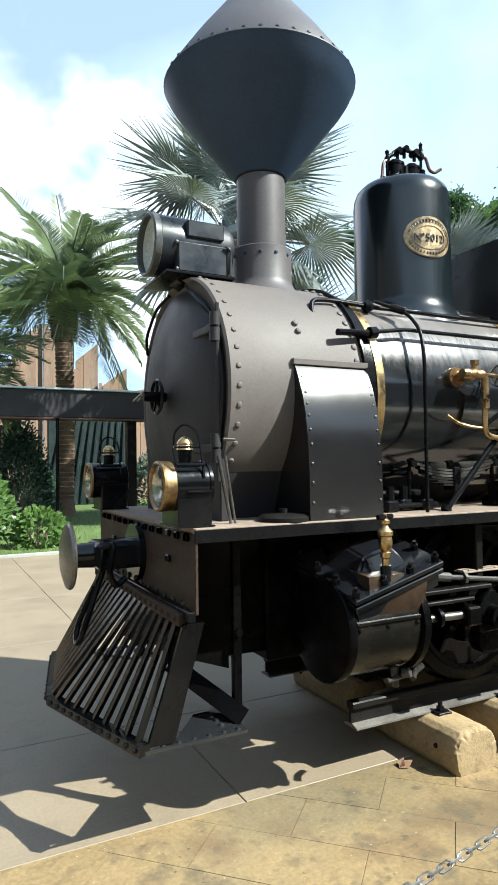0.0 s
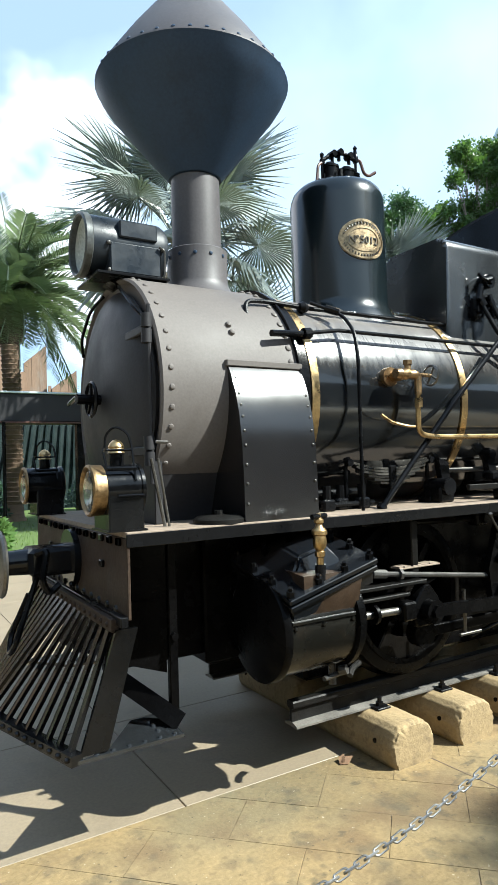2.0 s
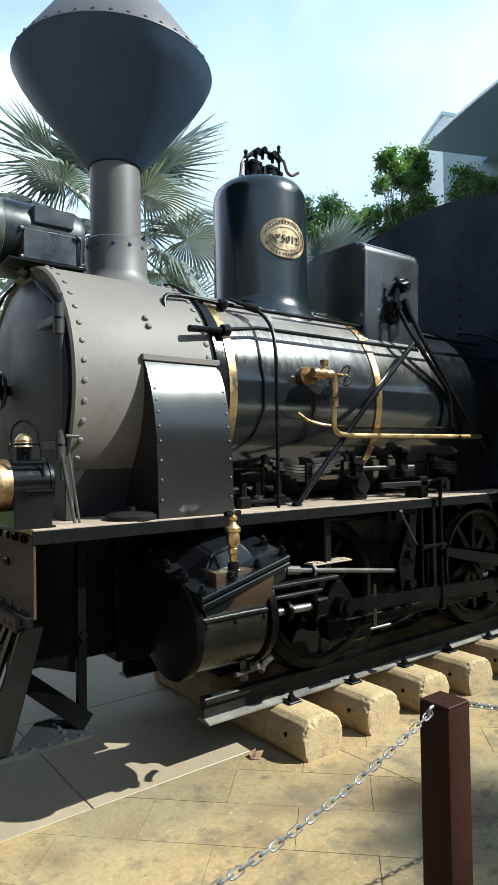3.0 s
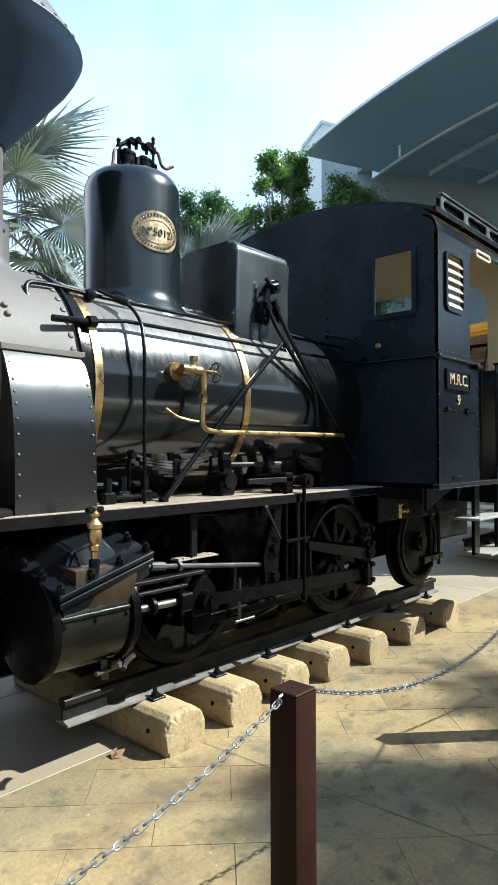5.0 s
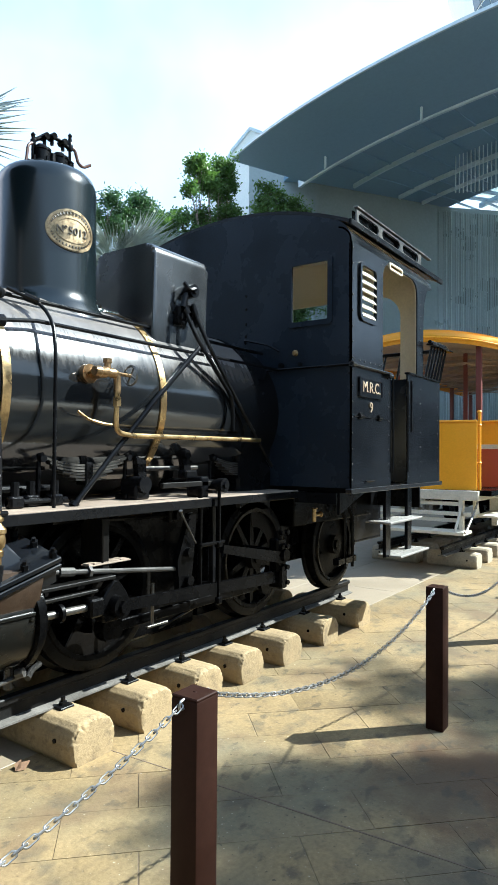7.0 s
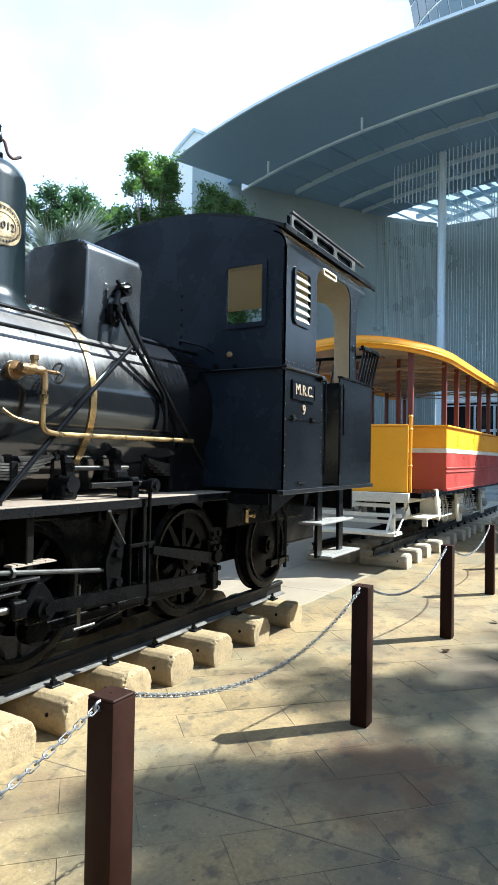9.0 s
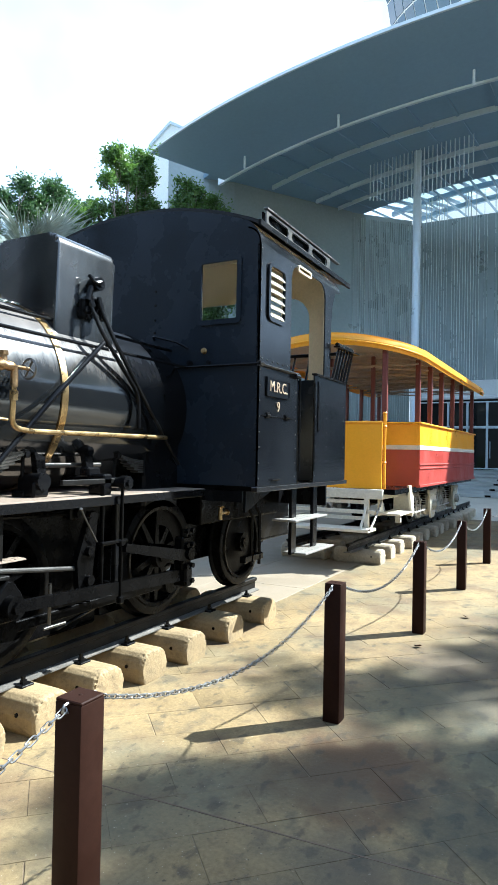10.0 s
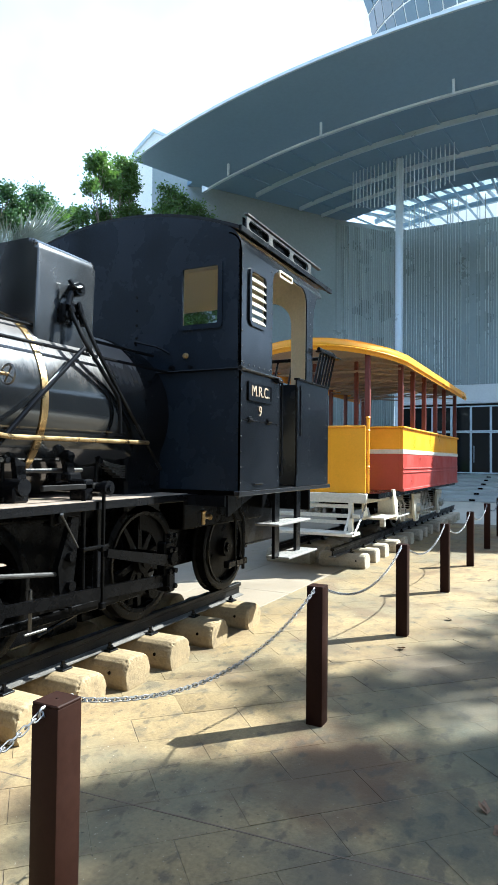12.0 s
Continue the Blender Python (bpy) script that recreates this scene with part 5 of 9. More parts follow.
cyl(bm, (3.42, 3.08, 1.16), (3.42, 3.30, 1.16), 0.030, seg=12)
box(bm, 3.36, 3.48, 3.10, 3.18, 1.12, 1.24, 0.01)
cyl(bm, (2.55, 3.20, 1.18), (3.36, 3.14, 1.16), 0.016, seg=8)
pieces("gear_bracket", bm, M_BLACKM, loco)
bm = B()
box(bm, 2.74, 2.79, 3.02, 3.20, 0.86, 1.20, 0.006)
pieces("guide_bracket", bm, M_RAIL, loco)
bm = B()
prism(bm, [(3.30, 0.72), (3.40, 0.72), (3.43, 0.93), (3.45, 1.18), (3.39, 1.18), (3.28, 0.90)], "y", 2.97, 3.01)
for z in (0.78, 0.95, 1.12):
    cyl(bm, (3.37, 2.94, z), (3.37, 2.98, z), 0.03, seg=12)
box(bm, 3.475, 3.497, 2.955, 2.985, 0.66, 1.34, 0.006)
box(bm, 3.42, 3.66, 2.905, 2.93, 0.975, 0.998, 0.005)
box(bm, 3.38, 3.60, 2.96, 2.985, 0.672, 0.692, 0.005)
part("expansion_link", bm, M_GREASE, loco, "slotted valve link with its hangers")
bm = B()
cyl(bm, (3.26, 2.93, 1.20), (3.42, 2.95, 1.0), 0.006, seg=6)
cyl(bm, (3.26, 2.93, 1.20), (3.255, 2.925, 1.21), 0.011, seg=6)
part("tie_rod", bm, M_STEEL, loco)
bm = B()
for s in (-1, 1):
    tube(bm, bend([(2.30, 2.95, 0.56), (2.24, 2.93, 0.55), (2.20, 2.90, 0.53)], 0.02), 0.014, 8)
cyl(bm, (2.12, 2.93, 0.50), (2.12, 2.93, 0.60), 0.018, seg=10)
cyl(bm, (2.05, 2.90, 0.545), (2.17, 2.92, 0.545), 0.012, seg=8)
cyl(bm, (2.14, 2.90, 0.565), (2.16, 2.87, 0.575), 0.022, seg=8)
part("drain_cock", bm, M_FOOT, loco)

# on the deck: springs, shafts, lid
for x0 in (2.80, 4.22):
    bm = B()
    for k in range(6):
        half = 0.30 - 0.042 * k
        pts = [Vector((x0 + half * t, 3.24, 1.475 - 0.016 * k + 0.045 * t * t * (half / 0.30) ** 2)) for t in (i / 6 - 1 for i in range(13))]
        for p, q in zip(pts, pts[1:]):
            vs = [bm.verts.new(c + Vector((0, 0.035 * sy, 0.0062 * sz))) for c in (p, q) for sy, sz in ((-1, -1), (1, -1), (1, 1), (-1, 1))]
            for f in ((0, 4, 5, 1), (1, 5, 6, 2), (2, 6, 7, 3), (3, 7, 4, 0), (0, 1, 2, 3), (7, 6, 5, 4)):
                bm.faces.new([vs[k2] for k2 in f])
    spring = part("leaf_spring", bm, M_STEEL, loco, "laminated leaf spring above the deck")
    bm = B()
    box(bm, x0 - 0.026, x0 + 0.026, 3.195, 3.285, 1.365, 1.492, 0.006)
    for s in (-1, 1):
        xe = x0 + s * 0.305
        cyl(bm, (xe, 3.195, 1.515), (xe, 3.285, 1.515), 0.020, seg=10)
        cyl(bm, (xe, 3.24, 1.27), (xe, 3.24, 1.58 if s < 0 else 1.52), 0.011, seg=8)
        for k in range(3 if s < 0 else 1):
            box(bm, xe - 0.020, xe + 0.020, 3.215, 3.265, 1.530 + 0.022 * k, 1.545 + 0.022 * k, 0.003)
        box(bm, xe - 0.035, xe + 0.035, 3.19, 3.29, 1.27, 1.305, 0.006)
    pieces("spring_hanger", bm, M_BLACKM, spring)
bm = B()
cyl(bm, (3.16, 3.20, 1.452), (3.72, 3.20, 1.452), 0.014, seg=10)
part("reversing_rod", bm, M_STEEL, loco, "bright reversing rod")
bm = B()
box(bm, 3.17, 3.64, 2.99, 3.015, 1.340, 1.372, 0.004)
part("weigh_bar", bm, M_RAIL, loco)
bm = B()
cyl(bm, (3.646, 2.93, 1.345), (3.646, 3.45, 1.345), 0.034, seg=16)
cyl(bm, (3.646, 2.90, 1.345), (3.646, 2.95, 1.345), 0.046, seg=16)
cyl(bm, (3.646, 2.885, 1.345), (3.646, 2.90, 1.345), 0.022, seg=6)
box(bm, 3.52, 3.60, 2.99, 3.12, 1.27, 1.40, 0.01)
box(bm, 3.50, 3.62, 3.10, 3.18, 1.38, 1.44, 0.012)
prism(bm, [(3.54, 1.40), (3.60, 1.40), (3.575, 1.56), (3.535, 1.58), (3.51, 1.52)], "y", 3.14, 3.18)
cyl(bm, (3.54, 3.12, 1.54), (3.54, 3.20, 1.54), 0.03, seg=12)
part("reversing_shaft", bm, M_BLACKM, loco, "reversing shaft with its bearings on the deck")
bm = B()
box(bm, 3.08, 3.20, 3.12, 3.26, 1.27, 1.36, 0.012)
cyl(bm, (3.14, 3.10, 1.36), (3.14, 3.26, 1.36), 0.05, seg=14)
prism(bm, [(3.16, 1.36), (3.22, 1.36), (3.21, 1.50), (3.13, 1.53)], "y", 3.17, 3.21)
part("shaft_bearing", bm, M_BLACKM, loco)
bm = B()
box(bm, 3.597, 3.617, 2.905, 2.925, 0.62, 1.345, 0.004)
box(bm, 3.58, 3.632, 2.895, 2.935, 0.955, 0.995, 0.006)
box(bm, 3.585, 3.629, 2.898, 2.932, 0.60, 0.645, 0.006)
pieces("lifting_link", bm, M_GREASE, loco)
bm = B()
lathe(bm, [(0.115, 1.272), (0.115, 1.288), (0.095, 1.30), (0.03, 1.306), (0.0, 1.307)], (1.62, 3.06, 0), "z", 28)
cyl(bm, (1.62, 3.06, 1.30), (1.62, 3.06, 1.325), 0.02, seg=10)
part("filler_lid", bm, M_RAIL, loco, "round dusty filler lid")
bm = B()
for x, y in ((2.30, 3.16), (2.42, 3.20), (2.55, 3.18)):
    box(bm, x - 0.04, x + 0.04, y - 0.03, y + 0.03, 1.27, 1.33, 0.01)
    cyl(bm, (x, y, 1.33), (x, y, 1.40), 0.022, seg=8)
cyl(bm, (2.26, 3.17, 1.30), (2.62, 3.17, 1.30), 0.014, seg=8)
cyl(bm, (2.28, 3.26, 1.36), (2.62, 3.26, 1.36), 0.018, seg=8)
pieces("pipe_fitting", bm, M_BLACKM, loco)
bm = B()
cyl(bm, (1.316, 3.08, 1.56), (1.372, 3.08, 1.27), 0.008, seg=8)
cyl(bm, (1.345, 3.075, 1.56), (1.39, 3.075, 1.27), 0.006, seg=8)
cyl(bm, (1.33, 3.06, 1.63), (1.385, 3.06, 1.628), 0.007, seg=6)
pieces("stay_rod", bm, M_STEEL, loco)

# pipes and rails along the boiler
hy, hz = YC - 0.42, ZB + 0.535
bm = B()
tube(bm, bend([(2.08, 3.26, 2.24), (1.90, 3.24, 2.25), (1.915, 3.27, 2.34), (2.05, 3.29, 2.355), (2.30, 3.29, 2.345), (4.64, 3.29, 2.345)], 0.05), 0.012, 10)
handrail = part("handrail", bm, M_BLACKM, loco, "long black handrail along the boiler")
for x in (2.28, 3.40):
    bm = B()
    y, z = 3.29, 2.345
    n = Vector((0, y - YC, z - ZB)).normalized()
    p = Vector((x, YC, ZB)) + n * RB
    cyl(bm, p, (x, y, z), 0.014, seg=10)
    lathe(bm, [(0.0, -0.034), (0.024, -0.024), (0.034, 0), (0.024, 0.024), (0, 0.034)], (x, y, z), "x", 14)
    part("knob", bm, M_BLACKM, handrail)
bm = B()
tube(bm, [(2.17, 3.13, 2.17), (2.40, 3.145, 2.205), (4.50, 3.135, 2.205), (4.64, 3.135, 2.205)], 0.011, 10)
cyl(bm, (1.955, 3.10, 2.148), (2.17, 3.125, 2.165), 0.017, seg=10)
cyl(bm, (2.16, 3.125, 2.165), (2.20, 3.125, 2.17), 0.03, seg=10)
part("ejector_pipe", bm, M_BLACKM, loco)
bm = B()
tube(bm, bend([(2.32, 3.28, 2.375), (2.47, 3.20, 2.31), (2.47, 3.10, 2.20), (2.45, 3.055, 2.05), (2.45, 3.055, 1.27)], 0.06), 0.0095, 10)
cyl(bm, (2.40, 3.25, 2.345), (2.46, 3.21, 2.32), 0.022, seg=10)
part("feed_pipe", bm, M_BLACKM, loco)
bm = B()
tube(bm, bend([(2.575, 3.06, 1.27), (2.86, 3.06, 1.555), (3.16, 3.065, 1.845), (3.60, 3.085, 2.23)], 0.05), 0.0155, 10)
cyl(bm, (2.572, 3.06, 1.27), (2.588, 3.06, 1.288), 0.026, seg=10)
part("sand_pipe", bm, M_BLACKM, loco, "diagonal black sand pipe")
bm = B()
tube(bm, bend([(3.66, 3.19, 2.54), (3.665, 3.17, 2.46), (3.74, 3.09, 2.22), (4.06, 3.07, 1.85), (4.44, 3.07, 1.455)], 0.06), 0.0145, 10)
tube(bm, bend([(3.58, 3.19, 2.52), (3.575, 3.17, 2.45), (3.615, 3.09, 2.26), (3.80, 3.075, 2.07), (3.945, 3.07, 1.935), (3.955, 3.07, 1.70)], 0.08), 0.0145, 10)
for p in ((3.655, 3.18, 2.50), (3.575, 3.18, 2.49), (3.645, 3.10, 2.245)):
    cyl(bm, p, (p[0] + 0.012, p[1] - 0.008, p[2] - 0.03), 0.022, seg=8)
pieces("sand_pipe", bm, M_BLACKM, loco, "rear black sand pipe curving down the boiler")
bm = B()
cyl(bm, (2.70, 3.125, 1.968), (2.70, 3.085, 1.968), 0.052, seg=20)
cyl(bm, (2.72, 3.11, 1.968), (2.72, 3.02, 1.972), 0.030, seg=18)
lathe(bm, [(0.0, -0.075), (0.026, -0.07), (0.032, -0.04), (0.022, -0.025), (0.032, 0.0), (0.022, 0.035), (0.028, 0.055), (0.02, 0.085), (0.011, 0.10), (0.011, 0.19), (0, 0.19)], (2.74, 3.02, 1.976), "x", 18)
cyl(bm, (2.76, 3.02, 1.976), (2.76, 3.02, 2.028), 0.018, seg=12)
cyl(bm, (2.76, 3.02, 2.028), (2.76, 3.02, 2.05), 0.026, seg=6)
cyl(bm, (2.832, 3.02, 1.976), (2.832, 3.02, 1.87), 0.020, seg=12)
check = part("clack_valve", bm, M_BRONZE, loco, "brass feed valve on the boiler side")
bm = B()
tube(bm, bend([(2.832, 3.02, 1.89), (2.832, 3.03, 1.66), (2.95, 3.04, 1.643), (4.22, 3.03, 1.645)], 0.06), 0.015, 10)
cyl(bm, (2.832, 3.02, 1.80), (2.832, 3.02, 1.85), 0.024, seg=6)
part("brass_pipe", bm, M_BRASS, check, "polished brass pipe")
bm = B()
tube(bm, bend([(2.58, 3.04, 1.76), (2.64, 3.03, 1.72), (2.74, 3.02, 1.70), (2.78, 3.0, 1.695)], 0.05), 0.008, 8)
part("thin_pipe", bm, M_BRASS, check)
bm = B()
wheel_c = Vector((2.93, 3.02, 1.976))
lathe(bm, [(0.052, -0.007), (0.060, 0), (0.052, 0.007), (0.046, 0), (0.052, -0.007)], wheel_c, "x", 24)
for i in range(4):
    a = radians(90 * i + 30)
    cyl(bm, wheel_c, wheel_c + Vector((0, math.cos(a) * 0.05, math.sin(a) * 0.05)), 0.006, seg=6)
part("handwheel", bm, M_STEEL, check, "worn bright handwheel")

# ---- cab ----
CX0, CX1, CY0, CY1 = 4.63, 6.545, 2.505, 2 * YC - 2.505
CZ0, CZM = 1.30, 2.205
CAB_R = 0.13


def roof_z(y):
    return 3.49 - (3.005 - math.sqrt(3.005 ** 2 - (y - YC) ** 2))


WY0, WY1, WZ0, WZ1 = 2.694, 3.014, 2.555, 3.00
def arc_line(y0, y1, n=24):
    """The head of an end wall under the roof, its corners rounded into the sides."""
    out = []
    for y in [y0 + CAB_R * (1 - math.cos(radians(15 * i))) for i in range(7)] + [y0 + (y1 - y0) * i / n for i in range(2, n - 1)] + [y1 - CAB_R * (1 - math.cos(radians(15 * i))) for i in range(6, -1, -1)]:
        d = max(0.0, CAB_R - min(y - y0, y1 - y))
        out.append((y, roof_z(y) - 0.005 - CAB_R + math.sqrt(max(0.0, CAB_R ** 2 - d ** 2))))
    return out


def rect(p0, p1, q0, q1):
    return [(p0, q0), (p1, q0), (p1, q1), (p0, q1)]


FRONT_HOLES = [rect(WY0, WY1, WZ0, WZ1), rect(2 * YC - WY1, 2 * YC - WY0, WZ0, WZ1)]
bm = holed(B(), [(CY1, CZ0), (CY0, CZ0)] + arc_line(CY0, CY1), FRONT_HOLES, "x", CX0, CX0 + 0.012)
cab = part("cab_front", bm, M_CABFRONT, loco, "flat cab front sheet, black painted bluer for the sky it reflects")
bm = holed(B(), [(CY1 - 0.02, CZ0 + 0.1), (CY0 + 0.02, CZ0 + 0.1)] + arc_line(CY0 + 0.02, CY1 - 0.02), FRONT_HOLES, "x", CX0 + 0.014, CX0 + 0.022)
part("lining", bm, M_CREAM, cab, "cream inner lining")
for y0, y1 in ((WY0, WY1), (2 * YC - WY1, 2 * YC - WY0)):
    bm = B()
    ring_prism(bm, rounded(y0 - 0.035, y1 + 0.035, WZ0 - 0.035, WZ1 + 0.035, 0.03), rounded(y0 + 0.004, y1 - 0.004, WZ0 + 0.004, WZ1 - 0.004, 0.012), "x", CX0 - 0.014, CX0 + 0.002)
    win = part("window", bm, M_CABFRONT, cab, "cab front window in a raised black frame")
    bm = B()
    box(bm, CX0 + 0.003, CX0 + 0.008, y0, y1, WZ0, WZ1)
    part("pane", bm, M_GLASS, win).visible_shadow = False
bm = B()
for z in (2.50, 2.60, 2.72, 2.83, 2.38):
    knob(bm, (CX0, 3.45, z), (-1, 0, 0), 0.012, 0.01)
for k in range(10):
    knob(bm, (CX0, CY0 + 0.02, 1.38 + 0.19 * k), (-1, 0, 0), 0.008, 0.006)
tube(bm, bend([(CX0 - 0.005, 3.45, 2.44), (CX0 - 0.05, 3.43, 2.46), (CX0 - 0.05, 3.20, 2.40), (CX0 - 0.01, 3.12, 2.35)], 0.04), 0.010, 6)
cyl(bm, (CX0 - 0.03, 3.10, 2.235), (CX0, 3.10, 2.235), 0.022, seg=10)
cyl(bm, (CX0 - 0.03, 2.93, 2.235), (CX0, 2.93, 2.235), 0.014, seg=10)
cyl(bm, (CX0 - 0.02, 2.64, CZM), (CX0 - 0.02, 3.3, CZM), 0.010, seg=8)
cyl(bm, (CX0 - 0.02, CY0 - 0.02, CZM), (CX0 - 0.02, 2.66, CZM), 0.012, seg=8)
pieces("fitting", bm, M_BLACKM, cab)
bm = B()
lathe(bm, [(0.0, -0.02), (0.018, -0.018), (0.026, 0.0)], (CX0 - 0.003, 2.98, 2.325), "x", 16)
part("brass_boss", bm, M_BRASS, cab)


def side_sheet(bm, y0, y1, lower=False):
    """One cab side with the louvre and doorway openings."""
    t = roof_z(CY0) - 0.005 - CAB_R
    r, ox0, ox1, oz1 = 0.13, 5.19, 5.95, 3.10
    arch = [(ox0 + r - r * math.cos(radians(a)), oz1 - r + r * math.sin(radians(a))) for a in range(0, 91, 15)] + [(ox1 - r + r * math.sin(radians(a)), oz1 - r + r * math.cos(radians(a))) for a in range(0, 91, 15)]
    rear = [(6.10, 2.75), (6.13, 2.95), (6.20, 3.075), (6.32, t)]
    low = [(CX0, CZ0), (5.355, CZ0), (5.355, CZM), (5.19, CZM)] if lower else [(CX0, CZM), (5.19, CZM)]
    back = [(5.95, 2.25), (5.72, 2.25), (5.72, CZ0), (CX1, CZ0), (CX1, 2.25), (6.10, 2.25)] if lower else [(5.95, 2.25), (6.10, 2.25)]
    holed(bm, low + arch + back + rear + [(CX0, t)], [rect(4.775, 5.045, 2.575, 2.975)], "y", y0, y1)


def sides(s):
    yo = YC + s * (YC - CY0)
    ya, yb = sorted((yo, yo - s * 0.012))
    bm = B()
    side_sheet(bm, ya, yb, True)
    side = part("cab_side", bm, M_BLACK, loco, "riveted black cab side with a doorway")
    bm = B()
    line = []
    for r in (CAB_R, CAB_R - 0.012):
        arc = [(yo - s * CAB_R + s * r * math.cos(radians(a)), roof_z(CY0) - 0.005 - CAB_R + r * math.sin(radians(a))) for a in range(0, 81, 10)]
        line += arc if r == CAB_R else arc[::-1]
    prism(bm, line, "x", CX0, 6.32)
    part("rounded_head", bm, M_BLACK, side)
    bm = B()
    ya, yb = sorted((yo - s * 0.014, yo - s * 0.022))
    side_sheet(bm, ya, yb)
    part("lining", bm, M_CREAM, side, "cream inner lining")
    bm = B()
    ring_prism(bm, rounded(4.75, 5.07, 2.55, 3.0, 0.06), rounded(4.78, 5.04, 2.58, 2.97, 0.035), "y", yo + s * 0.016, yo - s * 0.004)
    louvre = part("louvre_window", bm, M_BLACK, side, "louvred side window, white slats in a rounded black frame")
    for k in range(6):
        bm = B()
        z = 2.61 + 0.062 * k
        box(bm, 4.775, 5.045, -0.028, 0.028, -0.004, 0.004, m=Matrix.Translation((0, yo - s * 0.004, z)) @ pose(0, 0, 0, -s * 55, 0, 0))
        part("slat", bm, M_WHITE, louvre, "white slat")
    bm = B()
    for x in (CX0 + 0.02, 5.17):
        for k in range(9):
            knob(bm, (x, yo, 2.26 + 0.115 * k), (0, s, 0), 0.008, 0.006)
        for k in range(8):
            knob(bm, (x + (0.14 if x > 5 else 0), yo, 1.36 + 0.115 * k), (0, s, 0), 0.008, 0.006)
    for k in range(6):
        knob(bm, (CX0 + 0.09 * k + 0.05, yo, 2.25), (0, s, 0), 0.008, 0.006)
    for x in (5.74, 6.02, 6.48):
        for k in range(7):
            knob(bm, (x, yo, 1.36 + 0.13 * k), (0, s, 0), 0.008, 0.006)
    for k in range(7):
        knob(bm, (6.03, yo, 2.36 + 0.11 * k), (0, s, 0), 0.008, 0.006)
    part("rivets", bm, M_FOOT, side, kind="stuff")
    bm = B()
    cyl(bm, (CX0 - 0.03, yo + s * 0.015, CZM), (5.33, yo + s * 0.015, CZM), 0.012, seg=8)
    cyl(bm, (CX0 - 0.03, yo + s * 0.015, CZM), (CX0 + 0.02, yo + s * 0.015, CZM), 0.022, seg=8)
    cyl(bm, (5.25, yo + s * 0.02, CZM - 0.02), (5.33, yo + s * 0.02, CZM - 0.02), 0.02, seg=8)
    box(bm, 4.60, 6.56, yo - s * 0.03, yo + s * 0.02, 1.262, 1.298, 0.003)
    part("beading", bm, M_CASING, side)
    bm = B()
    for x in (5.375, 5.70):
        cyl(bm, (x, yo + s * 0.01, 1.40), (x, yo + s * 0.01, 2.18), 0.010, seg=8)
    box(bm, 5.72, 6.52, yo - s * 0.03, yo + s * 0.015, 2.25, 2.265, 0.003)
    prism(bm, [(5.80, 1.75), (5.83, 1.75), (5.83, 2.20), (5.80, 2.20)], "y", yo, yo + s * 0.008)
    part("door_pillar", bm, M_BLACKM, side)
    bm = B()
    box(bm, 4.68, 5.32, yo - s * 0.001, yo + s * 0.005, 1.826, 1.834, 0.001)
    for x in (4.78, 5.12):
        box(bm, x - 0.026, x + 0.026, yo, yo + s * 0.014, 1.815, 1.86, 0.004)
        cyl(bm, (x - 0.028, yo + s * 0.014, 1.835), (x + 0.028, yo + s * 0.014, 1.835), 0.009, seg=8)
    cyl(bm, (4.86, yo + s * 0.012, 1.345), (5.0, yo + s * 0.012, 1.345), 0.008, seg=6)
    pieces("hasp", bm, M_BLACKM, side, "hinged hasp and bar")
    bm = B()
    box(bm, 5.40, 5.47, yo - s * 0.5, yo - s * 0.49, CZ0, 2.2)
    ring_prism(bm, rounded(5.30, 5.58, 3.06, 3.12, 0.025, 3), rounded(5.315, 5.565, 3.075, 3.105, 0.015, 3), "y", yo + s * 0.012, yo - s * 0.002)
    pieces("door_handle", bm, M_CREAM, side)
    return side


near_side = sides(-1)
sides(1)
bm = B()
box(bm, 4.755, 5.16, CY0 - 0.010, CY0, 1.985, 2.125, 0.003)
ring_prism(bm, rounded(4.750, 5.165, 1.980, 2.130, 0.008, 2), rounded(4.765, 5.150, 1.995, 2.115, 0.004, 2), "y", CY0 - 0.016, CY0 - 0.002)
name_plate = part("name_plate", bm, M_BLACK, near_side, "black plate with raised ivory initials")
lettering("initials", "M.R.C.", (4.958, CY0 - 0.012, 2.055), 0.118, M_IVORY, name_plate)
lettering("figure", "9", (4.965, CY0 - 0.006, 1.905), 0.112, M_IVORY, near_side)
bm = B()
box(bm, CX0 + 0.02, CX1, CY0 + 0.02, CY1 - 0.02, 1.262, 1.30, 0.003)
part("cab_floor", bm, M_GREASE, loco)
bm = B()
box(bm, CX1 - 0.012, CX1, CY0 + 0.012, CY1 - 0.012, CZ0, 2.25)
box(bm, 6.085, 6.097, CY0 + 0.012, CY1 - 0.012, CZ0, 2.25)
box(bm, 6.10, 6.49, CY0 + 0.02, CY1 - 0.02, 2.12, 2.14)
part("bunker", bm, M_CABFRONT, loco, "coal bunker behind the cab")
# rear wall: lining with a wide arched opening
for x0, x1, m_, lab in ((6.085, 6.092, M_CREAM, "cream rear wall with an arched opening"), (6.094, 6.102, M_BLACK, "black rear wall with an arched opening")):
    bm = B()
    a0, a1, r = 2.72, 2 * YC - 2.72, 0.22
    arch = [(a0 + r - r * math.cos(radians(a)), 3.05 - r + r * math.sin(radians(a))) for a in range(0, 91, 15)] + [(a1 - r + r * math.sin(radians(a)), 3.05 - r + r * math.cos(radians(a))) for a in range(0, 91, 15)]
    holed(bm, [(CY0 + 0.013, 2.25), (a0, 2.25)] + arch + [(a1, 2.25), (CY1 - 0.013, 2.25)] + arc_line(CY0 + 0.013, CY1 - 0.013)[::-1], [], "x", x0, x1)
    part("rear_wall", bm, m_, loco, lab)
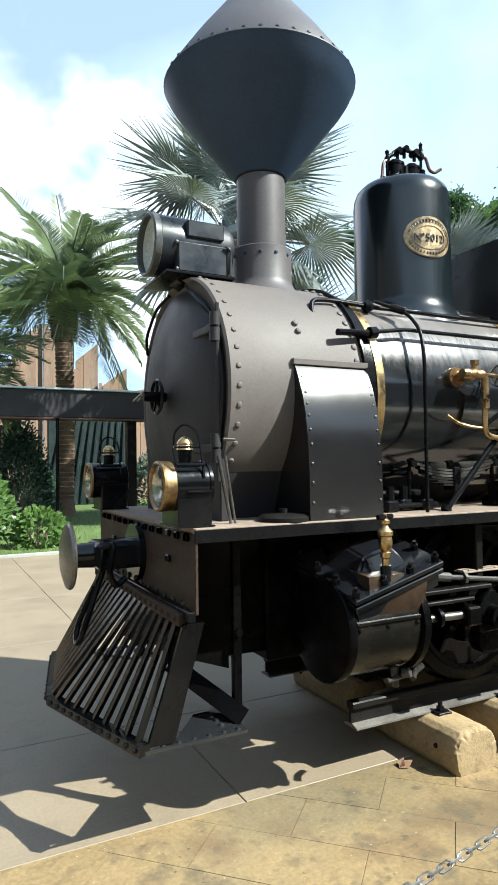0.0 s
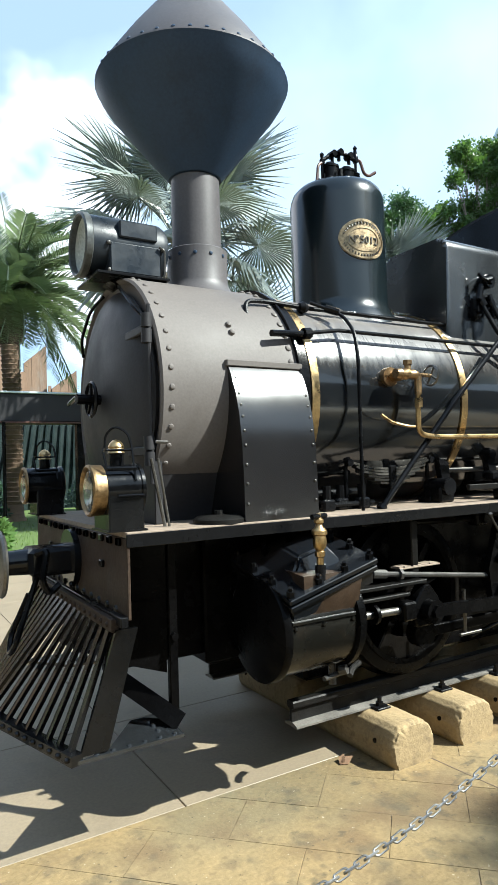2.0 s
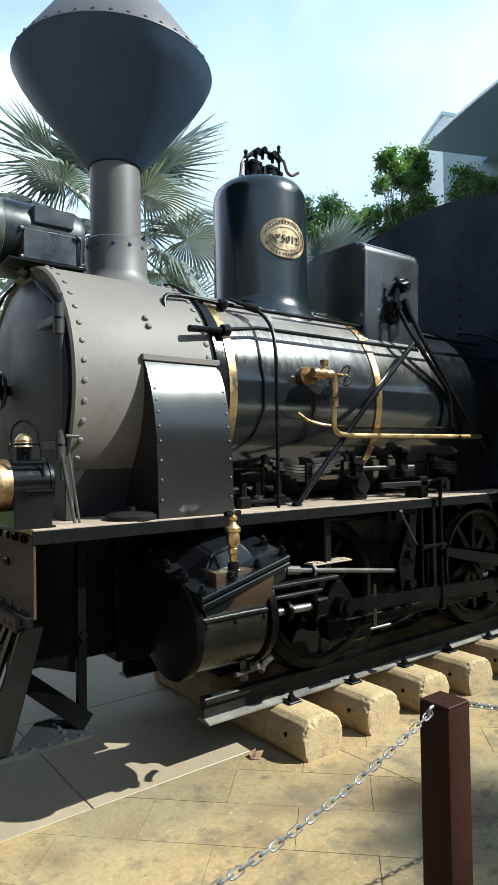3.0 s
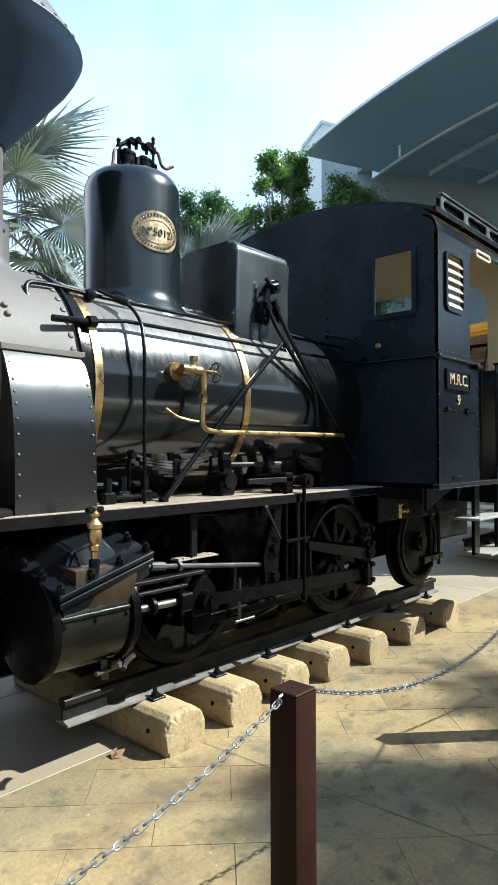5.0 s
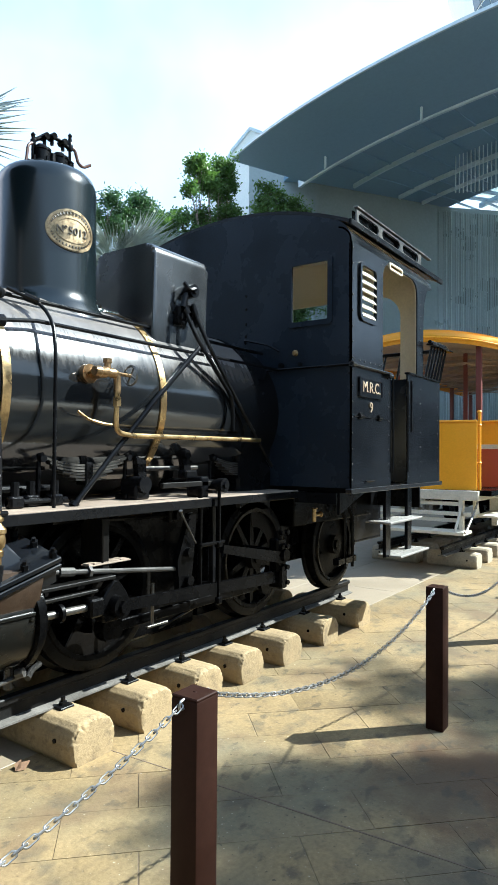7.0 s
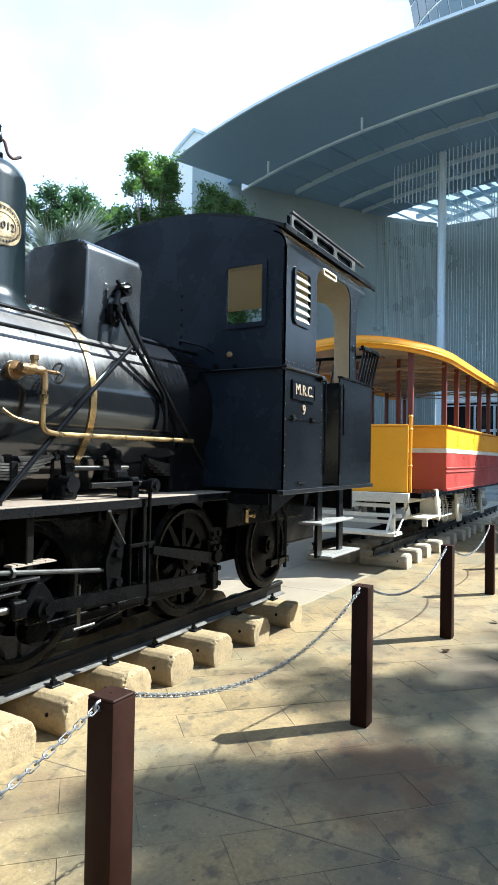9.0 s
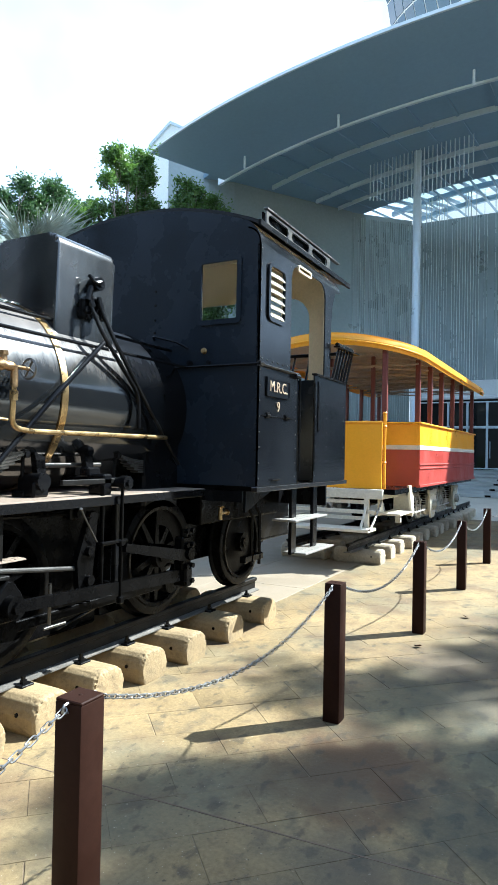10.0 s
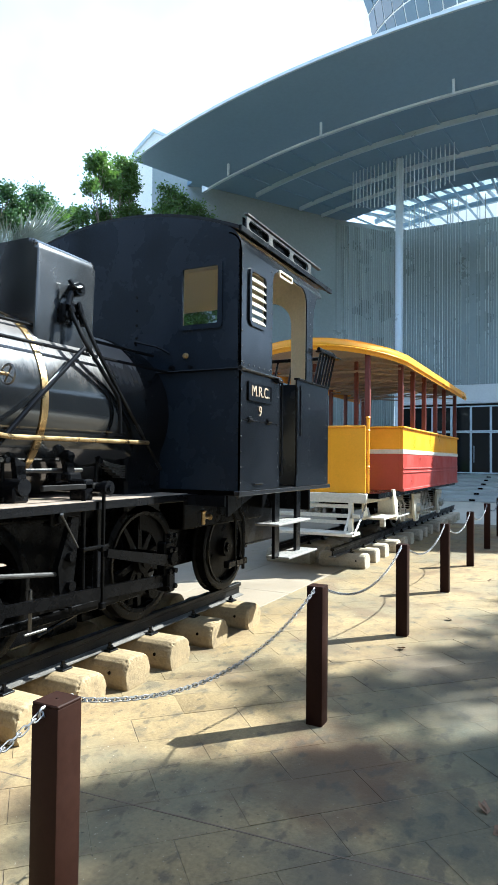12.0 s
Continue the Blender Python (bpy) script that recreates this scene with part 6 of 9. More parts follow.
for s in (-1, 1):
    y = YC + s * (YC - CY0)
    bm = B()
    top = [(6.13, y + s * 0.05, 2.585), (6.50, y + s * 0.06, 2.585), (6.68, y + s * 0.03, 2.585)]
    for p, q in zip(top, top[1:]):
        tube(bm, [p, q], 0.018, 8)
    box(bm, 6.12, 6.70, y - 0.02, y + s * 0.085, 2.555, 2.570, 0.003)
    for k in range(6):
        x = 6.14 + 0.078 * k
        cyl(bm, (x, y, 2.25), (x + 0.06, y + s * 0.05, 2.58), 0.011, seg=6)
    pieces("coal_rail", bm, M_BLACKM, loco, "flared coal rails on the bunker")
bm = B()
for k in range(14):
    y = CY0 + 0.1 + (CY1 - CY0 - 0.2) * k / 13
    cyl(bm, (6.52, y, 2.25), (6.66, y, 2.58), 0.011, seg=6)
cyl(bm, (6.66, CY0, 2.58), (6.66, CY1, 2.58), 0.018, seg=8)
pieces("coal_rail", bm, M_BLACKM, loco)
# roof
bm = B()
n = 28
ys = [2.53 + (2 * YC - 2 * 2.53) * i / n for i in range(n + 1)]
prism(bm, [(y, roof_z(y)) for y in ys] + [(y, roof_z(y) + 0.028) for y in ys[::-1]], "x", 4.648, 6.66)
roof = part("cab_roof", bm, M_BLACK, loco, "shallow curved black cab roof")
bm = B()
ys = [CY0 + 0.10 + (2 * YC - 2 * CY0 - 0.20) * i / n for i in range(n + 1)]
prism(bm, [(y, roof_z(y) - 0.022) for y in ys] + [(y, roof_z(y) - 0.008) for y in ys[::-1]], "x", 4.655, 6.08)
part("ceiling_lining", bm, M_CREAM, roof, "cream boarded cab ceiling")
for s in (-1, 1):
    bm = B()
    y = YC + s * (YC - 2.53)
    box(bm, 4.648, 6.67, y - 0.012, y + 0.012, roof_z(2.53) - 0.012, roof_z(2.53) + 0.034, 0.003)
    part("gutter", bm, M_BLACKM, roof)
    # deflector board with long oval holes
    y = YC + s * (YC - 2.56)
    z0, z1 = roof_z(2.56) + 0.025, roof_z(2.56) + 0.155
    bm = B()
    segs = [(4.81, 5.25), (5.25, 5.69), (5.69, 6.13)]
    for a, b_ in segs:
        hole = rounded(a + 0.035, b_ - 0.035, z0 + 0.028, z1 - 0.028, 0.038, 4)
        m2 = len(hole)
        outer = []
        for px, pz in hole:
            cx, cz = (a + b_) / 2, (z0 + z1) / 2
            dx, dz = px - cx, pz - cz
            k = min((b_ - a) / 2 / max(abs(dx), 1e-6), (z1 - z0) / 2 / max(abs(dz), 1e-6))
            outer.append((cx + dx * k, cz + dz * k))
        ring_prism(bm, outer, hole, "y", y - 0.006, y + 0.006)
    box(bm, 4.805, 6.41, y - 0.018, y + 0.018, z1 - 0.002, z1 + 0.014, 0.003)
    box(bm, 6.13, 6.17, y - 0.006, y + 0.006, z0, z1)
    board = part("roof_board", bm, M_STEEL, roof, "perforated board along the roof edge")
    bm = B()
    box(bm, 4.81, 6.13, y - s * 0.035, y - s * 0.025, z0 - 0.01, z1 - 0.015)
    part("backing_strip", bm, M_GREASE, roof)
# rear frame plates and buffer beam
for s in (-1, 1):
    bm = B()
    box(bm, 6.03, 6.715, YC + s * 0.50, YC + s * 0.512, 0.69, 1.262, 0.003)
    plate_ = part("rear_frame_plate", bm, M_BLACKM, loco, "dusty black frame plate riveted along its foot")
    bm = B()
    for k in range(16):
        knob(bm, (6.06 + 0.042 * k, YC + s * 0.512, 0.705), (0, s, 0), 0.010, 0.008, 6)
    part("rivets", bm, M_BLACKM, plate_, kind="stuff")
bm = B()
box(bm, 6.66, 6.70, YC - 0.95, YC + 0.95, 1.02, 1.262, 0.004)
part("buffer_beam", bm, M_BLACKM, loco, "black rear buffer beam")
# front steps under the cab
for s in (-1, 1):
    yo = YC + s * (YC - 2.60)
    bm = B()
    box(bm, 5.45, 5.55, yo - 0.015, yo + 0.015, 0.685, 1.262, 0.004)
    steps = part("step_hanger", bm, M_BLACKM, loco, "black strap carrying the two cab treads")
    bm = B()
    box(bm, 5.93, 6.03, yo - 0.015, yo + 0.015, 0.685, 1.262, 0.004)
    part("step_hanger", bm, M_BLACKM, loco)
    for z, x0, x1 in ((1.00, 5.30, 6.02), (0.70, 5.52, 6.20)):
        bm = B()
        box(bm, x0, x1, yo - 0.12 if s < 0 else yo - 0.10, yo + 0.10 if s < 0 else yo + 0.12, z - 0.018, z, 0.003)
        for i in range(9):
            for j in range(3):
                knob(bm, (x0 + 0.05 + (x1 - x0 - 0.1) * i / 8, yo - 0.07 + 0.06 * j, z), (0, 0, 1), 0.010, 0.004, 6)
        part("tread", bm, M_TREAD, steps, "pale chequered metal tread")
# gusset and valve under the cab front
for s in (-1, 1):
    y = YC + s * (YC - 2.62)
    bm = B()
    prism(bm, [(4.66, 1.262), (5.15, 1.262), (4.95, 1.20), (4.66, 1.10)], "y", y - 0.01, y + 0.01)
    box(bm, 4.62, 4.70, min(y, y - s * 0.35), max(y, y - s * 0.35), 1.18, 1.262)
    part("gusset", bm, M_BLACKM, loco)
bm = B()
cyl(bm, (4.72, 2.86, 1.03), (4.72, 2.86, 1.13), 0.017, seg=12)
cyl(bm, (4.72, 2.86, 1.08), (4.81, 2.86, 1.08), 0.013, seg=12)
lathe(bm, [(0.0, 0.0), (0.022, 0.002), (0.024, 0.012), (0.016, 0.022), (0.0, 0.025)], (4.81, 2.86, 1.08), "x", 14)
box(bm, 4.705, 4.735, 2.835, 2.885, 1.125, 1.137, 0.003)
part("water_cock", bm, M_BRASS, loco, "brass water cock")
bm = B()
for x in (5.60, 5.75):
    tube(bm, bend([(x, 3.08, 1.24), (x, 3.08, 1.05), (x + 0.04, 3.06, 0.98), (x + 0.04, 3.06, 0.52)], 0.03), 0.016, 8)
box(bm, 5.50, 5.86, 3.05, 3.11, 0.56, 0.62, 0.006)
box(bm, 5.45, 5.95, 3.20, 3.24, 0.95, 1.22, 0.01)
part("guard_iron", bm, M_BLACKM, loco)
# hand lamps on the front deck
lamp = thing("signal_lantern", (1.165, 3.085, 1.272), "black tin lantern with brass-rimmed lens on the running board", "lantern", "front lanterns")
lx, ly, lz = 1.165, 3.085, 1.272
bm = B()
box(bm, lx - 0.068, lx + 0.080, ly - 0.098, ly + 0.098, lz, lz + 0.150, 0.006)
box(bm, lx - 0.076, lx + 0.090, ly - 0.105, ly + 0.105, lz, lz + 0.006)
lathe(bm, [(0.0, -0.075), (0.088, -0.075), (0.098, -0.072), (0.101, -0.068), (0.101, 0.072), (0.106, 0.074), (0.106, 0.088), (0.101, 0.090), (0.090, 0.095), (0.0, 0.095)], (lx, ly, lz + 0.165), "x", 32)
part("body", bm, M_TIN, lamp)
bm = B()
lathe(bm, [(0.092, -0.112), (0.103, -0.112), (0.102, -0.104), (0.102, -0.070), (0.088, -0.074)], (lx, ly, lz + 0.165), "x", 32)
part("rim", bm, M_LAMPBRASS, lamp, "tarnished brass lens rim")
bm = B()
lathe(bm, [(0.086, -0.112), (0.088, -0.120), (0.095, -0.127), (0.104, -0.122), (0.105, -0.112), (0.092, -0.111)], (lx, ly, lz + 0.165), "x", 32)
part("bezel", bm, M_LAMPBRASS, lamp, "darkened brass lens bezel")
bm = B()
lathe(bm, [(0.0, -0.131), (0.05, -0.127), (0.088, -0.114)], (lx, ly, lz + 0.165), "x", 28)
part("lens", bm, M_LENS, lamp, "clear lens")
bm = B()
lathe(bm, [(0.0, -0.080), (0.05, -0.088), (0.084, -0.112)], (lx, ly, lz + 0.165), "x", 28)
part("reflector", bm, M_DIMSILVER, lamp)
bm = B()
cyl(bm, (lx + 0.0, ly, lz + 0.25), (lx, ly, lz + 0.318), 0.030, seg=20)
part("chimney", bm, M_BLACKM, lamp)
bm = B()
lathe(bm, [(0.026, 0.308), (0.036, 0.314), (0.032, 0.321), (0.036, 0.327), (0.031, 0.334), (0.034, 0.340), (0.027, 0.354), (0.014, 0.366), (0.0, 0.370)], (lx, ly, lz), "z", 24)
part("cap", bm, M_BRASS, lamp, "ribbed brass cap")
bm = B()
tube(bm, bend([(lx + 0.045, ly - 0.098, lz + 0.20), (lx + 0.045, ly - 0.06, lz + 0.34), (lx + 0.035, ly - 0.045, lz + 0.395), (lx - 0.01, ly - 0.02, lz + 0.425), (lx - 0.045, ly + 0.0, lz + 0.39), (lx - 0.05, ly + 0.0, lz + 0.31)], 0.035), 0.005, 6)
tube(bm, bend([(lx - 0.07, ly - 0.09, lz + 0.25), (lx - 0.08, ly - 0.07, lz + 0.33), (lx - 0.06, ly - 0.04, lz + 0.325), (lx + 0.05, ly - 0.06, lz + 0.325)], 0.03), 0.005, 6)
cyl(bm, (lx - 0.07, ly - 0.09, lz + 0.25), (lx + 0.05, ly - 0.09, lz + 0.25), 0.008, seg=6)
cyl(bm, (lx - 0.03, ly - 0.108, lz + 0.142), (lx + 0.075, ly - 0.108, lz + 0.142), 0.005, seg=6)
part("wire_handle", bm, M_BLACKM, lamp)
far_lamp = copy_thing(lamp, pose(lx, 2 * YC - ly, lz))
for ob in far_lamp.children:
    if ob.name.startswith("rim"):
        ob.material_slots[0].link = "OBJECT"
        ob.material_slots[0].material = M_TIN
        tagged(ob, "blackened lens rim")

# ---- track under the locomotive ----
RY = 3.255


def rail(x0, x1, y, label, z=0.205):
    """A flat-bottomed rail: foot, web and head."""
    ob = thing("rail", ((x0 + x1) / 2, y, z), label, "rail", "rails")
    for name, poly, m_ in (("foot", [(-0.055, 0), (0.055, 0), (0.055, 0.009), (0.012, 0.022), (-0.012, 0.022), (-0.055, 0.009)], M_RAILTOP), ("web", [(-0.012, 0.0225), (0.012, 0.0225), (0.009, 0.03), (0.009, 0.082), (-0.009, 0.082), (-0.009, 0.03)], M_RAIL), ("head", [(-0.010, 0.0825), (0.010, 0.0825), (0.028, 0.094), (0.028, 0.118), (0.022, 0.125), (-0.022, 0.125), (-0.028, 0.118), (-0.028, 0.094)], M_RAIL)):
        bm = B()
        prism(bm, [(y + p, z + q) for p, q in poly], "x", x0, x1)
        part(name, bm, m_, ob)
    return ob


for y in (RY, 2 * YC - RY):
    rail(2.10, 6.08, y, "short dark rusty flat-bottomed rail on concrete sleepers")
for y in (RY, 2 * YC - RY):
    rail(8.85, 19.0, y, "dark flat-bottomed rail under the yellow tramcar")


def sleeper(x, y0, seed, far=False, wide=0.296, high=0.205, long_=0.70, material=None):
    """One rough-cast concrete block under a rail, pitted and chipped at its edges."""
    rnd = random.Random(seed)
    bm = B()
    w2 = wide / 2
    line = [(-w2 + 0.026, 0.0), (-w2 + 0.008, high * 0.14), (-w2, high * 0.5), (-w2 + 0.010, high * 0.68), (-w2 + 0.030, high * 0.85), (-w2 + 0.060, high * 0.96), (-w2 + 0.095, high), (0.0, high * 1.01)]
    line += [(-p, q) for p, q in line[-2::-1]]
    prof = []
    for (a, b_), (c, d) in zip(line, line[1:]):
        prof += [(a + (c - a) * k / 5, b_ + (d - b_) * k / 5) for k in range(5)]
    prof.append(line[-1])
    ends = [0.0, 0.004, 0.008, 0.013, 0.018, 0.024, 0.031, 0.04, 0.05, 0.064, 0.08, 0.105, 0.135, 0.17, 0.21, 0.26, 0.31]
    ys = [(y0, 0.55), (y0, 0.8)] + [(y0 + d, 1.0) for d in ends] + [(y0 + long_ - d, 1.0) for d in ends[::-1]] + [(y0 + long_, 0.8), (y0 + long_, 0.55)]
    rows_ = []
    for y, face in ys:
        near_end = min(y - y0, y0 + long_ - y)
        shrink = face * (1 - 0.10 * max(0.0, 1 - near_end / 0.035) ** 2)
        row = []
        for px, pz in prof:
            edge = max(0.0, 1 - near_end / 0.055) * (0.55 + 0.45 * (pz > high * 0.6))
            at = Vector((52 * px + seed, 52 * y, 52 * pz))
            pit = max(0.0, noise.noise(at) + 0.10) * edge * 1.3 + 0.35 * edge * max(0.0, noise.noise(at * 2.3)) + 0.12 * noise.noise(at * 0.25)
            in_ = 0.008 * pit
            zc = high * 0.45
            row.append(bm.verts.new((x + px * shrink * (1 - in_ / w2) + rnd.uniform(-0.0015, 0.0015), y + (in_ if y - y0 < long_ / 2 else -in_) * 0.8 * (near_end < 0.012) * (face == 1.0), max(0.0, zc + (pz - zc) * (1 - (1 - shrink) * 0.9) * (1 - in_ / zc) if pz > 0 else (zc * (1 - face) if face < 1 else 0.0)))))
        rows_.append(row)
    for a, b_ in zip(rows_, rows_[1:]):
        for k in range(len(prof) - 1):
            bm.faces.new((a[k], a[k + 1], b_[k + 1], b_[k]))
        bm.faces.new((a[-1], a[0], b_[0], b_[-1]))
    bm.faces.new(rows_[0])
    bm.faces.new(rows_[-1][::-1])
    if far:
        for v in bm.verts:
            v.co.y = 2 * YC - v.co.y
    ob = thing("sleeper", (x, 2 * YC - y0 if far else y0, 0), "rough sandy concrete sleeper block with pitted, chipped edges under the rail", "sleeper", "concrete sleepers")
    part("block", bm, material or M_CONC, ob)
    yy = 2 * YC - RY if far else RY
    bm = B()
    for s in (-1, 1):
        box(bm, x - 0.045, x + 0.045, yy + s * 0.055, yy + s * 0.115, high - 0.004, high + 0.012, 0.003)
        cyl(bm, (x, yy + s * 0.075, high), (x, yy + s * 0.075, high + 0.055), 0.012, seg=8)
        cyl(bm, (x, yy + s * 0.075, high + 0.012), (x, yy + s * 0.075, high + 0.03), 0.022, seg=6)
    pieces("clip", bm, M_BLACKM, ob, "bolted clip holding the rail")
    bm = B()
    yh = 2 * YC - y0 - 0.13 if far else y0 + 0.13
    cyl(bm, (x - w2 - 0.003, yh, 0.11), (x - w2 + 0.01, yh, 0.11), 0.012, seg=10)
    part("lifting_hole", bm, M_GREASE, ob)
    return ob


for k, (x, y0) in enumerate(((2.622, 2.930), (3.095, 2.940), (3.565, 2.945), (4.02, 2.935), (4.50, 2.91), (5.115, 2.92), (5.78, 2.93))):
    sleeper(x, y0, 11 + k)
    sleeper(x, y0, 71 + k, True)
for k in range(15):
    sleeper(9.45 + 0.62 * k, 2.93 + 0.02 * (k % 3), 40 + k, material=M_PALECONC)
    sleeper(9.45 + 0.62 * k, 2.93 + 0.02 * (k % 3), 140 + k, True, material=M_PALECONC)
# ---- post and chain barrier ----
PY = 1.66
POSTS = [1.886 + 2.134 * i for i in range(-1, 8)]


def chain(x0, x1, y, z0, z1, sag, label):
    """A row of interlocked oval links hung between two posts."""
    pts = []
    for i in range(401):
        t = i / 400
        pts.append(Vector((x0 + (x1 - x0) * t, y, z0 + (z1 - z0) * t - 4 * sag * t * (1 - t))))
    dist = [0.0]
    for a, b_ in zip(pts, pts[1:]):
        dist.append(dist[-1] + (b_ - a).length)
    pitch = dist[-1] / round(dist[-1] / 0.0285)
    path = []
    for i in range(12):
        a = 2 * math.pi * i / 12
        path.append((0.0105 * math.cos(a) + (0.0095 if math.cos(a) > 0 else -0.0095), 0.0082 * math.sin(a)))
    bm = B()
    k, count = 0, round(dist[-1] / pitch)
    for c in range(count):
        s = (c + 0.5) * pitch
        while dist[k + 1] < s:
            k += 1
        p = pts[k].lerp(pts[k + 1], (s - dist[k]) / (dist[k + 1] - dist[k]))
        w = (pts[k + 1] - pts[k]).normalized()
        u = Vector((0, 1, 0))
        v = w.cross(u)
        if c % 2:
            u, v = (u + v).normalized(), (v - u).normalized()
        else:
            u, v = (u - v).normalized(), (u + v).normalized()
        rings = []
        for i, (a, b_) in enumerate(path):
            q = p + w * a + u * b_
            out = (w * (a * 0.6) + u * b_).normalized()
            rings.append([bm.verts.new(q + 0.0029 * (math.cos(t) * out + math.sin(t) * v)) for t in (2 * math.pi * j / 5 for j in range(5))])
        for i in range(12):
            a, b_ = rings[i], rings[(i + 1) % 12]
            for j in range(5):
                bm.faces.new((a[j], a[(j + 1) % 5], b_[(j + 1) % 5], b_[j]))
    return solid("chain", bm, M_CHAIN, label, "chain", group="barrier chains")


POST_TOP = [0.80, 0.835, 0.80, 0.80, 0.80, 0.80, 0.80, 0.80, 0.80]


def barrier_post(x, top):
    """A square tube with a lid let into its top and an eye bolt on either side."""
    post = thing("barrier_post", (x, PY, 0), "square brown-painted steel barrier post bolted to the paving", "post", "barrier posts")
    bm = B()
    box(bm, x - 0.05, x + 0.05, PY - 0.05, PY + 0.05, 0.0, top - 0.008, 0.006, 2)
    part("post_tube", bm, M_POST, post)
    bm = B()
    box(bm, x - 0.049, x + 0.049, PY - 0.049, PY + 0.049, top - 0.010, top, 0.003)
    knob(bm, (x, PY, top), (0, 0, 1), 0.006, 0.004)
    part("cap", bm, M_POST, post)
    bm = B()
    for s in (-1, 1):
        tube(bm, bend([(x + s * 0.048, PY, top - 0.008), (x + s * 0.068, PY, top - 0.010), (x + s * 0.071, PY, top - 0.032), (x + s * 0.050, PY, top - 0.034)], 0.012), 0.0045, 6)
    pieces("eye_bolt", bm, M_CHAIN, post)


for x, top in zip(POSTS, POST_TOP):
    barrier_post(x, top)
for a, b_, ta, tb in zip(POSTS, POSTS[1:], POST_TOP, POST_TOP[1:]):
    chain(a + 0.062, b_ - 0.062, PY, ta - 0.022, tb - 0.022, 0.178, "galvanised steel link chain hanging between two brown posts")

# ---- tramcar ----
tram = thing("tramcar", (12.7, YC, 0.33), "open-sided yellow, white and red tramcar under a curved yellow roof", "tramcar")
TY0, TX0, TX1 = 2.60, 10.17, 15.35
TY1 = 2 * YC - TY0
for name, z0, z1, m_, lab, out in (("upper_panel", 1.712, 2.035, M_YELLOW, "glossy yellow upper side panel", 0.0), ("waist_band", 1.645, 1.712, M_WHITE, "white waist band", 0.006), ("lower_panel", 1.075, 1.645, M_RED, "dull red lower side panel", 0.0)):
    bm = B()
    box(bm, TX0 - out, TX1 + out, TY0 - out, TY0 + 0.05, z0, z1, 0.003)
    box(bm, TX0 - out, TX1 + out, TY1 - 0.05, TY1 + out, z0, z1, 0.003)
    box(bm, TX0 - out, TX0 + 0.05, TY0 + 0.05, TY1 - 0.05, z0, z1, 0.003)
    box(bm, TX1 - 0.05, TX1 + out, TY0 + 0.05, TY1 - 0.05, z0, z1, 0.003)
    pieces(name, bm, m_, tram, lab)
bm = B()
for z in (1.36, 1.42):
    box(bm, TX0 - 0.012, TX1 + 0.012, TY0 - 0.014, TY0, z - 0.012, z + 0.012, 0.005)
box(bm, TX0 - 0.02, TX1 + 0.02, TY0 - 0.02, TY0, 1.075, 1.115, 0.005)
pieces("moulding", bm, M_RED, tram)
bm = B()
box(bm, TX0 - 0.03, TX1 + 0.03, TY0 - 0.03, TY0 + 0.08, 2.035, 2.065, 0.008)
box(bm, TX0 - 0.03, TX0 + 0.08, TY0 + 0.08, TY1 - 0.08, 2.035, 2.065, 0.008)
box(bm, TX0 - 0.03, TX1 + 0.03, TY1 - 0.08, TY1 + 0.03, 2.035, 2.065, 0.008)
pieces("capping_rail", bm, M_YELLOW, tram)
bm = B()
box(bm, 8.98, TX1, TY0 + 0.05, TY1 - 0.05, 1.02, 1.09, 0.004)
part("tram_floor", bm, M_GREASE, tram)
# roof posts
for x in (TX0 + 0.05, 11.05, 11.95, 13.0, 13.95, TX1 - 0.06):
    for y in (TY0 + 0.05, TY1 - 0.05):
        bm = B()
        box(bm, x - 0.036, x + 0.036, y - 0.036, y + 0.036, 2.06, 3.02, 0.008)
        part("roof_post", bm, M_MAROON, tram, "maroon roof post")
for y in (2.85, 2 * YC - 2.85):
    bm = B()
    box(bm, 9.10, 9.17, y - 0.036, y + 0.036, 2.02, 3.06, 0.008)
    part("roof_post", bm, M_MAROON, tram, "maroon roof post")
for y in (3.35, 4.05):
    bm = B()
    box(bm, TX0 + 0.02, TX0 + 0.08, y - 0.03, y + 0.03, 2.06, 3.10, 0.006)
    part("roof_post", bm, M_MAROON, tram, "maroon roof post")


def tram_roof_z(y):
    return 3.02 + 0.155 * (1 - ((y - YC) / 1.24) ** 2)


def tram_edge(y):
    return 10.05 - 1.30 * math.sqrt(max(0.0, 1 - ((y - YC) / 1.245) ** 2)) ** 0.8


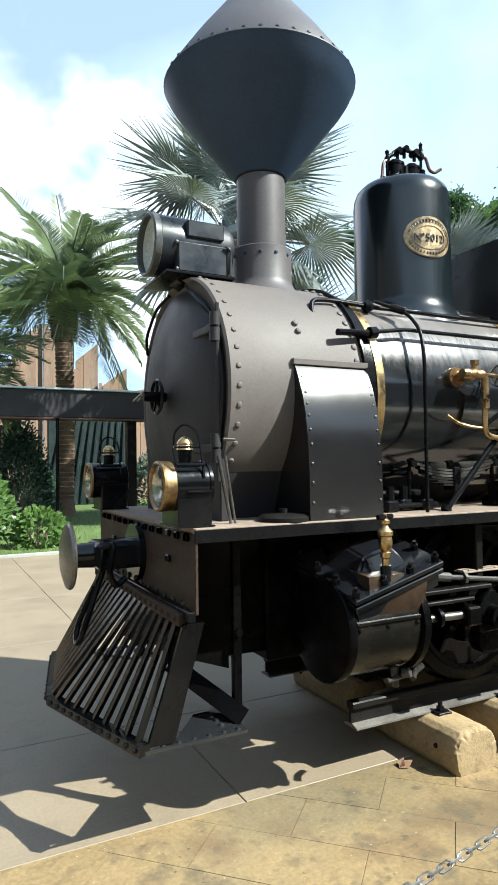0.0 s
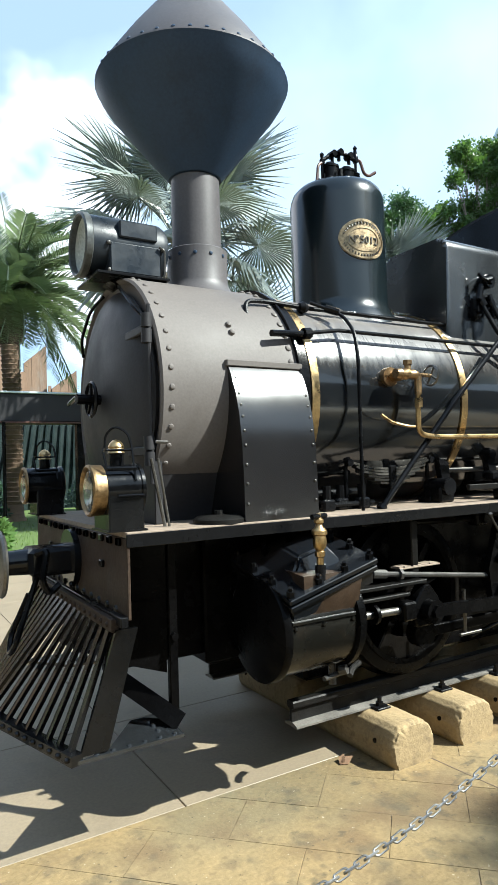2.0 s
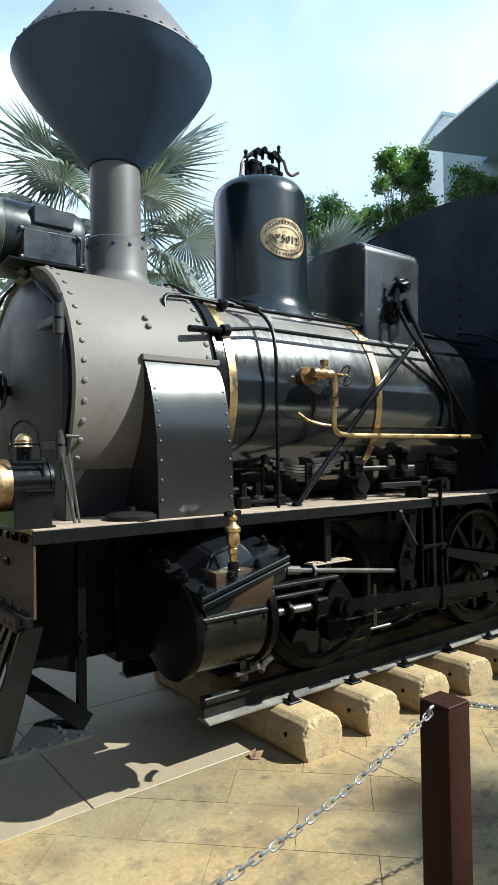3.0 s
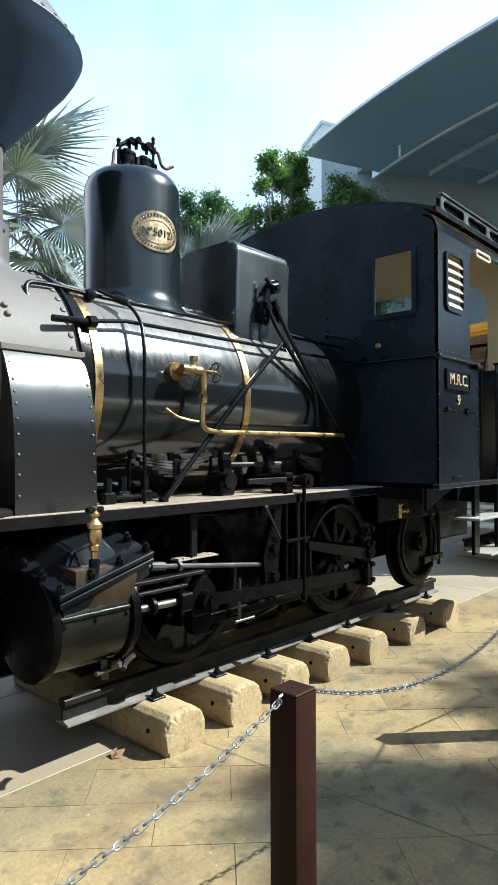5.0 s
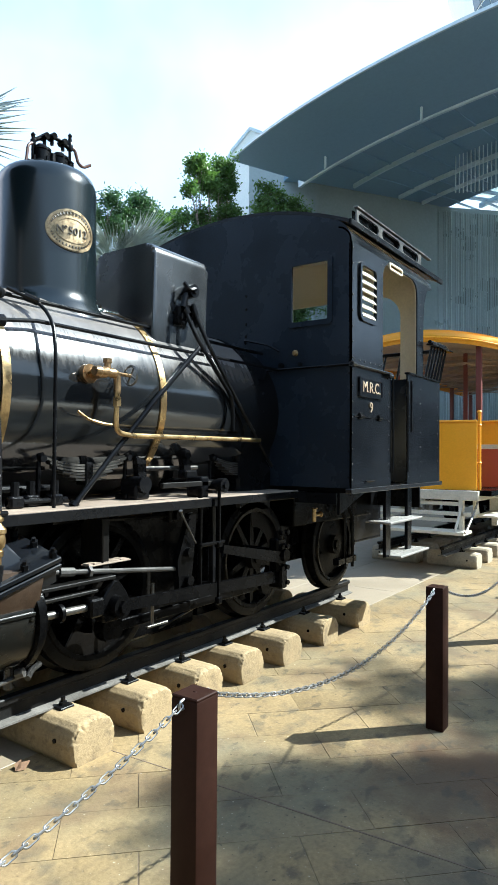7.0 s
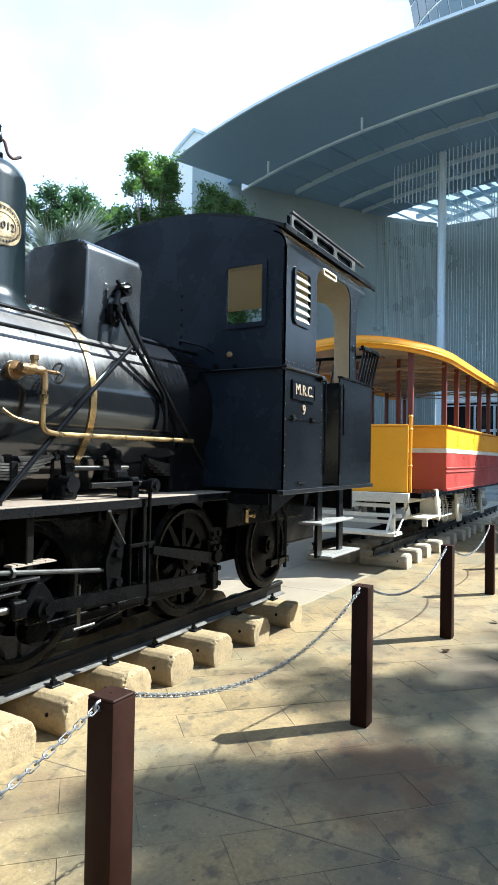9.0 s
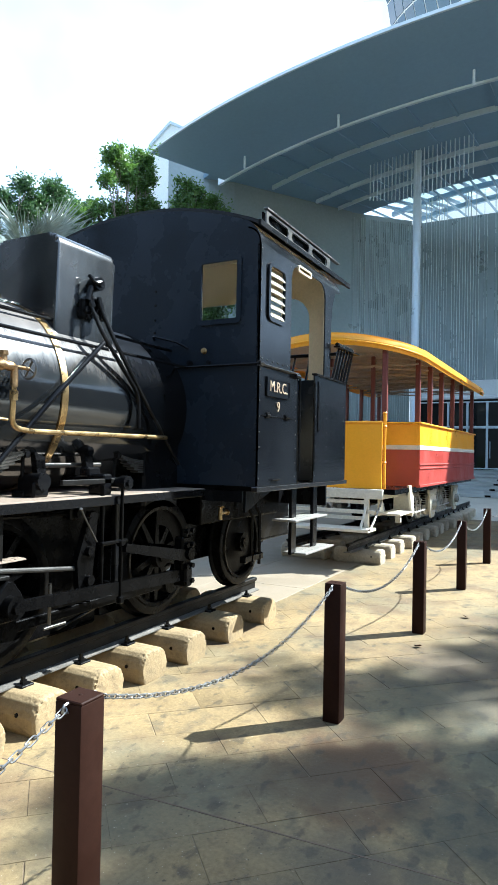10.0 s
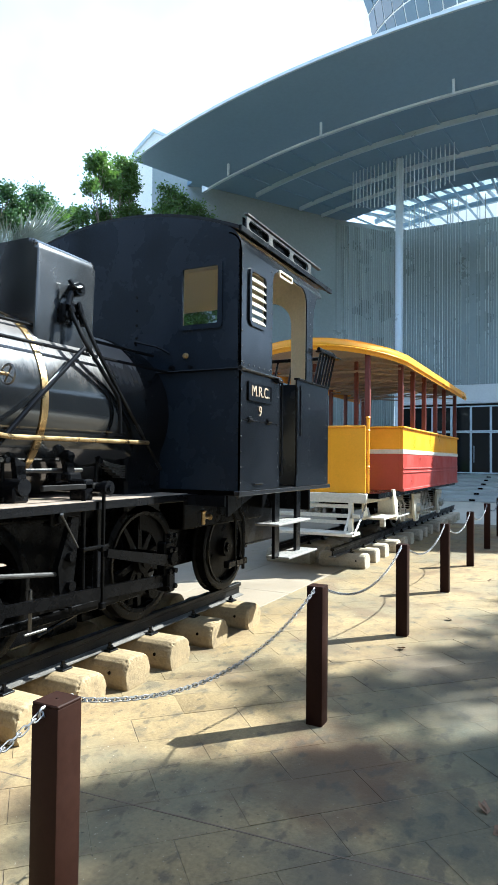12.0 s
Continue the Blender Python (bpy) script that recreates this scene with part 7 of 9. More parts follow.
for name, dz, th, m_, lab, inset in (("roof_skin", 0.03, 0.035, M_YELLOW, "yellow painted roof, bowed at its end", 0.0), ("roof_boarding", -0.006, 0.03, M_TIMBER, "pale boarded ceiling", 0.10)):
    bm = B()
    n, mrows = 28, []
    for i in range(n + 1):
        y = YC - 1.24 + inset + (2.48 - 2 * inset) * i / n
        row = []
        for x in [tram_edge(y) + inset + (TX1 + 0.25 - tram_edge(y) - 2 * inset) * j / 10 for j in range(11)]:
            row.append((x, y, tram_roof_z(y) + dz))
        mrows.append(row)
    lo = [[bm.verts.new(p) for p in r] for r in mrows]
    hi = [[bm.verts.new((p[0], p[1], p[2] + th)) for p in r] for r in mrows]
    for i in range(n):
        for j in range(10):
            bm.faces.new((lo[i][j], lo[i][j + 1], lo[i + 1][j + 1], lo[i + 1][j]))
            bm.faces.new((hi[i][j], hi[i + 1][j], hi[i + 1][j + 1], hi[i][j + 1]))
        bm.faces.new((lo[i][0], lo[i + 1][0], hi[i + 1][0], hi[i][0]))
        bm.faces.new((lo[i][10], hi[i][10], hi[i + 1][10], lo[i + 1][10]))
    for j in range(10):
        bm.faces.new((lo[0][j], hi[0][j], hi[0][j + 1], lo[0][j + 1]))
        bm.faces.new((lo[n][j], lo[n][j + 1], hi[n][j + 1], hi[n][j]))
    part(name, bm, m_, tram, lab)
bm = B()
edge = [(TX1 + 0.25, YC - 1.24)] + [(tram_edge(YC - 1.24 * math.cos(radians(a))), YC - 1.24 * math.cos(radians(a))) for a in range(0, 181, 5)] + [(TX1 + 0.25, YC + 1.24)]
lines = []
for p, q in edge:
    z = tram_roof_z(q)
    lines.append([bm.verts.new(v) for v in ((p - 0.012, q - 0.006, z - 0.10), (p + 0.02, q + 0.0, z - 0.10), (p + 0.02, q, z + 0.035), (p - 0.02, q - 0.01, z + 0.035), (p - 0.035, q - 0.02, z - 0.02))])
for a, b_ in zip(lines, lines[1:]):
    for i in range(5):
        bm.faces.new((a[i], a[(i + 1) % 5], b_[(i + 1) % 5], b_[i]))
part("roof_fascia", bm, M_YELLOW, tram, "moulded yellow roof edge")
bm = B()
tube(bm, [(p - 0.03 if q < YC + 1.2 else p, q - 0.024 if q < YC else q + 0.0, tram_roof_z(q) - 0.045) for p, q in edge], 0.014, 6)
part("roof_moulding", bm, M_YELLOW, tram)
for k in range(5):
    bm = B()
    x = 10.0 + 1.05 * k
    for s in (-1, 1):
        cyl(bm, (x, YC + s * 0.15, 2.93), (x + 0.9, YC + s * 1.05, 2.93), 0.014, seg=6)
        cyl(bm, (x + 0.9, YC + s * 0.15, 2.93), (x, YC + s * 1.05, 2.93), 0.014, seg=6)
    cyl(bm, (x, YC - 1.1, 2.92), (x, YC + 1.1, 2.92), 0.016, seg=6)
    pieces("roof_brace", bm, M_TIMBER, tram)
for k in range(8):
    bm = B()
    x = 10.2 + 0.72 * k
    ys = [YC - 1.1 + 2.2 * i / 12 for i in range(13)]
    prism(bm, [(y, tram_roof_z(y) - 0.06) for y in ys] + [(y, tram_roof_z(y) - 0.002) for y in ys[::-1]], "x", x - 0.02, x + 0.02)
    part("roof_rib", bm, M_TIMBER, tram)
# end platform
bm = B()
n = 12
front = [(9.03 - 0.09 * math.cos(radians(90 * (2 * i / n - 1))), 2.85 + 1.70 * i / n) for i in range(n + 1)]
prism(bm, front + [(p + 0.02, q) for p, q in front[::-1]], "z", 1.09, 2.0)
dash = part("dash_panel", bm, M_YELLOW, tram, "yellow sheet dash at the platform end")
bm = B()
tube(bm, [(p - 0.005, q, 2.005) for p, q in front], 0.016, 8)
part("dash_rail", bm, M_YELLOW, dash)
for y in (2.835, 2 * YC - 2.835):
    bm = B()
    cyl(bm, (9.10, y, 1.09), (9.10, y, 2.13), 0.022, seg=12)
    for z in (1.45, 1.95, 2.13):
        lathe(bm, [(0.022, -0.02), (0.034, 0), (0.022, 0.02)], (9.10, y, z), "z", 12)
    part("grab_pole", bm, M_YELLOW, dash)
bm = B()
box(bm, 8.90, 10.17, 2.80, 2 * YC - 2.80, 0.955, 1.085, 0.006)
platform = part("platform_frame", bm, M_WHITE, tram, "chalky white platform frame")
bm = B()
box(bm, 9.25, 10.05, 2.64, 2.95, 0.715, 0.745, 0.004)
prism(bm, [(9.24, 1.0), (9.36, 1.0), (9.47, 0.70), (9.24, 0.70)], "y", 2.93, 2.96)
prism(bm, [(9.72, 1.12), (9.86, 1.12), (10.05, 0.74), (9.90, 0.74)], "y", 2.64, 2.67)
box(bm, 10.03, 10.09, 2.66, 2.95, 0.66, 0.96, 0.004)
pieces("step_board", bm, M_WHITE, platform, "white boarding step board")
bm = B()
box(bm, 8.62, 8.98, 2.90, 2 * YC - 2.90, 0.525, 0.565, 0.004)
box(bm, 8.90, 8.96, 2.90, 2 * YC - 2.90, 0.75, 0.80, 0.004)
for y in (3.02, 2 * YC - 3.02):
    box(bm, 8.90, 8.97, y - 0.03, y + 0.03, 0.56, 0.98, 0.004)
    tube(bm, [(8.66, y, 0.56), (8.92, y, 0.86)], 0.018, 8)
for z in (0.66, 0.88):
    box(bm, 8.93, 8.96, 3.05, 2 * YC - 3.05, z, z + 0.05, 0.003)
pieces("lifeguard_bar", bm, M_WHITE, platform, "white timber lifeguard bar below the dash")
# slack safety chain from the dash to the lifeguard
bm = B()
for i in range(17):
    p, q = (Vector((9.10 - 0.55 * t, 2.86, 0.93 - 0.36 * t - 0.10 * t * (1 - t))) for t in (i / 17, (i + 0.85) / 17))
    tube(bm, [p, q], 0.011 if i % 2 else 0.017, 6)
part("safety_chain", bm, M_CHAIN, platform, "slack steel safety chain")
# truck
for s in (-1, 1):
    y = YC + s * 0.72
    bm = B()
    box(bm, 10.45, 15.1, y - 0.03, y + 0.03, 0.86, 0.93, 0.006)
    box(bm, 11.75, 14.6, y - 0.03, y + 0.03, 0.50, 0.55, 0.006)
    box(bm, 11.75, 14.6, y - 0.03, y + 0.03, 0.70, 0.74, 0.006)
    box(bm, 10.40, 10.48, y - 0.04, y + 0.04, 0.50, 0.93, 0.006)
    for x in (11.78, 12.5, 12.85, 13.2, 13.55, 13.9, 14.58):
        box(bm, x - 0.035, x + 0.035, y - 0.035, y + 0.035, 0.48, 0.98, 0.006)
    truck = part("truck_frame", bm, M_GREYPAINT, tram, "pale grey riveted truck frame")
    bm = B()
    cyl(bm, (10.70, y + s * 0.10, 0.62), (14.6, y + s * 0.10, 0.60), 0.014, seg=8)
    cyl(bm, (10.70, y + s * 0.06, 0.74), (12.0, y + s * 0.06, 0.70), 0.012, seg=8)
    tube(bm, bend([(10.75, y + s * 0.05, 0.93), (10.80, y + s * 0.10, 0.74), (11.05, y + s * 0.10, 0.62), (11.45, y + s * 0.08, 0.60)], 0.06), 0.018, 8)
    for x in (10.95, 11.2, 11.5, 12.75, 13.05, 13.4, 13.7):
        tube(bm, [(x, y + s * 0.05, 0.94), (x + 0.03, y + s * 0.09, 0.76), (x, y + s * 0.09, 0.56)], 0.015, 8)
        box(bm, x - 0.035, x + 0.045, y + s * 0.05 - 0.03, y + s * 0.05 + 0.03, 0.60, 0.68, 0.008)
        knob(bm, (x, y + s * 0.11, 0.80), (0, s, 0), 0.022, 0.02)
    pieces("brake_rigging", bm, M_GREYPAINT, truck, "pale brake rods and hangers")
    for x in (12.1, 14.25):
        bm = B()
        box(bm, x - 0.14, x + 0.14, y + s * 0.02, y + s * 0.14, 0.52, 0.86, 0.02)
        prism(bm, [(x - 0.22, 0.56), (x - 0.10, 0.84), (x + 0.10, 0.84), (x + 0.22, 0.56)], "y", y + s * 0.03, y + s * 0.08)
        part("axle_box", bm, M_WHITE, truck)
        bm = B()
        prism(bm, [(x - 0.30, 0.96), (x + 0.30, 0.96), (x + 0.24, 0.80), (x + 0.21, 0.62), (x + 0.12, 0.47), (x - 0.12, 0.47), (x - 0.21, 0.62), (x - 0.24, 0.80)], "y", y + s * 0.145, y + s * 0.185)
        for dx, z in ((-0.14, 0.88), (0.14, 0.88), (0.0, 0.55)):
            knob(bm, (x + dx, y + s * 0.185, z), (0, s, 0), 0.035, 0.03)
        part("horn_plate", bm, M_WHITE, truck, "pale bolted horn plate")
        bm = B()
        cyl(bm, (x, y + s * 0.18, 0.70), (x, y + s * 0.25, 0.70), 0.085, seg=16)
        cyl(bm, (x, y + s * 0.25, 0.70), (x, y + s * 0.27, 0.70), 0.055, seg=16)
        part("journal_cap", bm, M_STONE, truck)
        for dx in (-0.35, 0.35):
            bm = B()
            for i in range(6):
                lathe(bm, [(0.055, -0.012), (0.072, 0), (0.055, 0.012), (0.038, 0), (0.055, -0.012)], (x + dx, y + s * 0.06, 0.72 + 0.04 * i), "z", 14)
            part("coil_spring", bm, M_GREASE, truck)
for x in (12.1, 14.25):
    for s in (-1, 1):
        bm = B()
        lathe(bm, [(0.0, -0.04), (0.06, -0.05), (0.06, -0.02), (0.31, -0.01), (0.31, -0.05), (0.38, -0.05), (0.38, 0.03), (0.405, 0.04), (0.405, 0.055), (0.0, 0.055)], (x, YC + s * 0.445, 0.715), "y", 36)
        part("wheel", bm, M_GREASE, tram)
    bm = B()
    cyl(bm, (x, YC - 0.6, 0.715), (x, YC + 0.6, 0.715), 0.05, seg=12)
    part("axle", bm, M_GREASE, tram)
# slatted benches
for k in range(6):
    bm = B()
    x = 10.75 + 0.75 * k
    box(bm, x, x + 0.40, TY0 + 0.15, TY1 - 0.15, 1.48, 1.52, 0.006)
    for z in (1.62, 1.74, 1.86, 1.98):
        box(bm, x + 0.41, x + 0.435, TY0 + 0.15, TY1 - 0.15, z - 0.04, z + 0.04, 0.004)
    for y in (TY0 + 0.2, YC, TY1 - 0.2):
        box(bm, x + 0.38, x + 0.42, y - 0.03, y + 0.03, 1.09, 2.02, 0.004)
    part("bench", bm, M_TIMBER, tram, "slatted wooden bench")

# ---- museum building with its great canopy ----
KX, KY, KR, KZ = 64.9, 2.15, 41.9, 17.0
hall = thing("entrance_building", (52, 2, 0), "blue-grey metal building with a sweeping curved canopy", "building")


def sector(bm, r0, r1, z0, z1, a0, a1, n=48, slope0=0.0):
    """A slab between two radii of the canopy's circle; slope0 lifts its inner edge."""
    rows_ = []
    for i in range(n + 1):
        a = radians(a0 + (a1 - a0) * i / n)
        c, s = math.cos(a), math.sin(a)
        rows_.append([bm.verts.new((KX + r * c, KY + r * s, z)) for r, z in ((r1, z0), (r0, z0 + slope0), (r0, z1 + slope0), (r1, z1))])
    for p, q in zip(rows_, rows_[1:]):
        for i in range(4):
            bm.faces.new((p[i], p[(i + 1) % 4], q[(i + 1) % 4], q[i]))
    bm.faces.new(rows_[0])
    bm.faces.new(rows_[-1][::-1])
    return bm


# sector carried on unseen past 212 degrees, added to shade the terrace
A0, A1 = 154.0, 238.0
canopy = part("canopy", sector(B(), 37.45, KR + 0.15, KZ, KZ + 0.10, A0, A1, 64, -0.15), M_PANEL, hall, "smooth blue-grey canopy underside")
part("canopy_lip", sector(B(), KR + 0.13, KR + 0.24, KZ + 0.005, KZ + 0.13, A0, A1, 64), M_TRIM, canopy, "pale rolled canopy edge")
part("soffit", sector(B(), 26.0, 37.45, KZ + 0.75, KZ + 1.0, 148.0, A1, 64), M_PANEL, canopy, "recessed blue-grey soffit panels")
for r, w, d in ((37.44, 0.16, 0.98), (37.1, 0.06, 0.80), (33.6, 0.14, 0.24), (30.1, 0.14, 0.24), (28.2, 0.12, 0.22)):
    part("ring_beam", sector(B(), r - w, r, KZ + 0.75 - d, KZ + 0.745, A0 - 1, A1, 64), M_TRIM if r != 37.1 else M_PANEL, canopy, "curved steel ring beam")
for k in range(20):
    a = radians(A0 + 1.5 + 3.0 * k)
    c, s = math.cos(a), math.sin(a)
    bm = B()
    u = Vector((-s, c, 0)) * 0.07
    p0, p1 = Vector((KX + 26.2 * c, KY + 26.2 * s, KZ)), Vector((KX + 37.0 * c, KY + 37.0 * s, KZ))
    vs = [bm.verts.new(p + u * t + Vector((0, 0, z))) for p in (p0, p1) for t, z in ((-1, 0.68), (1, 0.68), (1, 0.742), (-1, 0.742))]
    for q in ((0, 1, 2, 3), (7, 6, 5, 4), (0, 4, 5, 1), (1, 5, 6, 2), (2, 6, 7, 3), (3, 7, 4, 0)):
        bm.faces.new([vs[i] for i in q])
    part("rafter", bm, M_PANEL, canopy)
    bm = B()
    p = Vector((KX + 38.3 * c, KY + 38.3 * s, KZ - 0.12))
    box(bm, p.x - 0.05, p.x + 0.05, p.y - 0.05, p.y + 0.05, KZ - 0.75, KZ - 0.1, 0.01)
    if k % 3 == 1:
        part("downlight", bm, M_TRIM, canopy)
    else:
        bm.free()
# hanging rods
for k in range(26):
    bm = B()
    a = radians(163.3 + 0.42 * k)
    c, s = math.cos(a), math.sin(a)
    r = 31.5
    cyl(bm, (KX + r * c, KY + r * s, KZ - 1.3 - 0.5 * math.sin(math.pi * k / 25)), (KX + r * c, KY + r * s, KZ + 0.7), 0.028, seg=6)
    part("hanging_rod", bm, M_TRIM, canopy)
# column
bm = B()
cyl(bm, (34.3, 8.48, 0), (34.3, 8.48, KZ + 0.70), 0.21, seg=28)
column = part("column", bm, M_TRIM, hall, "tall round steel column")
bm = B()
for z in (3.0, 6.5, 10.0, 13.5):
    lathe(bm, [(0.211, -0.02), (0.218, 0), (0.211, 0.02)], (34.3, 8.48, z), "z", 28)
part("joint_ring", bm, M_TRIM, column)
# walls
WALLS = [(31.0, 22.2), (33.6, 19.2), (41.0, 14.4), (44.2, 11.2), (44.3, 4.5), (44.3, -14.0)]
for k, ((ax, ay), (bx, by)) in enumerate(zip(WALLS, WALLS[1:])):
    d = Vector((bx - ax, by - ay, 0))
    n_ = Vector((d.y, -d.x, 0)).normalized()
    if n_.x > 0:
        n_ = -n_
    z0 = 6.6 if k >= 3 else 0.0
    bm = B()
    vs = [bm.verts.new(Vector((p[0], p[1], z)) + n_ * t) for p in ((ax, ay), (bx, by)) for t, z in ((0, z0), (-0.3, z0), (-0.3, KZ + (1.9, 1.9, 0.7, 0.45, 0.35)[k]), (0, KZ + (1.9, 1.9, 0.7, 0.45, 0.35)[k]))]
    for q in ((0, 1, 2, 3), (7, 6, 5, 4), (0, 4, 5, 1), (1, 5, 6, 2), (2, 6, 7, 3), (3, 7, 4, 0)):
        bm.faces.new([vs[i] for i in q])
    wall = part("wall", bm, M_WALL, hall, "blue-grey metal-clad wall")
    if k >= 2:
        rnd = random.Random(k)
        bm = B()
        steps_ = int(d.length / 0.17)
        u = d.normalized()
        for i in range(steps_):
            p = Vector((ax, ay, 0)) + u * (0.15 + 0.17 * i) + n_ * 0.02
            top = KZ + (0.4 if k < 3 or rnd.random() < 0.45 else 2.1)
            if rnd.random() < 0.12:
                continue
            cyl(bm, (p.x, p.y, z0), (p.x, p.y, top), rnd.choice((0.018, 0.026, 0.036)), seg=5, caps=False)
        part("wall_ribs", bm, M_RIB, wall, "thin vertical metal ribs", "stuff")
# glazed roof strip behind the soffit
M_SKYLIGHT = mat("frosted_roof_glass", (0.75, 0.80, 0.82), 0.3, vary=0.05, bump=0.0)
nt = M_SKYLIGHT.node_tree
tr = nt.nodes.new("ShaderNodeBsdfTranslucent")
tr.inputs["Color"].default_value = (0.70, 0.80, 0.82, 1)
mx = nt.nodes.new("ShaderNodeMixShader")
mx.inputs["Fac"].default_value = 0.45
nt.links.new(nt.nodes["Principled BSDF"].outputs["BSDF"], mx.inputs[1])
nt.links.new(tr.outputs["BSDF"], mx.inputs[2])
nt.links.new(mx.outputs["Shader"], nt.nodes["Material Output"].inputs["Surface"])
# glazing also runs on unseen past 205 degrees, added to block sun
skylight = part("skylight", sector(B(), 18.0, 26.4, KZ + 2.4, KZ + 2.45, 150, 236, 60, 0.8), M_SKYLIGHT, hall, "frosted roof glazing")
for k in range(18):
    a = radians(150 + 3.0 * k)
    c, s = math.cos(a), math.sin(a)
    bm = B()
    tube(bm, [(KX + 17.2 * c, KY + 17.2 * s, KZ + 2.9), (KX + 26.3 * c, KY + 26.3 * s, KZ + 2.2)], 0.13, 6)
    tube(bm, [(KX + 17.2 * c, KY + 17.2 * s, KZ + 1.2), (KX + 26.3 * c, KY + 26.3 * s, KZ + 2.2)], 0.08, 6)
    part("glazing_bar", bm, M_PANEL, skylight)
for r in (19.5, 21.8, 24.0, 26.3):
    part("purlin", sector(B(), r - 0.12, r + 0.12, KZ + 1.9, KZ + 2.2, 150, 205, 40), M_PANEL, skylight)
# entrance front: white frieze, glazing, doors
bm = B()
box(bm, 44.25, 44.7, -14, 11.2, 5.5, 6.6, 0.02)
box(bm, 44.10, 44.7, -14, 11.2, 5.35, 5.55, 0.02)
part("frieze", bm, M_RENDER, hall, "white frieze over the entrance")
bm = B()
box(bm, 44.55, 44.7, -14, 11.2, 0.75, 5.36)
shopfront = part("dark_interior_wall", bm, M_DARKGLASS, hall)
for k in range(20):
    y0 = 11.055 - 1.23 * k
    for z0, z1 in ((0.85, 3.46), (3.58, 5.16)):
        bm = B()
        box(bm, 44.42, 44.46, y0 - 1.17, y0, z0, z1)
        pane = part("pane", bm, M_DARKGLASS, hall)
        bm = B()
        ring_prism(bm, [(y0 + 0.028, z0 - 0.055), (y0 - 1.198, z0 - 0.055), (y0 - 1.198, z1 + 0.055), (y0 + 0.028, z1 + 0.055)], [(y0 - 0.035, z0 + 0.02), (y0 - 1.135, z0 + 0.02), (y0 - 1.135, z1 - 0.02), (y0 - 0.035, z1 - 0.02)], "x", 44.30, 44.41)
        part("frame", bm, M_TRIM, pane)
        if z0 < 1 and k % 2 == 0:
            bm = B()
            cyl(bm, (44.36, y0 - 0.16, 1.5), (44.36, y0 - 0.16, 2.6), 0.025, seg=8)
            part("pull_handle", bm, M_TRIM, pane)
# broad terrace steps up to it
stairs = thing("terrace_steps", (35, 2, 0), "broad grey stone terrace steps", "steps", kind="structure")
for k in range(6):
    bm = B()
    box(bm, 26.5 + 2.6 * k, 44.6, -22, 9.5, 0.125 * k - 0.002, 0.125 * (k + 1), 0.01)
    part("step", bm, M_STONE, stairs)
    bm = B()
    box(bm, 26.490 + 2.6 * k, 26.56 + 2.6 * k, 3.64 + 0.16 * k, 3.86 + 0.16 * k, 0.125 * k + 0.022, 0.125 * k + 0.098, 0.004)
    part("step_light", bm, M_GREASE, stairs, "small dark step marker")
# round tower above
tower = thing("round_tower", (82, 8, 0), "white round tower with banded blue glazing", "tower")
def bowl_r(z):
    """The tower's radius, swelling upwards."""
    line = [(0.0, 12.0), (44.0, 12.6), (47.0, 14.1), (50.0, 15.1), (53.5, 15.75), (56.1, 17.1), (58.2, 17.6), (64.0, 17.8), (75.0, 17.8)]
    for (z0, r0), (z1, r1) in zip(line, line[1:]):
        if z <= z1:
            return r0 + (r1 - r0) * (z - z0) / (z1 - z0)
    return 17.8


bm = B()
lathe(bm, [(bowl_r(z), z) for z in (0, 44, 45.5, 47, 48.5, 50, 51.7, 53.5, 54.5, 55.3, 56.1, 57.1, 58.2, 61, 64, 75)] + [(0, 75)], (80, 8.5, 0), "z", 96)
part("drum", bm, M_RENDER, tower, "white drum swelling outwards as it rises")
for row, (z0, z1) in enumerate(((47.4, 49.7), (49.9, 52.3), (52.5, 55.0))):
    for k in range(13):
        a0, a1 = radians(128 + 5.6 * k), radians(133.0 + 5.6 * k)
        bm = B()
        vs = [bm.verts.new((80 + (bowl_r(z) + d) * math.cos(a), 8.5 + (bowl_r(z) + d) * math.sin(a), z)) for d in (0.02, 0.10) for a, z in ((a0, z0), (a1, z0), (a1, z1), (a0, z1))]
        for q in ((0, 1, 2, 3), (7, 6, 5, 4), (0, 4, 5, 1), (1, 5, 6, 2), (2, 6, 7, 3), (3, 7, 4, 0)):
            bm.faces.new([vs[i] for i in q])
        part("pane", bm, M_BLUEGLASS, tower)
# white house behind the trees
house = thing("white_building", (37, 27, 0), "white rendered building with a gabled top behind the trees", "building")
bm = B()
prism(bm, [(24.6, 0), (30.0, 0), (30.0, 17.5), (29.1, 19.7), (27.2, 22.7), (25.66, 23.8), (24.6, 23.2)], "x", 36.0, 52.0)
part("wall", bm, M_RENDER, house)
bm = B()
prism(bm, [(29.1, 19.7), (27.2, 22.7), (25.66, 23.8), (24.6, 23.2), (24.6, 23.4), (25.66, 24.02), (27.3, 22.86), (29.25, 19.8)], "x", 35.85, 52.0)
part("coping", bm, M_TRIM, house, "grey coping along the gable")

# ---- planting ----
def quad_leaf(bm, p, w, u, long_, wide):
    """A pointed leaf of two triangles from p along w, lying across u."""
    a, b_, c, d = p, p + w * long_ * 0.45 + u * wide, p + w * long_, p + w * long_ * 0.45 - u * wide
    bm.faces.new([bm.verts.new(v) for v in (a, b_, c, d)])


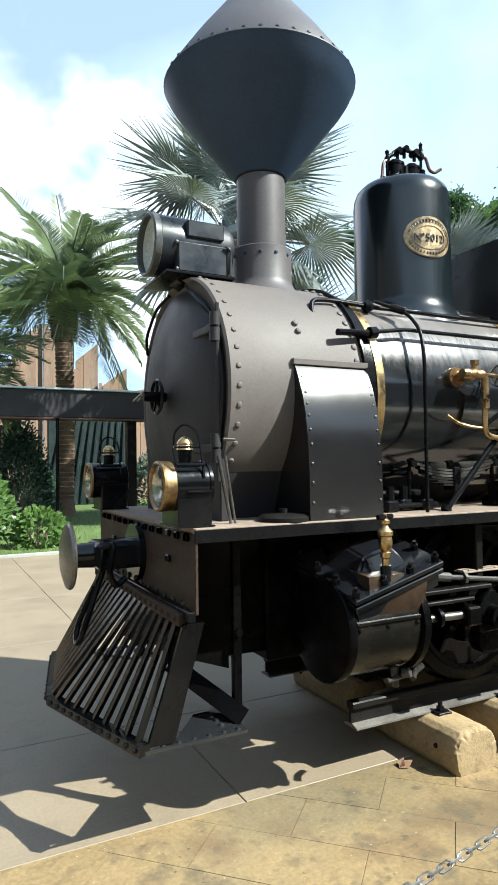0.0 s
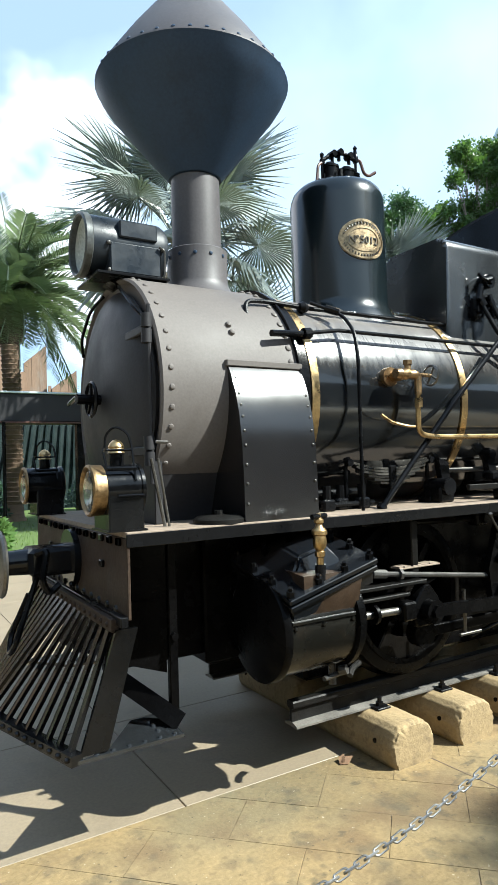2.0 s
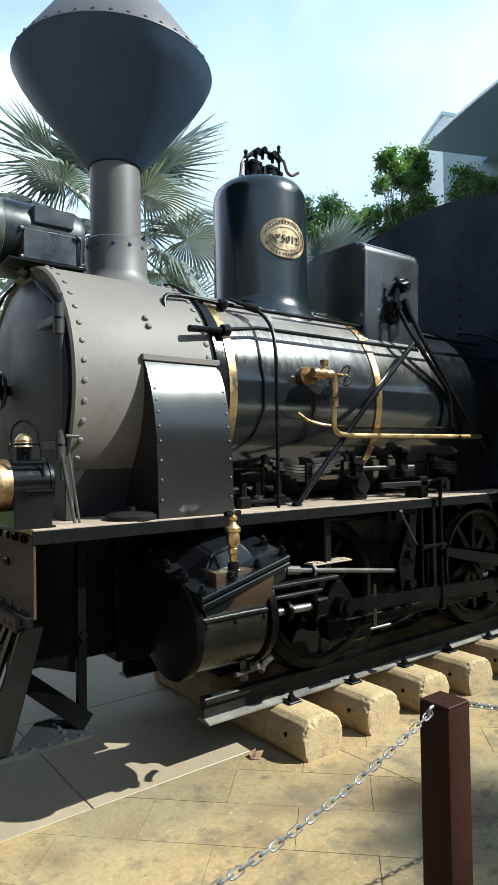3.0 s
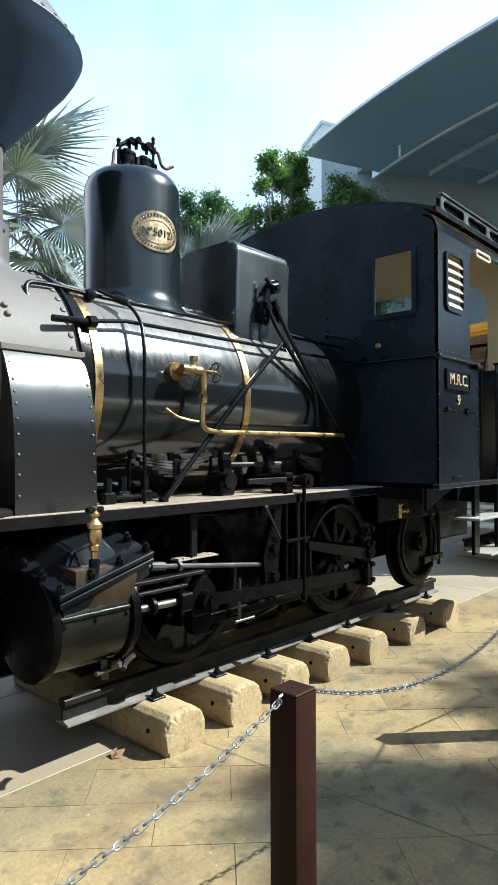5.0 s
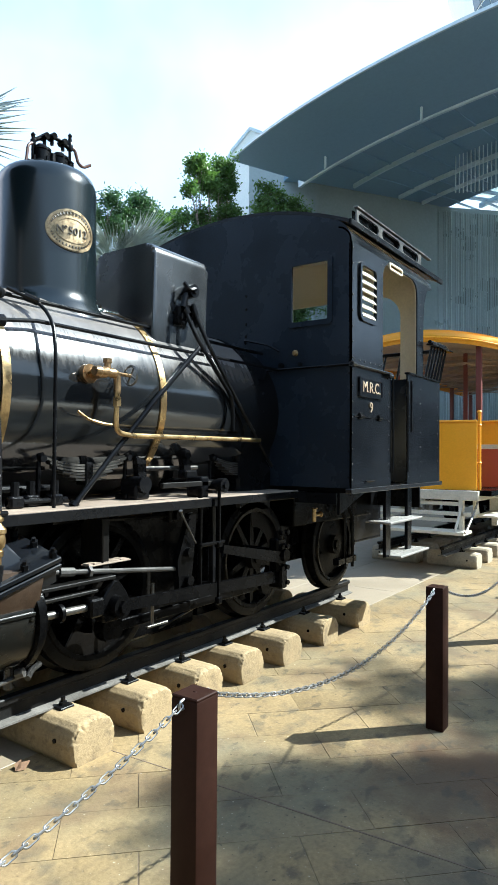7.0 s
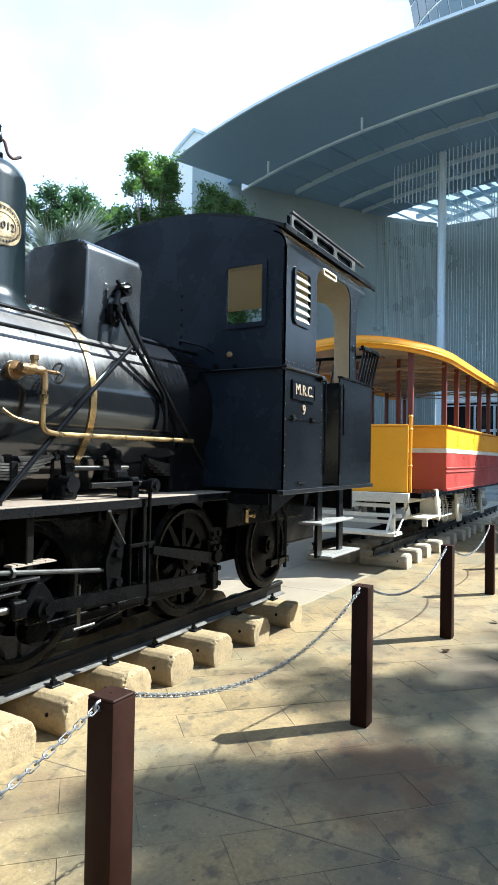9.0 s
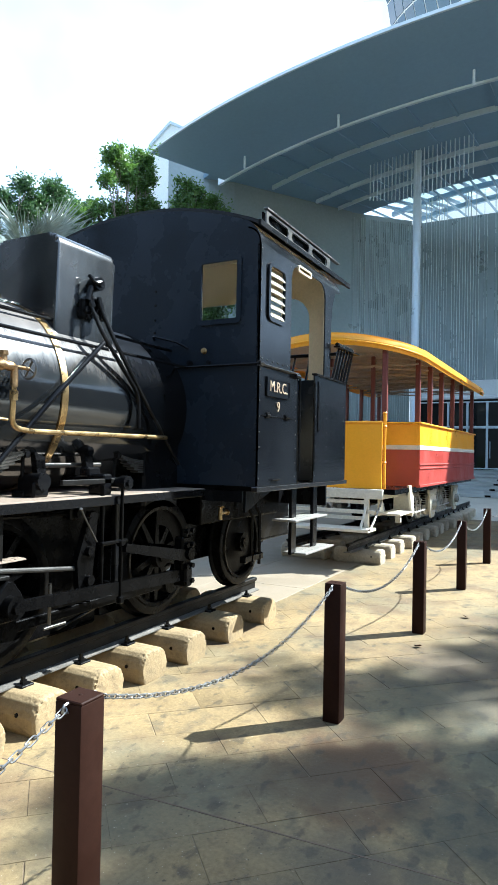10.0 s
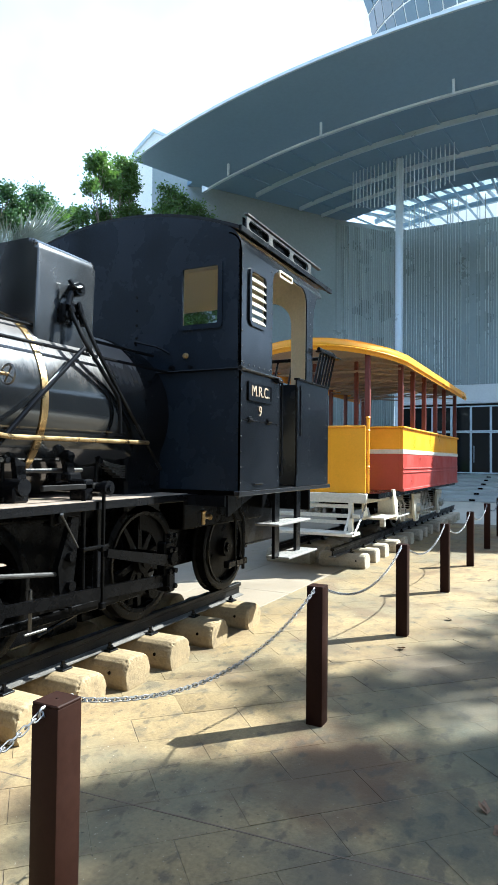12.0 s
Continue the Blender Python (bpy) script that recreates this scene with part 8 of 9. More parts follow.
def frond_mesh(seed, long_=2.7):
    """One feather leaf along +x, arching down, with folded leaflets."""
    rnd = random.Random(seed)
    bm = B()
    arch = rnd.uniform(0.7, 1.25)
    pts = [Vector((long_ * t, 0, 0.35 * long_ * t - arch * long_ * 0.62 * t * t)) for t in (i / 12 for i in range(13))]
    tube(bm, pts, 0.016, 4)
    n = 64
    for i in range(n):
        t = 0.10 + 0.90 * i / n
        k = min(11, int(t * 12))
        p = pts[k].lerp(pts[k + 1], t * 12 - k)
        w = (pts[k + 1] - pts[k]).normalized()
        up = Vector((-w.z, 0, w.x))
        size = 0.50 * (math.sin(math.pi * (0.12 + 0.84 * t)) ** 0.7) + 0.06
        for s in (-1, 1):
            out = (w * rnd.uniform(0.55, 0.8) + Vector((0, s, 0)) * 0.9 + up * rnd.uniform(0.15, 0.5)).normalized()
            quad_leaf(bm, p, out, (up * 0.8 + w * 0.3).normalized(), size * rnd.uniform(0.85, 1.1), 0.024)
    return to_mesh("frond", bm, M_FROND, 80)


FRONDS = [frond_mesh(s) for s in range(4)]


def date_palm(x, y, tall, seed, label, size=1.0):
    rnd = random.Random(seed)
    palm = thing("date_palm", (x, y, 0), label, "palm tree", "palms")
    bm = B()
    prof = [(0.42, 0), (0.33, 0.15), (0.27, 0.5)]
    z = 0.5
    while z < tall:
        prof += [(0.25, z), (0.285, z + 0.10), (0.25, z + 0.12)]
        z += 0.14
    prof += [(0.25, tall), (0.0, tall + 0.1)]
    lathe(bm, prof, (x, y, 0), "z", 18)
    for v in bm.verts:
        v.co.x += 0.02 * noise.noise(v.co * 6) + 0.05 * math.sin(v.co.z * 0.6)
    part("trunk", bm, M_BARK, palm, "ringed brown trunk with old leaf bases")
    # matted boss of cut leaf bases under the crown
    bm = B()
    lathe(bm, [(0.0, tall - 1.02), (0.26, tall - 1.0), (0.36, tall - 0.85), (0.40, tall - 0.45), (0.43, tall), (0.34, tall + 0.45), (0.0, tall + 0.75)], (x, y, 0), "z", 18)
    for v in bm.verts:
        v.co += 0.04 * noise.noise_vector(v.co * 5)
    for i in range(60):
        a, z = rnd.uniform(0, 6.283), tall + rnd.uniform(-0.95, 0.1)
        d = Vector((math.cos(a), math.sin(a), 0))
        cyl(bm, Vector((x, y, z)) + d * 0.33, Vector((x, y, z + 0.16)) + d * rnd.uniform(0.42, 0.50), 0.05, 0.03, 5)
    part("crown_boss", bm, M_BOSS, palm, "dark matted boss of old leaf bases")
    for i in range(96):
        ob = new("frond", FRONDS[i % 4])
        ob.parent = palm
        up = rnd.uniform(-34, 72) if i > 6 else rnd.uniform(62, 85)
        ob.matrix_basis = Matrix.Translation((0, 0, tall + 0.55)) @ pose(0, 0, 0, rnd.uniform(-25, 25), -up + 12, rnd.uniform(0, 360) if i > 6 else 51 * i) @ Matrix.Diagonal((*[size * rnd.uniform(0.8, 1.08)] * 3, 1))
    return palm


def fan_mesh(seed, material, r=1.45, folded=0.0):
    """A fan leaf on its stalk: stiff pleated blades round an arc, split at their tips."""
    rnd = random.Random(seed)
    bm = B()
    stalk = 1.55
    tube(bm, [(0, 0, 0), (stalk * 0.5, 0, 0.05), (stalk, 0, 0.0)], 0.028, 5)
    n = 46
    c = Vector((stalk, 0, 0))
    for i in range(n):
        a = radians(-150 + 300 * i / (n - 1))
        da = radians(300 / (n - 1)) * 0.42
        dip = -0.28 * (1 - math.cos(a)) * 0.3 - folded * abs(math.sin(a)) * 0.5
        long_ = r * (0.80 + 0.20 * math.cos(a)) * rnd.uniform(0.93, 1.06)
        mid = long_ * 0.44
        w = Vector((math.cos(a), math.sin(a), dip))
        l, q = Vector((math.cos(a - da), math.sin(a - da), dip)), Vector((math.cos(a + da), math.sin(a + da), dip))
        fold = Vector((0, 0, 0.06))
        droop = Vector((0, 0, -rnd.uniform(0.04, 0.34) * r))
        v0 = bm.verts.new(c)
        vl, vm, vr = bm.verts.new(c + l * mid), bm.verts.new(c + w * mid + fold), bm.verts.new(c + q * mid)
        tip = bm.verts.new(c + w * long_ + droop)
        for f in ((v0, vl, vm), (v0, vm, vr), (vl, tip, vm), (vm, tip, vr)):
            bm.faces.new(f)
    me = to_mesh("fan_leaf", bm, material, 20)
    return me


FANS = [fan_mesh(s, M_FAN) for s in range(3)]
DEADFANS = [fan_mesh(s, M_DEADFAN, 1.1, 0.9) for s in range(2)]


def fan_palm(x, y, tall, seed, label, size=1.0, leaves=30, dead=10):
    rnd = random.Random(seed)
    palm = thing("fan_palm", (x, y, 0), label, "palm tree", "palms")
    bm = B()
    lathe(bm, [(0.34, 0), (0.26, 0.4)] + [(0.22 + 0.012 * (i % 2), 0.4 + 0.09 * i) for i in range(int((tall - 0.4) / 0.09))] + [(0.28, tall), (0.0, tall + 0.5)], (x, y, 0), "z", 16)
    part("trunk", bm, M_BARK, palm, "grey-brown trunk")
    for i in range(leaves):
        ob = new("fan_leaf", FANS[i % 3])
        ob.parent = palm
        up = 80 - 112 * (i + 0.5) / leaves + rnd.uniform(-10, 10)
        ob.matrix_basis = Matrix.Translation((0, 0, tall + 0.1)) @ pose(0, 0, 0, 0, 0, 137.5 * i + rnd.uniform(-12, 12)) @ pose(0, 0, 0, rnd.uniform(-28, 28), -up, 0) @ Matrix.Diagonal((*[size * rnd.uniform(0.85, 1.1)] * 3, 1))
    for i in range(dead):
        ob = new("dry_leaf", DEADFANS[i % 2])
        ob.parent = palm
        ob.matrix_basis = Matrix.Translation((0, 0, tall - 0.1)) @ pose(0, 0, 0, 0, 0, 137.5 * i + 40) @ pose(0, 0, 0, rnd.uniform(-40, 40), rnd.uniform(55, 80), 0) @ Matrix.Diagonal((*[size * rnd.uniform(0.7, 1.0)] * 3, 1))
    return palm


def leafy(bm, rnd, c, r, count, size, tuft=0.30, flat=0.85):
    """Leaves in small clumps spread through an uneven ball, densest near its skin."""
    clumps = max(6, count // 44)
    for _ in range(clumps):
        d = Vector((rnd.gauss(0, 1), rnd.gauss(0, 1), rnd.gauss(0, 1))).normalized()
        k = r * (0.40 + 0.75 * rnd.random()) * (0.8 + 0.75 * noise.noise(d * 2.3 + Vector(c)))
        o = Vector(c) + Vector((d.x * k, d.y * k, d.z * k * flat))
        spread_ = rnd.uniform(0.55, 1.35)
        for _ in range(44):
            d2 = Vector((rnd.gauss(0, 1), rnd.gauss(0, 1), rnd.gauss(0, 1))).normalized() * (rnd.random() ** 0.45 if rnd.random() < 0.8 else rnd.uniform(0.9, 1.7))
            p = o + Vector((d2.x, d2.y, 0.75 * d2.z)) * (tuft + size) * spread_
            w = Vector((rnd.gauss(0, 1), rnd.gauss(0, 1), rnd.gauss(-0.2, 0.7))).normalized()
            u = w.orthogonal().normalized()
            u = (u * math.cos(rnd.uniform(0, 6.28)) + w.cross(u) * math.sin(rnd.uniform(0, 6.28))).normalized()
            quad_leaf(bm, p, w, u, size * rnd.uniform(0.8, 1.3), size * 0.28)


def tree(x, y, tall, balls, seed, label, material=None, leaf=0.22, count=2600, trunk_r=0.2, tuft=0.30):
    """Tapered trunk, a limb into each part of the crown, and many small leaves."""
    rnd = random.Random(seed)
    ob = thing("tree", (x, y, 0), label, "tree", "trees")
    bm = B()
    fork = Vector((x, y, tall * 0.45))
    for i in range(6):
        a, b_ = Vector((x, y, 0)).lerp(fork, i / 6), Vector((x, y, 0)).lerp(fork, (i + 1) / 6)
        cyl(bm, a, b_, trunk_r * (1 - 0.5 * i / 6), trunk_r * (1 - 0.5 * (i + 1) / 6), 10, False)
    part("trunk", bm, M_TRUNK, ob)
    for dx, dy, z, r in balls:
        end = Vector((x + dx, y + dy, z))
        mid = fork.lerp(end, 0.5) + Vector((rnd.uniform(-0.3, 0.3), rnd.uniform(-0.3, 0.3), 0.2))
        bm = B()
        cyl(bm, fork, mid, trunk_r * 0.45, trunk_r * 0.3, 7, False)
        cyl(bm, mid, end, trunk_r * 0.3, trunk_r * 0.1, 7, False)
        for _ in range(5):
            d = Vector((rnd.gauss(0, 1), rnd.gauss(0, 1), rnd.gauss(0.3, 0.8))).normalized()
            cyl(bm, mid.lerp(end, rnd.random()), end + d * r * 0.8, trunk_r * 0.12, trunk_r * 0.03, 5, False)
        part("limb", bm, M_TRUNK, ob)
    total = sum(b_[3] ** 2 for b_ in balls)
    for dx, dy, z, r in balls:
        bm = B()
        leafy(bm, rnd, (x + dx, y + dy, z), r, int(count * r * r / total), leaf, tuft)
        part("leaf_clump", bm, material or M_LEAF, ob, kind="stuff")
    return ob


date_palm(4.0, 20.5, 6.25, 3, "feather-leaved date palm with a stout ringed trunk on the lawn", 1.18)
date_palm(0.75, 18.6, 3.7, 8, "young date palm with arching green fronds", 0.9)
fan_palm(7.1, 14.9, 7.0, 4, "tall silvery fan palm with dry leaves hanging below", 1.25, 25, 20)
fan_palm(9.6, 16.2, 4.3, 9, "lower silvery fan palm behind the boiler", 1.0, 18, 10)
fan_palm(15.2, 16.0, 6.6, 14, "pale silver fan palm beyond the locomotive", 1.0, 24, 4)
tree(22.0, 22.4, 12.5, [(0.2, 0.0, 13.5, 0.68), (1.6, 0.2, 13.3, 0.72), (0.6, -0.3, 12.6, 0.85), (-0.6, 0.2, 12.7, 0.55), (1.2, 0.3, 12.1, 0.8), (2.6, 0.4, 12.5, 0.6), (-0.2, 0.1, 11.4, 0.8), (1.9, 0.3, 11.3, 0.7)], 21, "dense dark-green broadleaf tree behind the palms", M_LEAF3, 0.15, 15000, 0.2, 0.18)
tree(19.6, 23.8, 12.0, [(0.8, -1.3, 13.2, 0.5), (0.3, -0.8, 12.3, 0.7), (1.2, -1.2, 12.0, 0.6), (-0.8, 0.2, 12.0, 0.7), (0.2, 0.1, 11.0, 0.8), (-2.2, 0.2, 11.4, 0.9)], 22, "dark-green broadleaf tree beyond the lawn", M_LEAF3, 0.15, 11000, 0.18, 0.18)
tree(23.0, 18.6, 14.4, [(-1.0, 0.0, 14.35, 0.50), (0.9, 0.1, 14.95, 0.62), (0.2, 0.3, 14.4, 0.38), (-0.3, 0.0, 13.75, 0.58), (1.25, 0.0, 14.25, 0.5), (-1.35, 0.1, 13.15, 0.34), (1.0, 0.2, 13.7, 0.4)], 23, "slender tree with open clumps of sunlit leaves", M_LEAF2, 0.15, 9500, 0.14, 0.16)
tree(23.4, 19.2, 12.0, [(0.7, -0.5, 12.85, 0.6), (-0.9, -0.4, 12.2, 0.55), (-2.2, -0.4, 11.8, 0.5), (-0.2, -0.3, 11.7, 0.6), (1.5, -0.3, 13.2, 0.5), (0.3, -0.2, 12.3, 0.55), (-2.9, -0.3, 11.2, 0.6), (-1.5, -0.4, 11.2, 0.7)], 27, "low broadleaf tree with lime-green tips", M_LEAF2, 0.15, 9000, 0.13, 0.18)
tree(25.8, 17.0, 12.0, [(-0.85, 0.0, 13.75, 0.48), (0.3, 0.1, 13.95, 0.55), (1.5, 0.0, 13.95, 0.48), (-0.75, 0.1, 13.05, 0.6), (0.6, 0.1, 13.2, 0.7), (2.5, 0.0, 13.8, 0.45), (1.8, 0.1, 13.2, 0.6), (0.0, -0.9, 8.3, 1.3)], 24, "sunlit green tree below the canopy's tip", M_LEAF2, 0.15, 11000, 0.16, 0.18)
tree(30.0, 34.0, 15.0, [(-2.5, 0.0, 13.5, 2.6), (1.2, 0.0, 14.0, 2.6), (-0.3, 0.0, 11.6, 3.0)], 25, "dark tree in the distance", count=3600, leaf=0.3)
# broad trees on the sunny side, whose shade dapples the paving
SHADE = [(3.55, 1.05, 0.5), (3.75, 0.55, 0.5), (4.6, 0.25, 0.65), (4.6, 1.35, 0.25), (3.2, -0.3, 0.9), (5.7, 0.9, 0.7), (6.6, 0.2, 1.0), (8.0, 0.6, 0.7), (5.2, -1.2, 1.2), (3.6, -1.6, 1.0), (9.5, 0.2, 0.8), (7.2, -1.2, 1.0), (4.5, 1.75, 0.35), (2.7, 1.0, 0.5), (2.9, 0.45, 0.5), (2.4, 0.1, 0.8), (3.3, 1.45, 0.3), (2.3, 1.6, 0.3), (2.2, 0.9, 0.5), (3.0, 1.72, 0.28), (2.6, 1.45, 0.3), (2.75, 2.05, 0.14)]
tree(15.0, -9.6, 13.5, [(px + 9.4 - 15.0, py - 8.9 + 9.6, 12.5, r) for px, py, r in SHADE], 26, "tall garden tree beside the paved way", M_LEAF, 0.19, 6000, 0.26, 0.10)
# unseen trees added to cut sky light and darken what the metal mirrors
for k, x in enumerate((-9.0, -2.0)):
    tree(x, -11.5, 7.5, [(-1.6, 0.0, 6.0, 1.9), (1.6, 0.3, 6.4, 2.0), (0.0, -0.4, 7.2, 1.9), (0.2, 0.3, 4.6, 1.9)], 60 + k, "unseen leafy tree, added to darken reflections and the southern sky", M_LEAF, 0.3, 2600, 0.2)
# unseen walls added behind the camera to darken reflections and hold back skylight
bm = B()
box(bm, -30, 60, -16.4, -16.0, 0, 8.5)
solid("light_blocker_south", bm, M_SLATE, "unseen plain dark wall, added to block light from the south", "wall", "structure")
bm = B()
box(bm, -10.4, -10, -16, 30, 0, 11)
solid("light_blocker_west", bm, M_SLATE, "unseen plain dark wall, added to block light from the west", "wall", "structure")


def bush(x, y, rx, rz, seed, material, label, count=2600, leaf=0.09, cone=False):
    rnd = random.Random(seed)
    bm = B()
    for i in range(count):
        d = Vector((rnd.gauss(0, 1), rnd.gauss(0, 1), abs(rnd.gauss(0, 1)) if cone else rnd.gauss(0.25, 1))).normalized()
        k = rnd.uniform(0.72, 1.0) * (1 + 0.16 * noise.noise(d * 3 + Vector((x, y, 0))))
        taper = 1.0 - 0.35 * max(0, d.z) if cone else 1.0
        p = Vector((x + d.x * rx * k * taper, y + d.y * rx * k * taper, max(0.04, rz * (0.48 + 0.52 * d.z * k) if not cone else rz * (0.1 + 0.9 * d.z * k))))
        w = (d + Vector((rnd.gauss(0, 0.6), rnd.gauss(0, 0.6), rnd.gauss(0.2, 0.5)))).normalized()
        quad_leaf(bm, p, w, w.orthogonal().normalized(), leaf * rnd.uniform(0.8, 1.4), leaf * 0.35)
    ob = thing("bush", (x, y, 0), label, "bush", "bushes")
    part("leaves", bm, material, ob, kind="stuff")
    for i in range(7):
        bm = B()
        a = 0.9 * i
        cyl(bm, (x + 0.05 * math.cos(a), y + 0.05 * math.sin(a), 0), (x + rx * 0.55 * math.cos(a), y + rx * 0.55 * math.sin(a), rz * 0.6), 0.03, 0.01, 6)
        part("stem", bm, M_TRUNK, ob)
    return ob


bush(2.45, 19.0, 1.1, 2.95, 1, M_HEDGE, "dense dark clipped bush on the lawn", 5200, 0.10, True)
bush(3.0, 24.0, 1.6, 2.4, 2, M_HEDGE, "dark clipped bush against the fence", 4000, 0.12, True)
bush(0.9, 13.3, 0.75, 1.55, 3, M_LEAF2, "light-green leafy shrub at the lawn's edge", 1100, 0.15)
bush(-0.6, 13.2, 0.8, 1.6, 4, M_LEAF2, "light-green leafy shrub at the lawn's edge", 1100, 0.15)
bush(2.1, 13.0, 0.45, 0.7, 5, M_LEAF2, "low light-green shrub at the lawn's edge", 600, 0.13)
bush(8.0, 22.0, 2.2, 2.2, 6, M_HEDGE, "dark hedge behind the locomotive", 4600, 0.12, True)
bush(12.5, 21.0, 2.6, 2.4, 7, M_HEDGE, "dark hedge behind the locomotive", 4600, 0.12, True)
bush(17.0, 19.5, 2.4, 3.2, 8, M_HEDGE, "dark hedge behind the locomotive", 4600, 0.12, True)

# tall timber screen with jagged tops
fence = thing("timber_screen", (4, 27, 0), "tall weathered timber screen with jagged pointed panels", "screen")
rnd = random.Random(9)
panels = [(2.2, 5.1, 3.3, 5.5), (3.3, 6.35, 4.45, 7.26), (4.45, 7.26, 5.15, 6.55), (5.15, 5.25, 5.72, 5.45), (5.72, 5.78, 6.62, 6.56), (6.62, 4.9, 6.76, 4.9), (6.76, 4.78, 7.78, 5.56), (7.78, 4.55, 8.8, 4.8)]
x = -16.0
while x < 2.2:
    w = min(rnd.uniform(1.0, 1.6), 2.2 - x)
    h = rnd.uniform(4.9, 6.2)
    panels.append((x, h, x + w, h + rnd.uniform(0.3, 1.0)))
    x += w
x = 8.8
while x < 24:
    w = rnd.uniform(1.0, 1.6)
    h = rnd.uniform(4.2, 4.8)
    panels.append((x, h, x + w, h + rnd.uniform(0.3, 0.8)))
    x += w
for x, h0, x1, h1 in panels:
    bm = B()
    yy = 27.0 + rnd.uniform(-0.25, 0.25)
    m_ = max(1, int((x1 - x) / 0.26))
    for i in range(m_):
        a, b_ = x + (x1 - x) * i / m_, x + (x1 - x) * (i + 1) / m_ - 0.008
        prism(bm, [(a, 0.0), (b_, 0.0), (b_, h0 + (h1 - h0) * (i + 1) / m_), (a, h0 + (h1 - h0) * i / m_)], "y", yy + rnd.uniform(-0.02, 0.02), yy + 0.09)
    pieces("board", bm, M_FENCE, fence)
# long dark girder on posts across the garden
girder = thing("girder_frame", (2, 17, 0), "long dark steel girder on slim posts across the lawn", "girder")
bm = B()
box(bm, -22, 14, 17.0, 17.35, 2.72, 3.42, 0.02)
part("girder", bm, M_DOOR, girder, "dark riveted girder")
bm = B()
box(bm, -22, 14, 16.93, 17.42, 3.42, 3.47, 0.01)
# pale trim colour paints in the sunlit line along the flange
part("top_flange", bm, M_TRIM, girder, "top flange, painted pale for the sun on it")
bm = B()
box(bm, -22, 14, 16.93, 17.42, 2.67, 2.72, 0.01)
part("bottom_flange", bm, M_RUST, girder)
for x in (-9.0, -3.0, 5.1, 11.0):
    bm = B()
    box(bm, x - 0.12, x + 0.12, 17.05, 17.30, 0.0, 2.68, 0.01)
    box(bm, x - 0.25, x + 0.25, 16.95, 17.40, 0.02, 0.10, 0.01)
    part("post", bm, M_BLACKM, girder)
bm = B()
cyl(bm, (3.15, 16.9, 0.0), (3.15, 16.9, 2.70), 0.045, seg=10)
part("pole", bm, M_BLACKM, girder)
# dark relief panel behind the lamp
bm = B()
box(bm, 4.3, 7.6, 25.2, 25.35, 0.0, 3.4, 0.03)
relief = thing("relief_panel", (6, 25.2, 0), "dark bronze-green relief panel with slanting ribs by the screen", "panel")
part("slab", bm, M_SCULPT, relief)
for k in range(11):
    bm = B()
    tube(bm, [(4.35 + 0.29 * k, 25.17, 0.15), (4.5 + 0.29 * k, 25.12, 1.4), (4.85 + 0.26 * k, 25.17, 3.2)], 0.055, 6)
    part("rib", bm, M_SCULPT, relief)

# ---- near paving: long pavers laid in diagonal rows ----
U, V = Vector((1, -1, 0)).normalized(), Vector((1, 1, 0)).normalized()
PL, PW, GAP = 0.642, 0.310, 0.0022
rnd = random.Random(77)


def paver_mesh(seed):
    r = random.Random(seed)
    bm = B()
    a, b_ = PL / 2 - GAP / 2, PW / 2 - GAP / 2
    ea, eb, ec, ed = (r.choice((0.0008, 0.0012, 0.0040)) for _ in range(4))
    low = [bm.verts.new(U * p + V * q + Vector((0, 0, -0.0075))) for p, q in ((-a, -b_), (a, -b_), (a, b_), (-a, b_))]
    mid = [bm.verts.new(U * (p + r.uniform(-0.0015, 0.0015)) + V * (q + r.uniform(-0.0015, 0.0015)) + Vector((0, 0, -0.003))) for p, q in ((-a, -b_), (a, -b_), (a, b_), (-a, b_))]
    top = [bm.verts.new(U * p + V * q + Vector((0, 0, r.uniform(-0.0006, 0.0004)))) for p, q in ((-a + ea, -b_ + eb), (a - ec, -b_ + eb), (a - ec, b_ - ed), (-a + ea, b_ - ed))]
    bm.faces.new(top)
    for p, q in ((low, mid), (mid, top)):
        for i in range(4):
            bm.faces.new((p[i], p[(i + 1) % 4], q[(i + 1) % 4], q[i]))
    return bm


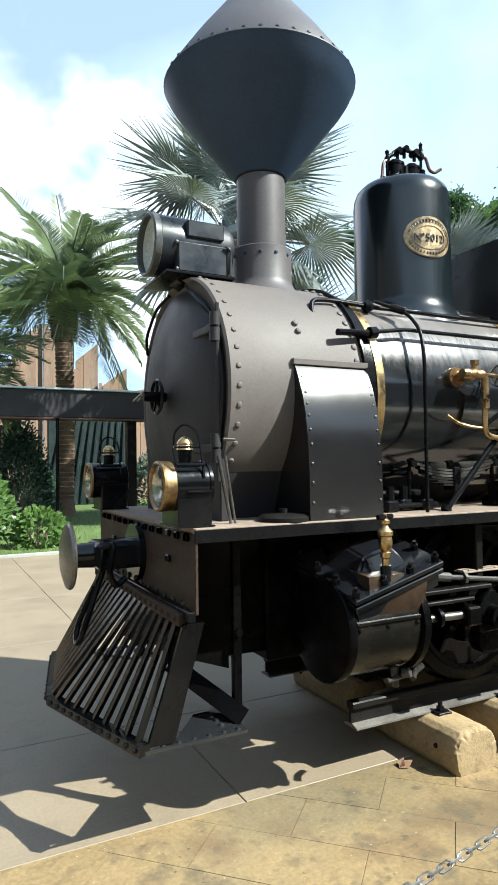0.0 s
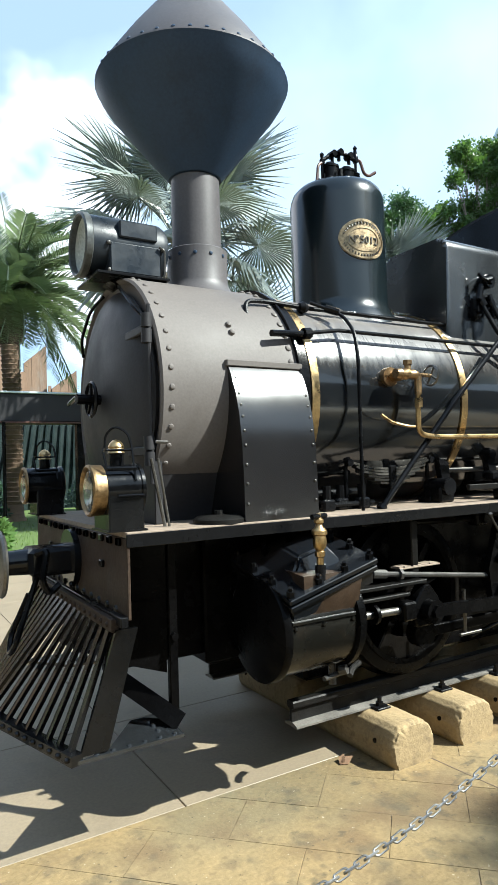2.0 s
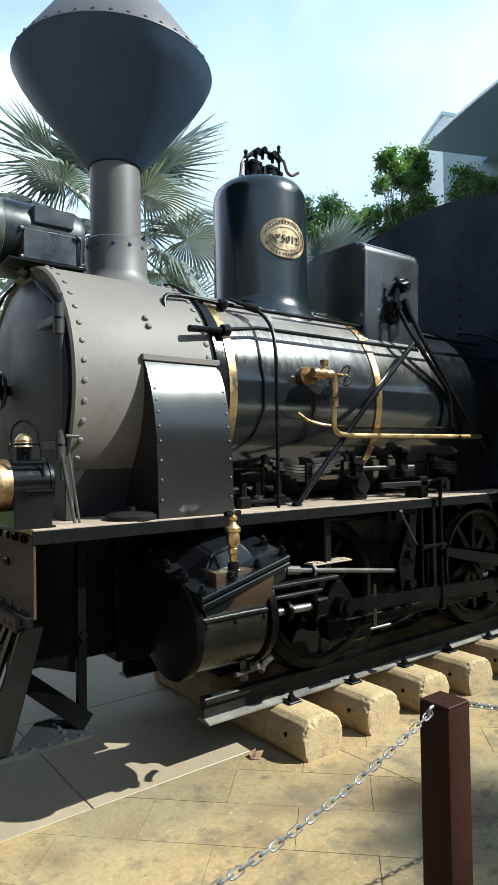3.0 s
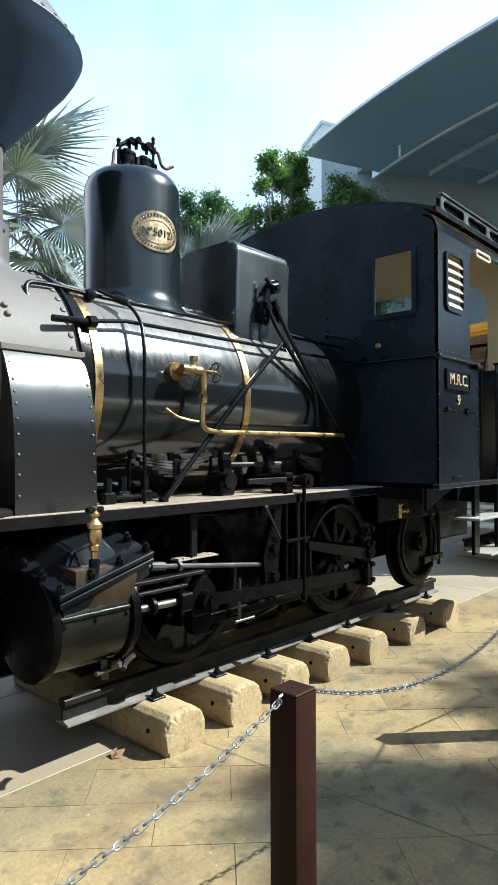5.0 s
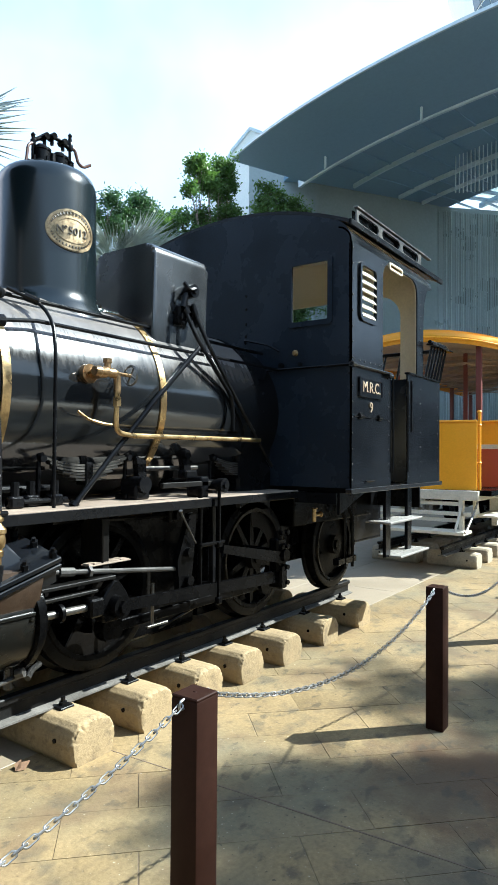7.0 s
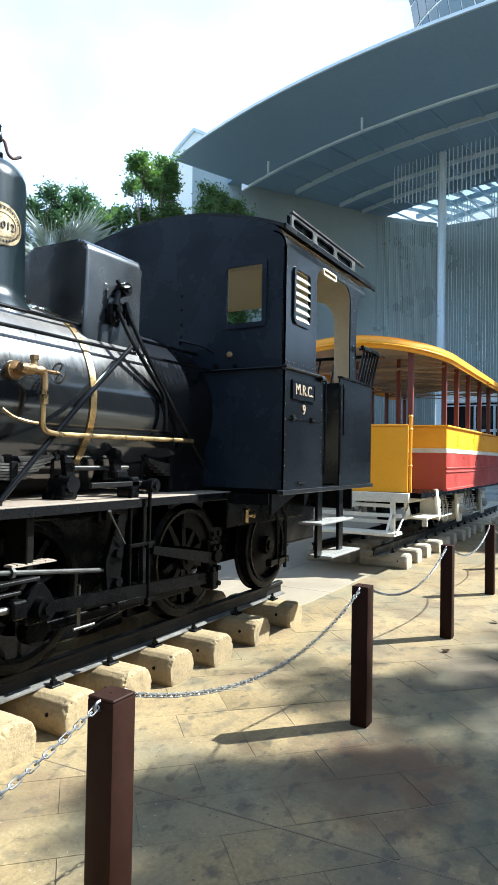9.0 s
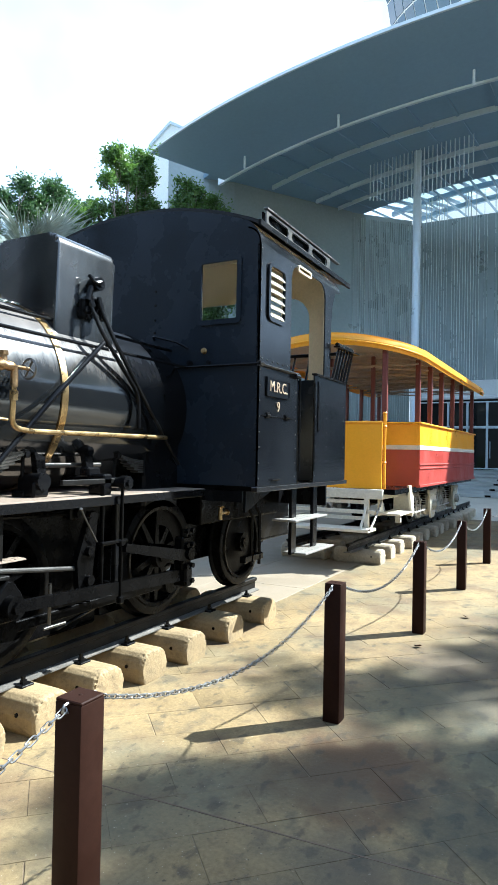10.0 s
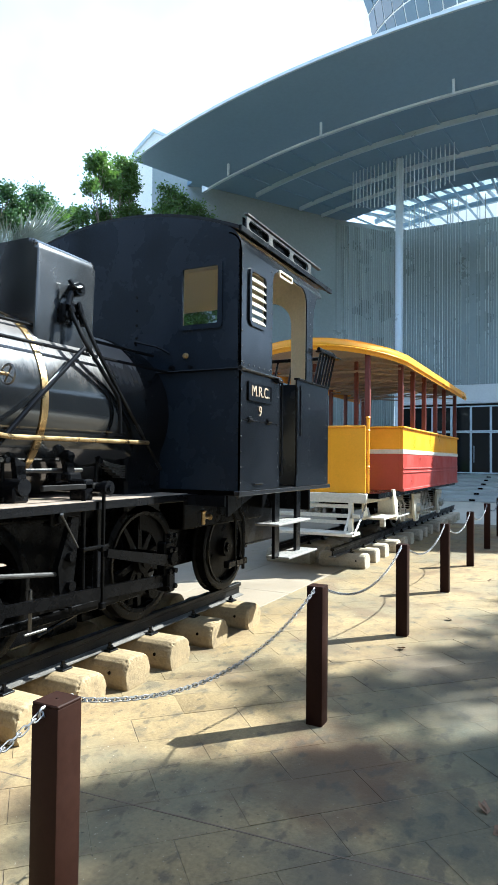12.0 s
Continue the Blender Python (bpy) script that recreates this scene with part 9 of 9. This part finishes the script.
PAVERS = []
for s in range(9):
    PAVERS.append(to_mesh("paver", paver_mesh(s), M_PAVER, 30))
paving = thing("paving", (3.0, 1.0, 0), "sandy stone pavers laid in diagonal rows, stained and worn", "paving", kind="structure")
rest = B()
placed = 0
for j in range(-40, 60):
    for i in range(-60, 60):
        c = U * (PL * (i + 0.5 * (j % 2)) + 0.0) + V * (3.29 + PW * j)
        half = (PL + PW) / 2 * 0.7071
        if not (-2.5 < c.x < 17.0 and -6.0 < c.y < SLAB_Y + 0.15):
            continue
        if c.y + half < SLAB_Y - 0.002 and 1.0 < c.x < 6.2 and 0.2 < c.y and placed < 300:
            ob = new("paver", PAVERS[(i * 7 + j * 4 + (i * j) % 5) % 9])
            ob.parent = paving
            ob.location = c - ORIGIN[paving.name] + Vector((0, 0, rnd.uniform(-0.0008, 0.0008)))
            placed += 1
        else:
            a, b_ = PL / 2 - GAP / 2, PW / 2 - GAP / 2
            poly = [c + U * p + V * q for p, q in ((-a, -b_), (a, -b_), (a, b_), (-a, b_))]
            cut = []
            for p, q in zip(poly, poly[1:] + poly[:1]):
                if p.y <= SLAB_Y - 0.003:
                    cut.append(p)
                if (p.y - SLAB_Y + 0.003) * (q.y - SLAB_Y + 0.003) < 0:
                    cut.append(p.lerp(q, (SLAB_Y - 0.003 - p.y) / (q.y - p.y)))
            if len(cut) < 3:
                continue
            z = rnd.uniform(-0.001, 0.0)
            low = [rest.verts.new((p.x, p.y, -0.011)) for p in cut]
            top = [rest.verts.new((p.x, p.y, z)) for p in cut]
            rest.faces.new(top)
            for k in range(len(cut)):
                rest.faces.new((low[k], low[(k + 1) % len(cut)], top[(k + 1) % len(cut)], top[k]))
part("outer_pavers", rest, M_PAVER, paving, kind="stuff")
bm = B()
box(bm, -2.6, 17.2, -6.2, SLAB_Y - 0.001, -0.0115, -0.0026)
part("joint_sand", bm, M_GROUND, paving)
# one straight saw cut across the pressed paving, filled dark
bm = B()
prism(bm, [(2.715, 3.22), (2.722, 3.22), (2.932, 0.40), (2.925, 0.40)], "z", -0.004, 0.0014)
part("filled_saw_cut", bm, M_SOIL, paving)
# dead leaf and litter on the paving
bm = B()
for k, (px, py) in enumerate(((2.31, 3.14), (6.9, 1.35), (5.75, 1.55), (9.3, 1.3), (3.3, 0.62), (3.45, 0.66))):
    a = 1.3 * k
    w, u = Vector((math.cos(a), math.sin(a), 0.25)).normalized(), Vector((-math.sin(a), math.cos(a), 0.5)).normalized()
    quad_leaf(bm, Vector((px, py, 0.004)), w, u, 0.09, 0.025)
    quad_leaf(bm, Vector((px, py, 0.004)), (w + u * 0.6).normalized(), (u - w * 0.3).normalized(), 0.07, 0.02)
solid("fallen_leaves", bm, M_LITTER, "curled dry leaves lying on the paving", "leaf litter", "stuff")
